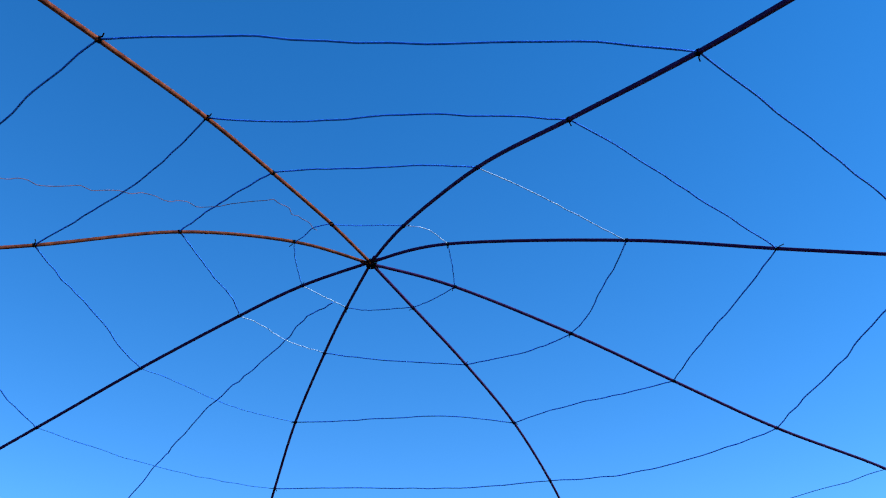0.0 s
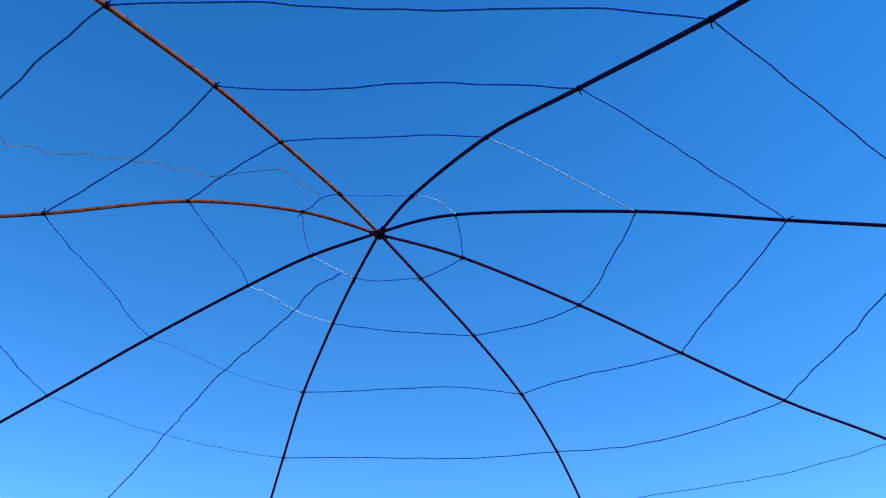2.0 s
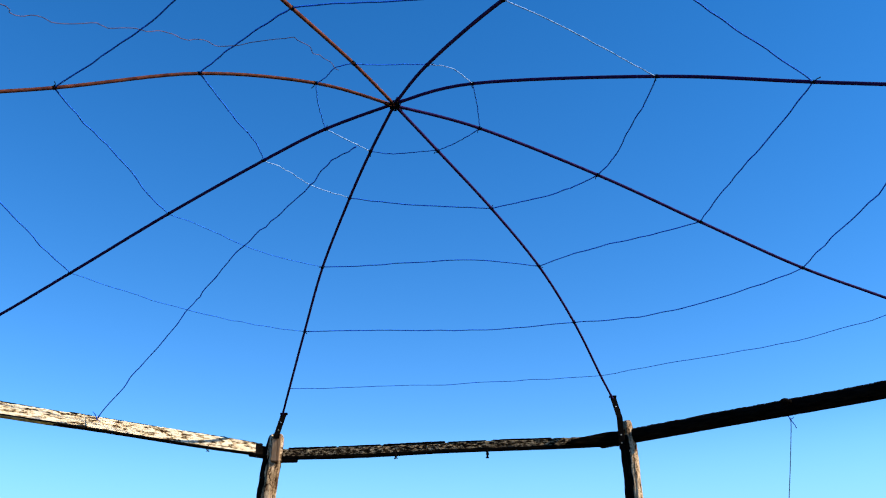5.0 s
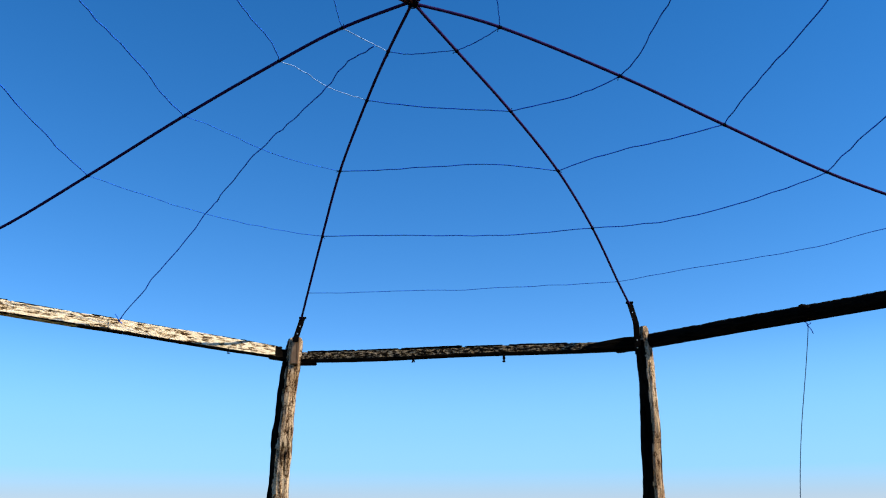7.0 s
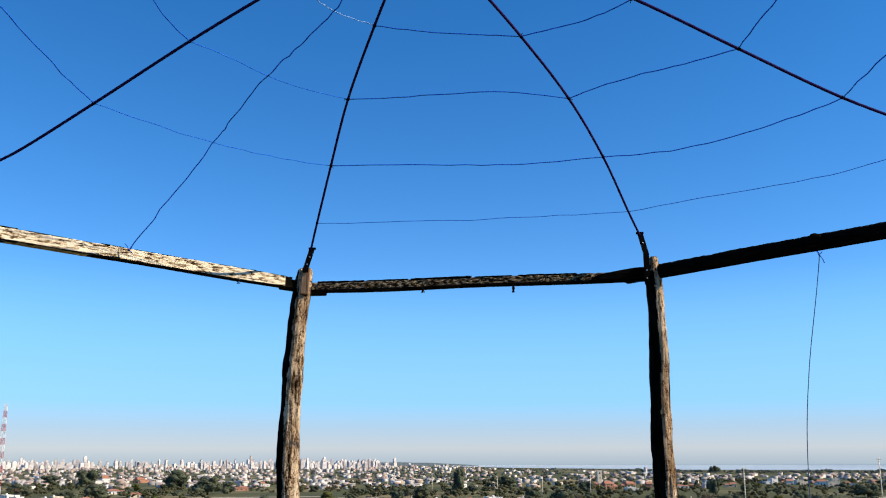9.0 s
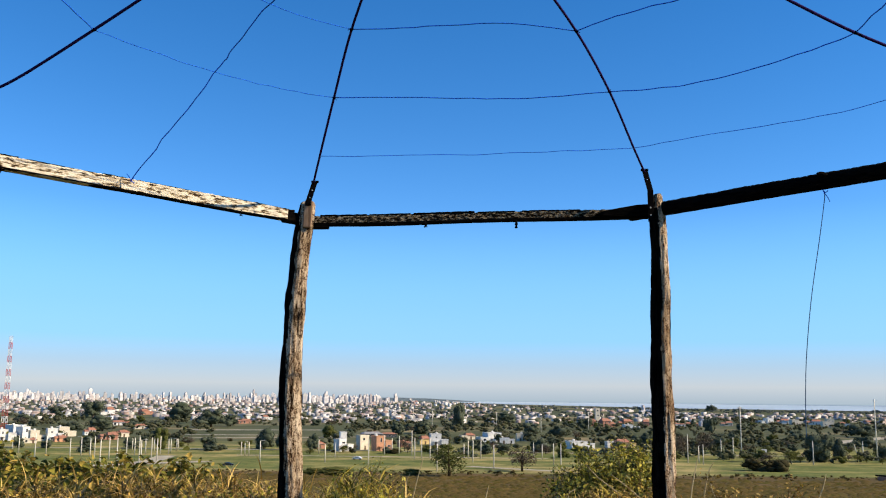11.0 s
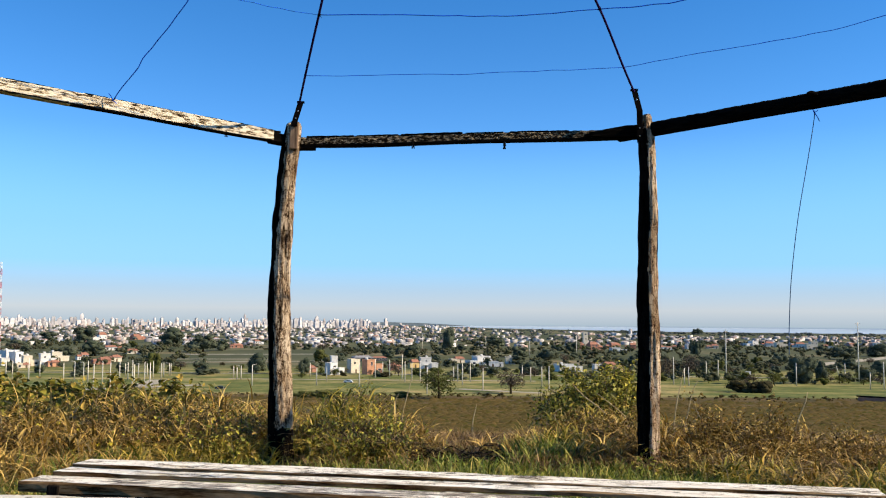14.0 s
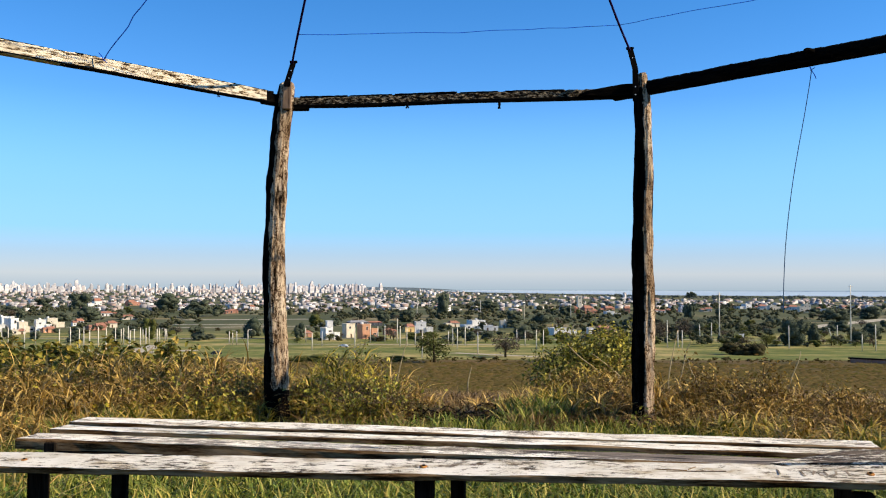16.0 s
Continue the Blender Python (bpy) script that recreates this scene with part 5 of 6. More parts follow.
def headland():
    """The low wooded ridge across the water."""
    # the blue of distant haze is mixed into the ridge's own colour
    n = Nodes("far_ridge", 0.95, spec=0.1)
    n.color(n.ramp(n.noise(0.02, 4), (0.35, (0.09, 0.115, 0.13)), (0.65, (0.12, 0.15, 0.165))))
    verts, faces = [], []
    for i in range(41):
        s = i / 40
        x = -560 + 640 * s
        h = 17 * math.sin(math.pi * (0.25 + 0.75 * s)) ** 0.8 * (1 + 0.12 * noise.noise((s * 9, 0, 0)))
        verts += [(x, 4500, -16), (x, 4560, -16 + max(h, 0.5)), (x, 4760, -16)]
    for i in range(40):
        a = i * 3
        faces += [(a, a + 3, a + 4, a + 1), (a + 1, a + 4, a + 5, a + 2)]
    ob = put("far_ridge", mesh_from("far_ridge", verts, faces, n.mat, True))
    tagged(ob, "low ridge on the far shore, painted haze-blue", "hill", kind="structure")


headland()

M_CONCRETE = wall_material("pale_concrete", (0.72, 0.66, 0.55))
POST_FIRST = {}


def make_lamp_post(arm):
    words = "slim pale concrete street lamp post" if arm else "plain pale concrete pole"
    thing = empty("street_lamp" if arm else "utility_pole", Matrix(), words + " on the field", "street lamp" if arm else "pole", "poles on the field")
    v, f = tube_data([(0, 0, -0.1), (0, 0, 0.5), (0, 0, 1.0)], [0.021, 0.017, 0.012], 8)
    put("pole", mesh_from("pole", v, f, M_CONCRETE, True), thing)
    if arm:
        v, f = tube_data([(0, 0, 0.97), (0.05, 0, 1.01), (0.13, 0, 1.02)], [0.008, 0.007, 0.006], 6)
        put("arm", mesh_from("arm", v, f, M_CONCRETE, True), thing)
        part("lamp_head", boxed((0.06, 0.022, 0.014), pose(0.155, 0, 1.018), 0.003), M_FRAME, thing)
    else:
        part("cap", boxed((0.03, 0.03, 0.012), pose(0, 0, 1.004), 0.003), M_CONCRETE, thing)
    return thing


def lamp_post(x, y, h):
    key = int(x * 7 + y) % 3 == 0
    m = Matrix.Translation((x, y, land_z(x, y))) @ Matrix.Rotation(x, 4, 'Z') @ Matrix.Diagonal((13, 13, h * 1.18, 1))
    if key not in POST_FIRST:
        POST_FIRST[key] = make_lamp_post(key)
        POST_FIRST[key].matrix_basis = m
    else:
        copy_thing(POST_FIRST[key], Matrix()).matrix_basis = m


for x, y, h in ((-223, 459, 6.9), (-215, 449, 6.9), (-191, 414, 9.0), (-198, 441, 7.3), (-166, 392, 7.9), (-178, 433, 7.4), (-167, 416, 7.5), (-165, 416, 8.2), (-138, 353, 8.6), (-155, 407, 8.1), (-129, 346, 9.2), (-151, 417, 7.8), (-165, 464, 5.8), (-155, 439, 6.9), (-130, 373, 9.2), (-132, 381, 7.9), (-155, 454, 6.1), (-140, 418, 7.8), (-154, 464, 5.8), (-130, 395, 8.2), (-148, 455, 7.0), (-144, 455, 6.1), (-146, 465, 6.0), (-148, 481, 5.3), (-149, 487, 5.0), (-109, 458, 5.2), (-105, 448, 5.1), (-103, 448, 5.6), (-87, 399, 7.6), (-73, 471, 6.1), (-60, 405, 6.4), (-60, 437, 5.9)):
    lamp_post(x, y, h)
for x, y, h in ((-39, 383, 9), (-40, 472, 8.1), (-37, 483, 6.5), (-33, 478, 7.6), (-26, 468, 10.3), (-23, 438, 8.1), (-20, 443, 7.6), (-16, 443, 8.2), (-10, 350, 8.6), (0, 454, 5.6), (2, 444, 7.1), (4, 418, 8.2), (8, 445, 7.7), (12, 378, 7.7), (33, 446, 6.6), (37, 446, 6), (39, 410, 7.6), (39, 379, 8.4), (103, 435, 10.7), (107, 423, 7.3), (108, 435, 6.4), (128, 471, 8.1), (134, 471, 8.7), (158, 429, 9), (195, 464, 8), (189, 409, 10.1), (183, 409, 6.3)):
    lamp_post(x, y, h)


def tall_pole(x, y, h):
    thing = empty("power_pole", Matrix.Translation((x, y, land_z(x, y))), "tall grey concrete power pole", "pole", "power poles")
    v, f = tube_data([(0, 0, -0.3), (0, 0, h * 0.5), (0, 0, h)], [0.32, 0.26, 0.2], 10)
    put("shaft", mesh_from("shaft", v, f, M_CONCRETE, True), thing)
    part("crossarm", boxed((2.4, 0.2, 0.2), pose(0, 0, h - 0.9)), M_CONCRETE, thing)
    for u in (-1, 0, 1):
        b = bmesh.new()
        bmesh.ops.create_cone(b, cap_ends=True, segments=8, radius1=0.1, radius2=0.06, depth=0.4, matrix=pose(u, 0, h - 0.6))
        part("insulator", b, M_FRAME, thing)


for x, y, h in ((-85, 1053, 18), (-56, 1036, 16.5), (-32, 941, 18.4), (34, 984, 15), (68, 832, 14.3), (103, 780, 19.1), (141, 481, 26), (204, 469, 30)):
    tall_pole(x, y, h)


def leaning_pole():
    x, y = 190, 459
    thing = empty("leaning_pole", Matrix.Translation((x, y, land_z(x, y))), "concrete pole leaning over on the field", "pole")
    v, f = tube_data([(1.2, 0, -0.2), (-1.4, 0, 8.5)], [0.18, 0.13], 8)
    put("shaft", mesh_from("shaft", v, f, M_CONCRETE, True), thing)


leaning_pole()


def radio_mast():
    x, y = -370, 747
    thing = empty("radio_mast", Matrix.Translation((x, y, land_z(x, y))), "red and white lattice radio mast", "mast")
    red = Nodes("mast_red", 0.6).color((0.45, 0.06, 0.04)).mat
    white = Nodes("mast_white", 0.6).color((0.75, 0.74, 0.72)).mat
    for i in range(14):
        z0, z1, w = i * 5.4, (i + 1) * 5.4, 1.7 - 0.06 * i
        bars = []
        c = [(-w, -w), (w, -w), (w, w), (-w, w)]
        for (ax, ay), (bx, by) in zip(c, c[1:] + c[:1]):
            bars.append(tube_data([(ax, ay, z0), (ax, ay, z1)], 0.16, 5))
            bars.append(tube_data([(ax, ay, z0), (bx, by, (z0 + z1) / 2)], 0.10, 4))
            bars.append(tube_data([(bx, by, (z0 + z1) / 2), (ax, ay, z1)], 0.10, 4))
            bars.append(tube_data([(ax, ay, z1), (bx, by, z1)], 0.10, 4))
        v, f = join_data(bars)
        put("lattice_section", mesh_from("lattice_section", v, f, white if i % 2 else red), thing, "white lattice" if i % 2 else "red lattice")


radio_mast()


def car(x, y, turn, paint, label):
    thing = empty("car", Matrix.Translation((x, y, land_z(x, y))) @ Matrix.Rotation(radians(turn), 4, 'Z'), label, "car", "parked cars")
    outline = [(-2.2, 0.35), (-2.25, 0.8), (-1.7, 0.98), (-1.0, 1.42), (0.5, 1.45), (1.2, 0.98), (2.1, 0.85), (2.2, 0.4)]
    bm = bmesh.new()
    left = [bm.verts.new((px, -0.85, pz)) for px, pz in outline]
    right = [bm.verts.new((px, 0.85, pz)) for px, pz in outline]
    n = len(outline)
    for i in range(n):
        bm.faces.new((left[i], left[(i + 1) % n], right[(i + 1) % n], right[i]))
    bm.faces.new(left[::-1])
    bm.faces.new(right)
    bmesh.ops.bevel(bm, geom=list(bm.edges), offset=0.06, segments=1, affect='EDGES')
    part("body", bm, paint, thing)
    for sy in (-0.87, 0.87):
        part("window", boxed((1.7, 0.02, 0.34), pose(-0.2, sy, 1.18), 0.004, 0.9), M_PANE, thing)
        for px in (-1.4, 1.4):
            b = bmesh.new()
            bmesh.ops.create_cone(b, cap_ends=True, segments=16, radius1=0.33, radius2=0.33, depth=0.22, matrix=pose(px, sy * 0.93, 0.33, 90))
            wheel = part("wheel", b, M_CHAR_SHADE, thing)
            b = bmesh.new()
            bmesh.ops.create_cone(b, cap_ends=True, segments=12, radius1=0.19, radius2=0.17, depth=0.03, matrix=pose(px, sy * 1.075, 0.33, 90))
            part("rim", b, M_BOLT, wheel)


car(-93, 368.6, 8, Nodes("dark_blue_paint", 0.25, 0.3, 0.5).color((0.02, 0.025, 0.035)).mat, "dark blue saloon car parked on the field")
car(-48.8, 428.5, 172, Nodes("white_paint", 0.25, 0.0, 0.5).color((0.8, 0.8, 0.8)).mat, "white hatchback car on the field road")


def field_sign():
    x, y = 152, 480
    thing = empty("signboard", Matrix.Translation((x, y, land_z(x, y))), "blank white signboard on two posts", "sign")
    part("board", boxed((2.8, 0.08, 2.6), pose(0, 0, 3.2)), WALLS["white"], thing)
    for u in (-1.1, 1.1):
        part("leg", boxed((0.12, 0.12, 2.0), pose(u, 0.06, 0.9)), M_CONCRETE, thing)


field_sign()


def low_wall():
    """A broken low wall with a dark coping at the heath's edge."""
    x, y = 152.0, 326.0
    thing = empty("low_wall", Matrix.Translation((x, y, land_z(x, y) - 0.2)), "low broken brown wall with a dark coping", "wall")
    part("coping", boxed((20.0, 1.0, 0.5), pose(0, 0, 1.75, 0, 1.2, -24), 0.08), M_LEG, thing, "dark flat coping")
    for i, u in enumerate((-8.6, -6.9, -5.1, -3.2, -1.4, 0.6, 2.4, 4.3, 6.4, 8.5)):
        part("pier", boxed((1.5 + 0.35 * (i % 3), 0.7, 1.7), pose(u * 0.913, -u * 0.407, 0.75, 0, 0, -24), 0.05), WALLS["brick"], thing)


low_wall()


def field_roads():
    n = Nodes("pale_track", 0.95, spec=0.1)
    n.color(n.ramp(n.noise(0.3, 5), (0.35, (0.28, 0.25, 0.19)), (0.65, (0.42, 0.38, 0.30))))

    def strip(a, b, wide, steps=24, bend=0.0):
        a, b = np.array(a, float), np.array(b, float)
        way = (b - a) / np.linalg.norm(b - a)
        nor = np.array((-way[1], way[0]))
        verts, faces = [], []
        for i in range(steps + 1):
            s = i / steps
            p = a + (b - a) * s + nor * bend * math.sin(math.pi * s)
            for k in (-1, 1):
                q = p + nor * k * wide / 2 * (1 + 0.15 * noise.noise((s * 11, k, 0)))
                verts.append((q[0], q[1], land_z(q[0], q[1]) + 0.12))
        for i in range(steps):
            faces.append((2 * i, 2 * i + 1, 2 * i + 3, 2 * i + 2))
        ob = put("road", mesh_from("road", verts, faces, n.mat))
        tagged(ob, "pale dirt track across the green field", "road", kind="structure")

    strip((-150, 352), (-110, 400), 9)
    strip((-130, 372), (-140, 440), 9)
    strip((-260, 500), (230, 500), 5, 40, 6)
    strip((-110, 452), (40, 452), 4)
    strip((2, 385), (34, 360), 6)
    strip((-200, 640), (-60, 700), 8)
    strip((246, 658), (420, 882), 17)
    strip((-235, 800), (-125, 830), 16)
    strip((-210, 700), (-130, 715), 9)


field_roads()


def glowing_haze_shell():
    """Glowing see-through shell all round, beyond everything else, painted with haze over the horizon."""
    mat = bpy.data.materials.new("painted_haze_glow")
    mat.use_nodes = True
    nt = mat.node_tree
    nt.nodes.clear()
    co = nt.nodes.new("ShaderNodeTexCoord")
    sep = nt.nodes.new("ShaderNodeSeparateXYZ")
    nt.links.new(co.outputs["Object"], sep.inputs[0])
    span = nt.nodes.new("ShaderNodeMapRange")
    span.inputs["From Min"].default_value, span.inputs["From Max"].default_value = -20.0, 980.0
    nt.links.new(sep.outputs["Z"], span.inputs["Value"])

    def ramp(*stops):
        r = nt.nodes.new("ShaderNodeValToRGB")
        for _ in stops[2:]:
            r.color_ramp.elements.new(0.5)
        for el, (at, col) in zip(r.color_ramp.elements, stops):
            el.position, el.color = at, (*col, 1)
        nt.links.new(span.outputs["Result"], r.inputs["Fac"])
        return r

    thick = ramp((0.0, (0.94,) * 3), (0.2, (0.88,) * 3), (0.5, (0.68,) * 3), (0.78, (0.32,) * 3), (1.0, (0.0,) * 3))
    # haze and low-sky tints, given off as glow
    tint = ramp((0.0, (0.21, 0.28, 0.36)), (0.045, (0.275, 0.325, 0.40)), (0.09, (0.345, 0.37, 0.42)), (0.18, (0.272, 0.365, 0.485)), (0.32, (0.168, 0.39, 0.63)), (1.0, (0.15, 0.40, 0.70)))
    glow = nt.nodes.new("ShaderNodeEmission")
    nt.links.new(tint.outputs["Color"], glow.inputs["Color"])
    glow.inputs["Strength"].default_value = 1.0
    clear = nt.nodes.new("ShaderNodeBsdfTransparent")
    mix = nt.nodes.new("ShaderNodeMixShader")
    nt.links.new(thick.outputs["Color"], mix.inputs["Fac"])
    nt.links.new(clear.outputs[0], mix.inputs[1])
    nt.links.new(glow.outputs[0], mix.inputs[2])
    out = nt.nodes.new("ShaderNodeOutputMaterial")
    nt.links.new(mix.outputs[0], out.inputs["Surface"])
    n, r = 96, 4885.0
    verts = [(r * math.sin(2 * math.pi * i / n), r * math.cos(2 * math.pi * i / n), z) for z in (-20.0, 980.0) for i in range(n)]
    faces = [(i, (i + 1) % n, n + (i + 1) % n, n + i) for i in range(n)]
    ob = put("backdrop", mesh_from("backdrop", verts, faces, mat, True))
    tagged(ob, "glowing backdrop painted with grey haze over the horizon", "haze", kind="structure")


glowing_haze_shell()


# ---------------------------------------------------------------- heath, weeds and grass
M_GRASS = leaf_material("green_grass", (0.045, 0.065, 0.008), (0.13, 0.165, 0.020), (0.29, 0.30, 0.044), (0.54, 0.41, 0.11), share=0.25)
M_LUSH = leaf_material("lush_grass", (0.040, 0.072, 0.009), (0.105, 0.16, 0.018), (0.27, 0.32, 0.046), (0.46, 0.40, 0.095), share=0.22)
M_CLOVER = leaf_material("clover_leaves", (0.025, 0.050, 0.009), (0.07, 0.115, 0.017), (0.17, 0.23, 0.034), share=0.2)
M_STRAW = leaf_material("dry_straw", (0.20, 0.105, 0.022), (0.50, 0.33, 0.075), (0.74, 0.56, 0.18), (0.30, 0.165, 0.038), share=0.15)
M_STRAW_BROWN = leaf_material("brown_straw", (0.085, 0.052, 0.017), (0.19, 0.115, 0.038), (0.34, 0.225, 0.08), (0.14, 0.085, 0.026), share=0.15)
M_SLOPE = leaf_material("slope_grass", (0.085, 0.066, 0.016), (0.102, 0.080, 0.020), (0.125, 0.096, 0.026), (0.088, 0.082, 0.015), rough=0.9, upright=True)
M_WEED = leaf_material("tall_weed_blades", (0.050, 0.040, 0.008), (0.17, 0.105, 0.020), (0.40, 0.245, 0.048), (0.74, 0.52, 0.15), (0.28, 0.15, 0.032), share=0.18)
M_WEED_GREEN = leaf_material("green_weed_blades", (0.045, 0.055, 0.008), (0.15, 0.15, 0.018), (0.45, 0.35, 0.05), (0.68, 0.46, 0.10), share=0.2)
M_HEATH = leaf_material("heath_twigs", (0.060, 0.050, 0.014), (0.092, 0.068, 0.020), (0.122, 0.083, 0.029), (0.072, 0.066, 0.014), share=0.1, rough=0.95, spec=0.05)
M_LEAF_DARK = leaf_material("bramble_leaves", (0.038, 0.042, 0.008), (0.10, 0.105, 0.016), (0.25, 0.215, 0.032), (0.50, 0.33, 0.075), share=0.25, rough=0.7, spec=0.12)
M_LEAF_YELLOW = leaf_material("yellowing_leaves", (0.06, 0.075, 0.010), (0.20, 0.21, 0.026), (0.52, 0.46, 0.062), (0.30, 0.17, 0.036), share=0.3, rough=0.45)
M_LEAF_SHRUB = leaf_material("shrub_leaves", (0.050, 0.053, 0.009), (0.14, 0.14, 0.019), (0.36, 0.33, 0.045), (0.62, 0.51, 0.08), share=0.32, rough=0.45)
M_LEAF_BROWN = leaf_material("withered_leaves", (0.09, 0.055, 0.013), (0.24, 0.15, 0.033), (0.46, 0.31, 0.075), (0.15, 0.115, 0.018), (0.22, 0.12, 0.026), share=0.2)
M_FLOWER = leaf_material("yellow_petals", (0.620, 0.500, 0.030), (0.750, 0.620, 0.060), share=0.3)
M_TWIG = bark_material("twigs", (0.06, 0.038, 0.02), (0.17, 0.115, 0.065), (0.32, 0.23, 0.14))
M_TWIG_DARK = bark_material("dead_twigs", (0.012, 0.009, 0.007), (0.035, 0.026, 0.02), (0.07, 0.052, 0.04))
M_STALK = Nodes("pale_stalk", 0.8).color((0.42, 0.33, 0.18)).mat


def land_zs(x, y):
    return np.array([land_z(float(a), float(b)) for a, b in zip(x, y)])


def blades(rng, base, tall, wide, bend, steps=4):
    """Grass blades: flat tapering strips that arch over."""
    n = len(base)
    a = rng.uniform(0, 2 * np.pi, n)
    way = np.stack([np.cos(a), np.sin(a), np.zeros(n)], 1)
    side = np.stack([-np.sin(a), np.cos(a), np.zeros(n)], 1)
    b2 = rng.uniform(0, 2 * np.pi, n)
    side = unit(side + 0.7 * np.stack([np.cos(b2), np.sin(b2), np.zeros(n)], 1))
    k = (bend * rng.uniform(0.2, 1.5, n))[:, None]
    tall = np.broadcast_to(tall, (n,))[:, None]
    rows = []
    for i in range(steps):
        s = i / (steps - 1)
        p = base + np.array((0, 0, 1)) * tall * (s - 0.35 * k * s * s) + way * tall * k * s ** 2 * 0.9 + way * tall * 0.15 * s
        w = wide * (1 - s) ** 0.7 * 0.5 + 0.0004
        rows += [p - side * w, p + side * w]
    v = np.stack(rows, 1).reshape(-1, 3)
    m = 2 * steps
    q = np.array([(2 * i, 2 * i + 1, 2 * i + 3, 2 * i + 2) for i in range(steps - 1)])
    f = (q[None] + (np.arange(n) * m)[:, None, None]).reshape(-1, 4)
    return v, f


def folded_leaves(rng, at, facing, long_, wide, droop=0.2):
    """Leaves of two halves folded along the midrib."""
    n = len(at)
    f = unit(facing + rng.normal(0, 0.5, (n, 3)))
    a = np.cross(f, rng.normal(0, 1, (n, 3)))
    a[:, 2] -= droop
    a = unit(a)
    b = np.cross(f, a)
    size = rng.uniform(0.55, 1.3, (n, 1))
    L, W = long_ * size, wide * size / 2
    base, tip = at, at + a * L - f * L * 0.12
    pts = [base, tip, at + a * L * 0.3 + b * W + f * W * 0.45, at + a * L * 0.68 + b * W * 0.75 + f * W * 0.3, at + a * L * 0.3 - b * W + f * W * 0.45, at + a * L * 0.68 - b * W * 0.75 + f * W * 0.3]
    v = np.stack(pts, 1).reshape(-1, 3)
    q = np.array(((0, 2, 3, 1), (0, 1, 5, 4)))
    return v, (q[None] + (np.arange(n) * 6)[:, None, None]).reshape(-1, 4)


def fan_points(rng, n, turn0, turn1, d0, d1):
    """Places in a sector of the view, on the land."""
    t = np.radians(rng.uniform(turn0, turn1, n))
    d = np.sqrt(rng.uniform(d0 ** 2, d1 ** 2, n))
    x, y = d * np.tan(t), d + EYE_Y
    return np.stack([x, y, land_zs(x, y) - 0.01], 1)


def clumped(rng, pts, count, spread):
    c = pts[rng.integers(0, len(pts), count)]
    off = rng.normal(0, spread, (count, 2))
    x, y = c[:, 0] + off[:, 0], c[:, 1] + off[:, 1]
    return np.stack([x, y, land_zs(x, y) - 0.01], 1)


def stuff(name, v, f, mat, label, category):
    return tagged(put(name, fast_mesh(name, v, f, mat)), label, category, kind="stuff")


def near_grass():
    rng = np.random.default_rng(1)
    x, y = rng.uniform(-3.6, 3.6, 26000), rng.uniform(-0.6, 2.7, 26000)
    base = np.stack([x, y, land_zs(x, y) - 0.005], 1)
    v, f = blades(rng, base, rng.uniform(0.04, 0.13, len(base)), 0.010, 0.9, 3)
    stuff("grass", v, f, M_GRASS, "short uneven green grass with dry blades", "grass")
    # the wider lawn, thinner
    x, y = rng.uniform(-8, 8, 26000), rng.uniform(-8, 2.9, 26000)
    base = np.stack([x, y, land_zs(x, y) - 0.005], 1)
    v, f = blades(rng, base, rng.uniform(0.04, 0.14, len(base)), 0.016, 0.9, 3)
    stuff("lawn", v, f, M_GRASS, "rough short grass round the gazebo", "grass")
    # clover and small weeds
    x, y = rng.uniform(-3.4, 3.4, 8000), rng.uniform(-0.2, 1.9, 8000)
    at = np.stack([x, y, land_zs(x, y) + rng.uniform(0.01, 0.05, 8000)], 1)
    v, f = folded_leaves(rng, at, np.array((0, 0, 1.0)), 0.026, 0.020, 0.0)
    stuff("clover", v, f, M_CLOVER, "small round-leaved weeds in the grass", "weeds")
    # fresh blades under and behind the bench
    x, y = rng.uniform(-3.0, 3.0, 15000), rng.uniform(0.1, 2.2, 15000)
    base = np.stack([x, y, land_zs(x, y) - 0.005], 1)
    v, f = blades(rng, base, rng.uniform(0.05, 0.12, len(base)), 0.007, 1.0, 3)
    stuff("fresh_grass", v, f, M_LUSH, "fresh green grass blades under the bench", "grass")
    # fallen straw by the bench's end
    x, y = rng.uniform(-3.4, -1.7, 450), rng.uniform(0.2, 3.4, 450)
    base = np.stack([x, y, land_zs(x, y)], 1)
    v, f = blades(rng, base, rng.uniform(0.15, 0.38, len(base)), 0.008, 1.5)
    stuff("straw", v, f, M_STRAW, "bright yellow flattened straw", "straw")


near_grass()


def lush_tufts():
    rng = np.random.default_rng(2)
    vs, fs, k = [], [], 0
    # bearing from, to, distance from, to, tufts, blades, height
    for t0, t1, d0, d1, tufts, count, tall in ((-9, -4.2, 6.9, 7.4, 18, 700, 0.15), (-9, 12, 6.2, 7.2, 40, 500, 0.10), (2.2, 7.5, 6.6, 7.2, 20, 620, 0.17), (12.2, 13.5, 6.8, 7.1, 6, 200, 0.14),
                                               (-19, -9.5, 6.9, 7.5, 24, 700, 0.13), (12, 26, 5.9, 7.2, 20, 420, 0.10), (-26, -18, 5.6, 7.2, 24, 900, 0.18)):
        pts = fan_points(rng, tufts, t0, t1, d0, d1)
        base = clumped(rng, pts, count, 0.05)
        v, f = blades(rng, base, tall * rng.uniform(0.5, 1.35, count), 0.014, 0.8)
        vs.append(v)
        fs.append(f + k)
        k += len(v)
    stuff("tall_grass", np.concatenate(vs), np.concatenate(fs), M_LUSH, "fresh green grass tufts along the posts", "grass")


lush_tufts()


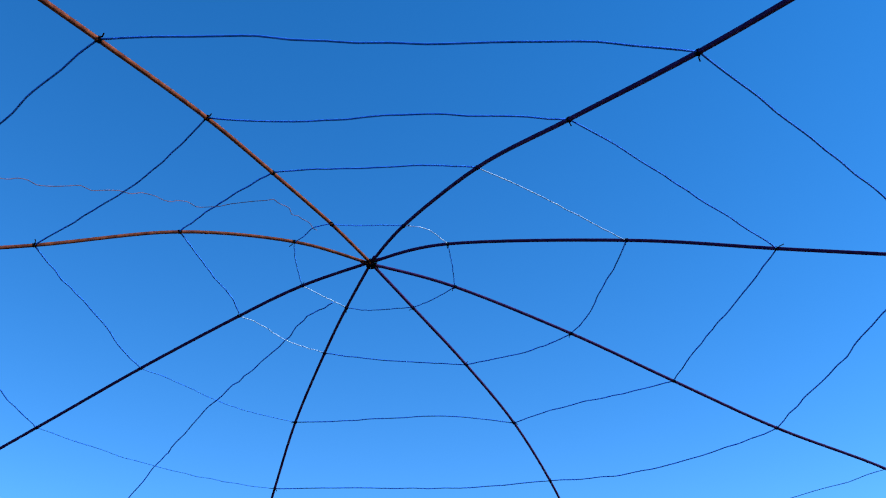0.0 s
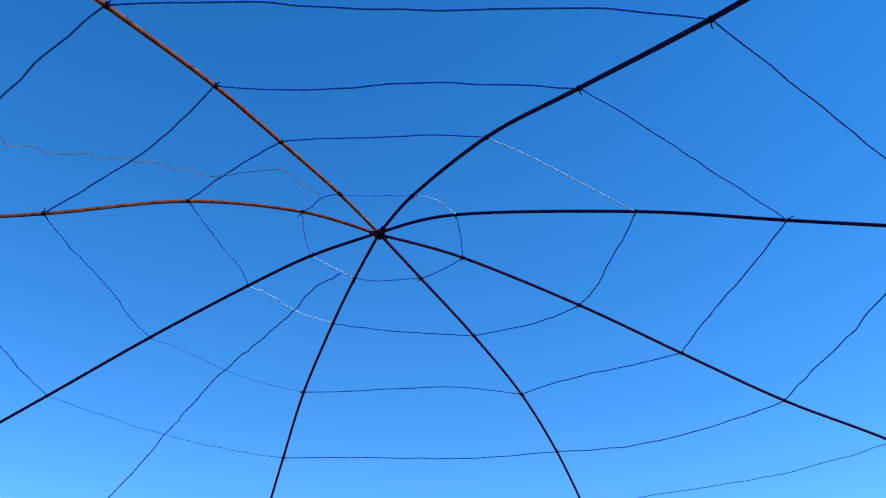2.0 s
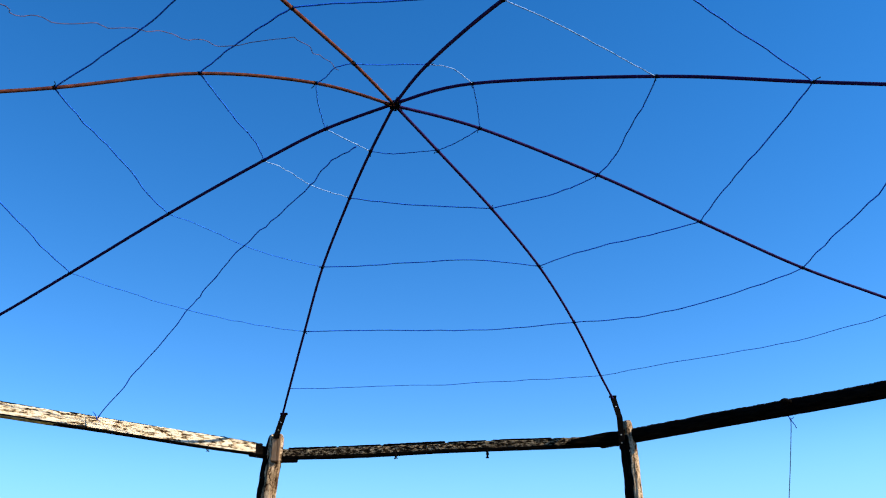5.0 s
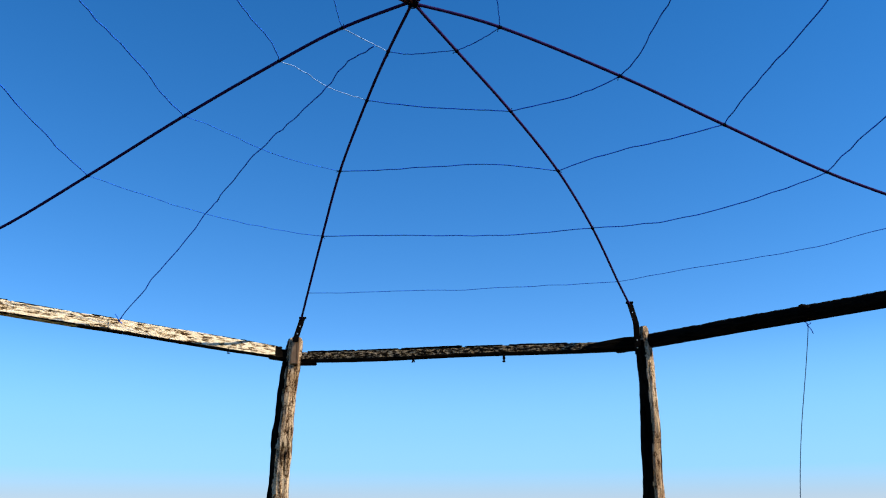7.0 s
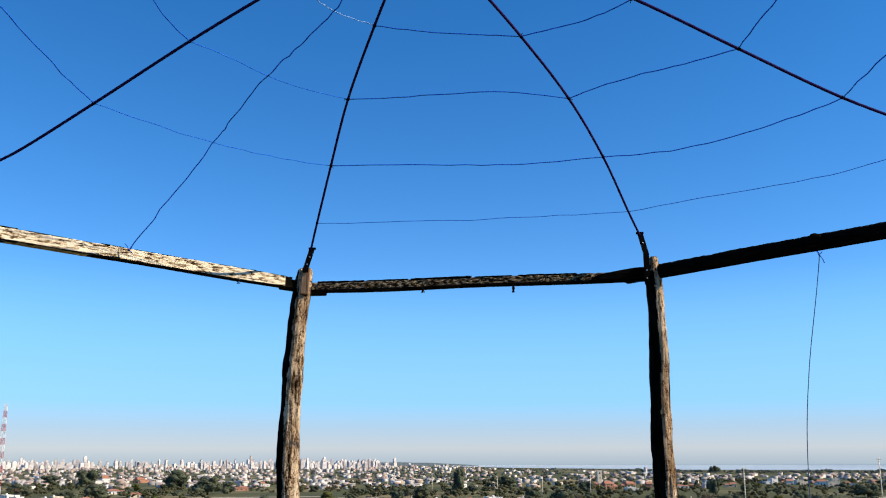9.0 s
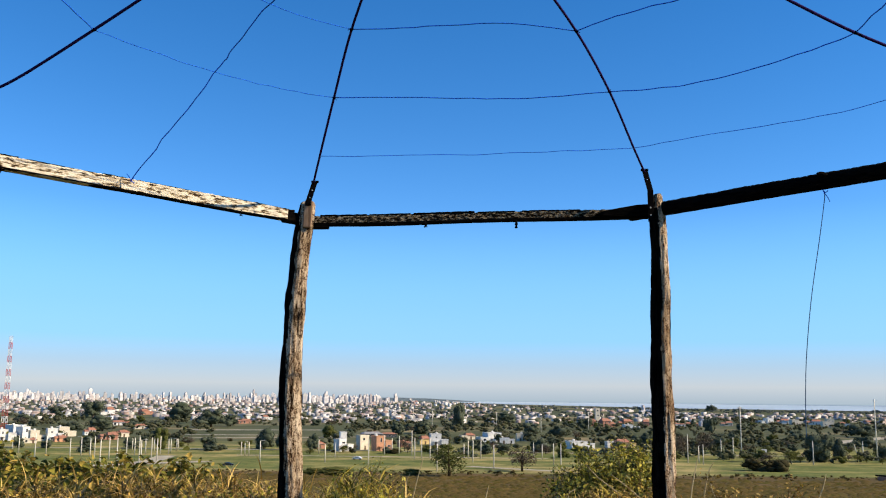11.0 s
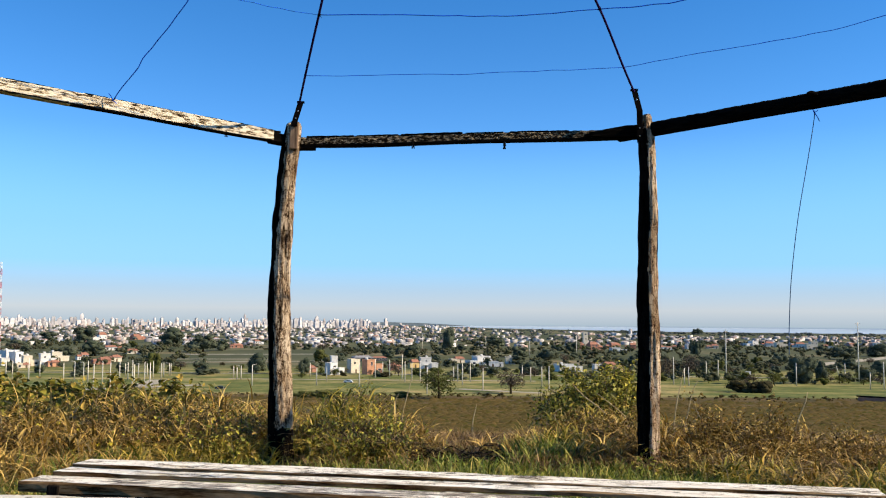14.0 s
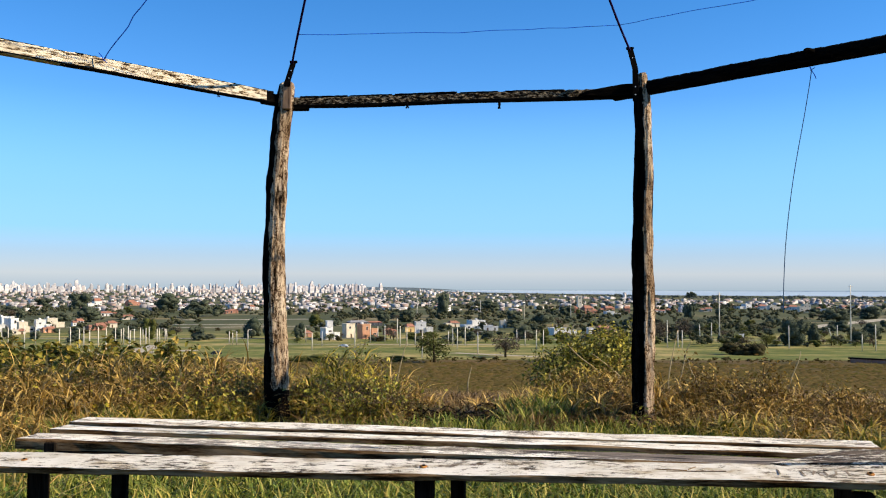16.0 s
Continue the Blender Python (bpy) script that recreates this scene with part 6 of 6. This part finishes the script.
def straw_grass():
    rng = np.random.default_rng(3)
    for mat, name, label, rows in (
            (M_STRAW, "dry_grass", "arching straw-yellow dry grass", ((-27, -9, 6.7, 9.0, 110, 4200, 0.36), (-27, -15, 7.2, 8.6, 60, 1200, 0.40), (-9.5, -2.5, 7.2, 8.6, 30, 1100, 0.18), (12.5, 27, 6.2, 7.6, 90, 1500, 0.16), (4, 12, 6.9, 8.6, 30, 1100, 0.18))),
            (M_STRAW_BROWN, "brown_grass", "withered brown grass on the slope", ((-16, 9, 8.4, 12, 150, 4500, 0.14), (-27, -12, 9, 12, 60, 2000, 0.24), (11, 27, 8.4, 12, 110, 3600, 0.16), (-9, 12, 6.4, 9.0, 160, 11000, 0.14), (12, 27, 6.1, 7.6, 70, 3000, 0.16)))):
        vs, fs, k = [], [], 0
        for t0, t1, d0, d1, tufts, count, tall in rows:
            pts = fan_points(rng, tufts, t0, t1, d0, d1)
            base = clumped(rng, pts, count, 0.09)
            v, f = blades(rng, base, tall * rng.uniform(0.35, 1.3, count), 0.0125, 1.25)
            vs.append(v)
            fs.append(f + k)
            k += len(v)
        stuff(name, np.concatenate(vs), np.concatenate(fs), mat, label, "grass")
    base = np.concatenate([fan_points(rng, 17000, -28, 28, 8.6, 18), fan_points(rng, 15000, -28, 28, 17, 36)])
    far = np.hypot(base[:, 0], base[:, 1] - EYE_Y)
    v, f = blades(rng, base, rng.uniform(0.07, 0.17, len(base)) * (0.7 + far * 0.02), 0.022, 1.1, 3)
    stuff("slope_grass", v, f, M_SLOPE, "dull olive-brown grass on the falling slope", "grass")


straw_grass()


def bush(turn, dist, wide, high, leaves, count, leaf, label, seed, bare_low=0.0, stems=46, twig=None, spread=0.35):
    """A shrub: many forking stems with leaves along their upper parts."""
    rng = np.random.default_rng(seed)
    o = np.array(spot(turn, dist))
    thing = empty("bush", Matrix.Translation(Vector(o)), label, "bush", "bushes on the slope")
    tubes, at, out = [], [], []
    for i in range(stems):
        a = rng.uniform(0, 2 * np.pi)
        r = wide / 2 * math.sqrt(rng.uniform(0, 1))
        foot = np.array((math.cos(a) * r * 0.45, math.sin(a) * r * 0.45, -0.03))
        tipz = high * (1 - 0.45 * (r / (wide / 2)) ** 2) * rng.uniform(0.72, 1.08)
        tip = np.array((math.cos(a) * r, math.sin(a) * r, tipz)) + rng.normal(0, 0.05, 3)
        mid = foot * 0.5 + tip * 0.5 + rng.normal(0, 0.05, 3)
        line = spline([foot, mid, tip], 5)
        tubes.append(tube_data(line, np.linspace(0.0048, 0.0015, len(line)), 4))
        for j in range(3):
            s = rng.integers(3, len(line) - 1)
            e = line[s] + np.array((rng.normal(0, 0.12), rng.normal(0, 0.12), rng.uniform(0.02, 0.16)))
            tubes.append(tube_data([line[s], (line[s] + e) / 2 + rng.normal(0, 0.015, 3), e], [0.0028, 0.002, 0.001], 4))
            m = max(1, count // (stems * 6))
            w = rng.uniform(0.2, 1.05, (m, 1))
            at.append(line[s] * (1 - w) + e * w + rng.normal(0, spread * 0.08, (m, 3)))
        m = max(1, count // (stems * 2))
        w = rng.uniform(bare_low, 1.0, m)
        idx = np.minimum((w * (len(line) - 1)).astype(int), len(line) - 1)
        at.append(np.array(line)[idx] + rng.normal(0, spread * 0.14, (m, 3)))
    at = np.concatenate(at)
    at = at[at[:, 2] > 0.02 + bare_low * high * 0.5]
    out = unit(at * (1, 1, 0.6) + np.array((0, 0, 0.25)))
    v, f = join_data(tubes)
    put("branching", mesh_from("branching", v, f, twig or M_TWIG), thing)["kind"] = "stuff"
    v, f = folded_leaves(rng, at, out, leaf, leaf * 0.62)
    put("foliage", fast_mesh("foliage", v, f, leaves), thing)


def weed_clump(turn, dist, wide, high, stems, blade_mat, label, seed, wideness=0.014, per=12):
    """Upright weeds with long arching blades all the way up their stems."""
    rng = np.random.default_rng(seed)
    thing = empty("weed_clump", Matrix.Translation(spot(turn, dist)), label, "weeds", "weeds along the edge")
    tubes, at, long_ = [], [], []
    for i in range(stems):
        a, r = rng.uniform(0, 2 * np.pi), wide / 2 * math.sqrt(rng.uniform(0, 1))
        foot = np.array((math.cos(a) * r, math.sin(a) * r * 0.8, -0.03))
        h = high * rng.uniform(0.45, 1.1) * (1 - 0.3 * (2 * r / wide) ** 2)
        tip = foot + np.array((rng.normal(0, 0.16) * h, rng.normal(0, 0.16) * h, h))
        line = spline([foot, (foot + tip) / 2 + rng.normal(0, 0.012, 3), tip], 4)
        tubes.append(tube_data(line, np.linspace(0.0055, 0.002, len(line)), 4))
        w = rng.uniform(0.0, 1.0, (per, 1))
        at.append(foot * (1 - w) + tip * w)
        long_.append(np.minimum(0.26, 0.08 + high * 0.42) * rng.uniform(0.5, 1.2, per))
    v, f = join_data(tubes)
    put("branching", mesh_from("branching", v, f, M_STALK), thing)["kind"] = "stuff"
    v, f = blades(rng, np.concatenate(at), np.concatenate(long_), wideness, 1.7)
    put("foliage", fast_mesh("foliage", v, f, blade_mat), thing)


HEDGE = "tangled dark green bramble bush with dry stems"
bush(-26.0, 9.0, 1.2, 0.54, M_LEAF_DARK, 3600, 0.066, HEDGE, 51)
bush(-22.6, 8.9, 1.0, 0.44, M_LEAF_DARK, 3000, 0.066, HEDGE, 52)
bush(-19.9, 8.8, 1.0, 0.44, M_LEAF_DARK, 3000, 0.066, HEDGE, 53)
bush(-17.0, 8.9, 0.75, 0.52, M_LEAF_DARK, 2400, 0.064, HEDGE, 54)
bush(-24.0, 8.0, 1.2, 0.30, M_LEAF_DARK, 2300, 0.06, HEDGE, 55)
bush(-21.0, 8.1, 1.0, 0.28, M_LEAF_DARK, 1700, 0.06, HEDGE, 57)
bush(-18.6, 8.0, 1.0, 0.28, M_LEAF_DARK, 1700, 0.058, HEDGE, 56)
bush(-15.6, 8.2, 0.8, 0.26, M_LEAF_DARK, 1200, 0.055, HEDGE, 65)
bush(-12.6, 9.2, 1.0, 0.24, M_LEAF_BROWN, 620, 0.04, "withered brown weeds on the slope", 58)
bush(-7.3, 7.9, 0.6, 0.34, M_LEAF_YELLOW, 1100, 0.028, "yellowing leafy weeds beside the post", 59)
bush(-6.3, 8.0, 0.5, 0.42, M_LEAF_SHRUB, 1300, 0.028, "yellowing leafy weeds beside the post", 67)
bush(-7.0, 6.95, 0.6, 0.24, M_LEAF_YELLOW, 1100, 0.028, "yellow-green broad-leaved weeds by the post", 70)
bush(-5.2, 6.9, 0.6, 0.24, M_LEAF_YELLOW, 1100, 0.028, "yellow-green broad-leaved weeds by the post", 71)
bush(-3.7, 6.9, 0.5, 0.15, M_LEAF_YELLOW, 640, 0.026, "yellow-green broad-leaved weeds by the post", 72)
bush(-5.0, 7.5, 0.55, 0.22, M_LEAF_SHRUB, 800, 0.028, "yellowing leafy weeds beside the post", 60)
bush(8.9, 10.2, 0.92, 1.0, M_LEAF_SHRUB, 6800, 0.046, "tall yellow-green leafy shrub, bare below", 61, 0.1, 90)
bush(7.0, 10.0, 0.95, 0.70, M_LEAF_SHRUB, 3600, 0.042, "twiggy dark green shrub", 62, 0.05, 70, M_TWIG_DARK)
bush(8.4, 9.6, 0.9, 0.5, M_LEAF_DARK, 2600, 0.042, "twiggy dark green shrub", 73, 0.0, 50, M_TWIG_DARK)
bush(10.4, 10.3, 0.45, 0.92, M_LEAF_SHRUB, 1500, 0.046, "tall yellow-green leafy shrub behind the post", 63, 0.2, 40)
# upright dry plants that stand clear of the rest
for n_, (t_, d_, w_, h_, c_) in enumerate(((15.3, 7.0, 0.26, 0.42, 620), (14.5, 7.2, 0.18, 0.24, 200), (18.6, 7.1, 0.26, 0.40, 560), (17.9, 7.3, 0.16, 0.22, 160), (22.2, 7.1, 0.20, 0.28, 300), (20.6, 7.2, 0.16, 0.16, 160),
                                              (24.8, 7.0, 0.2, 0.18, 200), (16.4, 7.2, 0.18, 0.18, 180), (13.2, 7.1, 0.18, 0.24, 200))):
    bush(t_, d_, w_, h_, M_LEAF_BROWN, c_ * 2, 0.027, "upright dry weed with small golden-brown leaves", 400 + n_, 0.05, 12)
SPECKLED = "golden-brown bushy weeds with small withered leaves"
for n_, (t_, d_, w_, h_, c_) in enumerate(((13.7, 7.1, 0.5, 0.22, 700), (14.8, 7.2, 0.6, 0.22, 850), (16.0, 7.5, 0.6, 0.22, 850), (17.1, 7.0, 0.6, 0.18, 850), (18.2, 7.4, 0.6, 0.20, 850), (19.4, 6.9, 0.6, 0.14, 800), (20.6, 7.3, 0.6, 0.15, 700),
                                              (21.8, 6.8, 0.6, 0.11, 600), (23.2, 7.2, 0.6, 0.12, 600), (24.8, 6.8, 0.6, 0.10, 500), (26.4, 7.2, 0.6, 0.12, 500), (8.0, 7.6, 0.6, 0.30, 900), (9.4, 7.2, 0.6, 0.26, 900), (10.4, 7.3, 0.5, 0.22, 700), (6.6, 7.8, 0.5, 0.18, 500),
                                              (15.0, 6.5, 0.6, 0.11, 600), (17.6, 6.4, 0.6, 0.10, 600), (20.2, 6.4, 0.6, 0.10, 500), (-13.0, 7.0, 0.6, 0.22, 800), (-15.8, 7.4, 0.6, 0.30, 950), (-17.8, 7.2, 0.6, 0.28, 900), (-19.6, 7.3, 0.7, 0.30, 1000), (-21.4, 7.2, 0.6, 0.26, 900),
                                              (-23.2, 7.3, 0.7, 0.30, 1000), (-25.4, 7.2, 0.7, 0.30, 1000), (-11.2, 7.3, 0.5, 0.20, 700))):
    bush(t_, d_, w_, h_, M_LEAF_BROWN, c_ // 2 if t_ > 12 else c_, 0.030 if t_ > 0 else 0.032, SPECKLED, 300 + n_, 0.0, 10 if t_ > 12 else 14)
for n_, (t_, d_, w_, h_, c_) in enumerate(((-13.0, 7.3, 0.6, 0.2, 520), (-13.6, 7.0, 0.6, 0.22, 560), (-8.6, 7.2, 0.4, 0.22, 420), (-15.0, 6.9, 0.6, 0.2, 520), (-17.4, 7.0, 0.6, 0.2, 520))):
    bush(t_, d_, w_, h_, M_LEAF_YELLOW, c_ * 3 // 2, 0.028, "yellow-green broad-leaved weeds by the post", 340 + n_, 0.0, 26)
bush(11.0, 6.3, 0.14, 0.10, M_LEAF_YELLOW, 90, 0.03, "small green weed at the post's foot", 350, 0.0, 5)
WEEDY = "golden-brown upright weeds with curling dry blades"
GREENISH = "yellow-green upright weeds with arching blades"
# bearing, distance, width, height, stems, green or not
for n_, (t_, d_, w_, h_, c_, g_) in enumerate((
        (13.6, 7.3, 0.5, 0.24, 15, 0), (14.6, 7.5, 0.6, 0.24, 30, 0), (15.8, 6.8, 0.6, 0.17, 14, 0), (16.9, 7.7, 0.6, 0.25, 15, 0), (18.0, 7.0, 0.6, 0.19, 15, 0), (19.2, 7.7, 0.6, 0.22, 15, 0),
        (20.4, 6.9, 0.6, 0.17, 15, 0), (21.6, 7.6, 0.6, 0.22, 15, 0), (22.8, 6.8, 0.6, 0.15, 15, 0), (24.0, 7.6, 0.6, 0.19, 15, 0), (25.4, 6.9, 0.6, 0.15, 15, 0), (26.6, 7.6, 0.6, 0.17, 15, 0),
        (13.0, 6.9, 0.5, 0.24, 34, 0), (14.2, 7.0, 0.5, 0.22, 36, 0), (15.3, 7.2, 0.6, 0.26, 40, 0), (16.4, 7.0, 0.6, 0.22, 36, 0), (17.5, 7.2, 0.6, 0.20, 36, 0), (18.7, 7.1, 0.6, 0.24, 40, 0), (19.9, 7.0, 0.6, 0.16, 36, 0),
        (21.2, 7.2, 0.6, 0.17, 36, 0), (22.6, 7.0, 0.6, 0.14, 36, 0), (24.0, 7.1, 0.6, 0.15, 36, 0), (25.4, 7.2, 0.6, 0.14, 36, 0), (26.8, 7.0, 0.6, 0.14, 36, 0),
        (15.0, 6.5, 0.6, 0.15, 15, 0), (17.0, 6.2, 0.6, 0.16, 34, 1), (19.6, 6.2, 0.6, 0.17, 15, 0), (22.2, 6.1, 0.6, 0.16, 15, 0), (24.8, 6.1, 0.6, 0.17, 30, 1),
        (8.2, 8.4, 0.7, 0.32, 40, 1), (9.8, 7.6, 0.6, 0.26, 36, 0), (11.2, 7.2, 0.5, 0.28, 30, 0), (7.0, 7.2, 0.5, 0.20, 28, 1), (8.8, 6.9, 0.6, 0.18, 34, 0), (11.9, 7.2, 0.4, 0.16, 26, 1),
        (-9.0, 7.5, 0.4, 0.28, 26, 0), (-7.6, 7.3, 0.5, 0.34, 36, 1), (-6.4, 7.8, 0.6, 0.44, 42, 1), (-5.2, 7.3, 0.5, 0.30, 34, 1), (-4.0, 7.6, 0.5, 0.28, 30, 0), (-2.8, 7.2, 0.5, 0.16, 26, 0),
        (-7.4, 6.8, 0.5, 0.18, 30, 1), (-5.4, 6.8, 0.5, 0.17, 30, 1), (-3.6, 6.9, 0.5, 0.14, 26, 0), (2.6, 7.1, 0.5, 0.14, 22, 0), (4.8, 7.2, 0.5, 0.17, 24, 1),
        (-26.4, 7.2, 0.7, 0.36, 40, 0), (-24.6, 7.6, 0.7, 0.44, 40, 0), (-22.8, 7.0, 0.7, 0.32, 38, 0), (-21.0, 7.7, 0.7, 0.42, 40, 0), (-19.4, 7.1, 0.7, 0.32, 38, 0), (-17.8, 7.7, 0.7, 0.42, 40, 0),
        (-16.2, 7.2, 0.6, 0.34, 36, 0), (-14.6, 7.8, 0.6, 0.40, 38, 0), (-13.2, 7.3, 0.6, 0.30, 34, 0), (-11.8, 7.9, 0.6, 0.36, 34, 0), (-10.6, 7.3, 0.5, 0.26, 30, 1), (-18.0, 6.7, 0.7, 0.18, 34, 1),
        (-14.4, 6.8, 0.7, 0.18, 34, 1), (-13.4, 6.8, 0.6, 0.15, 30, 1), (-22.0, 6.5, 0.7, 0.18, 34, 0), (-25.4, 6.4, 0.7, 0.20, 34, 0))):
    weed_clump(t_, d_, w_, h_, c_, M_WEED_GREEN if g_ else M_WEED, GREENISH if g_ else WEEDY, 200 + n_)


def flowers():
    """Small yellow blossoms among the weeds."""
    rng = np.random.default_rng(5)
    pts = np.concatenate([fan_points(rng, 330, -21, -9.8, 7.0, 8.0), fan_points(rng, 110, -8.5, -3.5, 7.1, 7.9), fan_points(rng, 40, -26, -20, 6.2, 7.6)])
    pts[:, 2] += rng.uniform(0.06, 0.30, len(pts))
    vs, fs, k = [], [], 0
    for p in pts:
        face = unit(np.array((rng.normal(0.2, 0.4), -0.9, 0.9)))
        s = unit(np.cross(face, (0.1, 0.2, 1)))
        o = np.cross(face, s)
        r = rng.uniform(0.008, 0.016)
        for j in range(5):
            a = 2 * np.pi * j / 5
            u, w = s * math.cos(a) + o * math.sin(a), s * math.cos(a + 0.9) + o * math.sin(a + 0.9)
            u2 = s * math.cos(a - 0.9) + o * math.sin(a - 0.9)
            vs += [p, p + (u + w) * r * 0.55 + face * 0.003, p + u * r * 1.2 + face * 0.005, p + (u + u2) * r * 0.55 + face * 0.003]
            fs.append((k, k + 1, k + 2, k + 3))
            k += 4
    stuff("yellow_flowers", np.array(vs), np.array(fs), M_FLOWER, "small yellow wild blossoms among the weeds", "flowers")


flowers()


def stalk(turn, dist, tall, lean, seed):
    rng = np.random.default_rng(seed)
    o = np.array(spot(turn, dist))
    pts = [o + (0, 0, -0.02), o + (lean * 0.35, 0, tall * 0.45) + rng.normal(0, 0.012, 3), o + (lean * 0.75, 0, tall * 0.8) + rng.normal(0, 0.012, 3), o + np.array((lean, 0, tall))]
    line = spline(pts, 5)
    me = mesh_from("dry_stalk", *tube_data(line, np.linspace(0.007, 0.0022, len(line)), 5), M_STALK, True)
    tagged(put("dry_stalk", me), "single dry pale weed stalk standing above the grass", "stalk", "dry stalks")


for n_, (t_, d_, h_, l_) in enumerate(((-3.7, 8.2, 0.55, 0.12), (-4.1, 8.0, 0.40, 0.06), (-6.4, 8.4, 0.45, 0.28), (9.9, 7.9, 0.50, -0.42), (11.2, 8.0, 0.42, -0.40), (12.8, 8.3, 0.62, 0.10),
                                          (13.2, 8.2, 0.52, 0.16), (14.9, 8.2, 0.36, -0.12), (19.6, 8.4, 0.44, 0.12), (-14.9, 7.9, 0.46, 0.10),
                                          (-12.0, 8.2, 0.40, 0.16), (-18.2, 8.0, 0.42, 0.2), (-23.6, 7.7, 0.46, 0.24), (-10.4, 8.1, 0.40, -0.1), (5.6, 8.4, 0.3, 0.1), (0.9, 8.5, 0.34, 0.03))):
    stalk(t_, d_, h_, l_, n_)


def twig_pile():
    rng = np.random.default_rng(6)
    o = spot(-0.2, 6.8)
    items = []
    for i in range(90):
        a = np.array((rng.uniform(-0.42, 0.42), rng.uniform(-0.15, 0.15), rng.uniform(0, 0.05)))
        b = a + np.array((rng.normal(0, 0.13), rng.normal(0, 0.08), rng.uniform(0.0, 0.08)))
        items.append(tube_data(spline([a, (a + b) / 2 + rng.normal(0, 0.02, 3), b], 4), 0.004, 4))
    v, f = join_data(items)
    ob = put("twig_heap", mesh_from("twig_heap", v, f, M_TWIG_DARK), at=Matrix.Translation(o))
    tagged(ob, "heap of dark dead twigs on the grass", "twigs", kind="stuff")


twig_pile()


def heath():
    """Low brown scrub covering the slope down to the fields."""
    rng = np.random.default_rng(7)
    n = 30000
    t = np.radians(rng.uniform(-29, 29, n))
    d = np.sqrt(rng.uniform(30 ** 2, 340 ** 2, n) * rng.uniform(0.05, 1.0, n) + 600)
    d = np.minimum(d, 338 + rng.uniform(-9, 4, n))
    x, y = d * np.tan(t), d + EYE_Y
    base = np.stack([x, y, land_zs(x, y) - 0.03], 1)
    wide = (0.25 + 0.0042 * d) * rng.uniform(0.5, 1.4, n)
    ring = []
    for j in range(5):
        a = 2 * np.pi * j / 5 + rng.uniform(-0.4, 0.4, n)
        r = wide * rng.uniform(0.6, 1.2, n)
        ring.append(base + np.stack([np.cos(a) * r, np.sin(a) * r, np.zeros(n)], 1))
    tip = base + np.stack([rng.normal(0, 0.2, n) * wide, rng.normal(0, 0.2, n) * wide, wide * rng.uniform(0.15, 0.42, n)], 1)
    v = np.stack(ring + [tip], 1).reshape(-1, 3)
    f = (np.array([(j, (j + 1) % 5, 5) for j in range(5)])[None] + (np.arange(n) * 6)[:, None, None]).reshape(-1, 3)
    stuff("heath", v, f, M_HEATH, "low brown winter heath covering the slope", "heath")


heath()
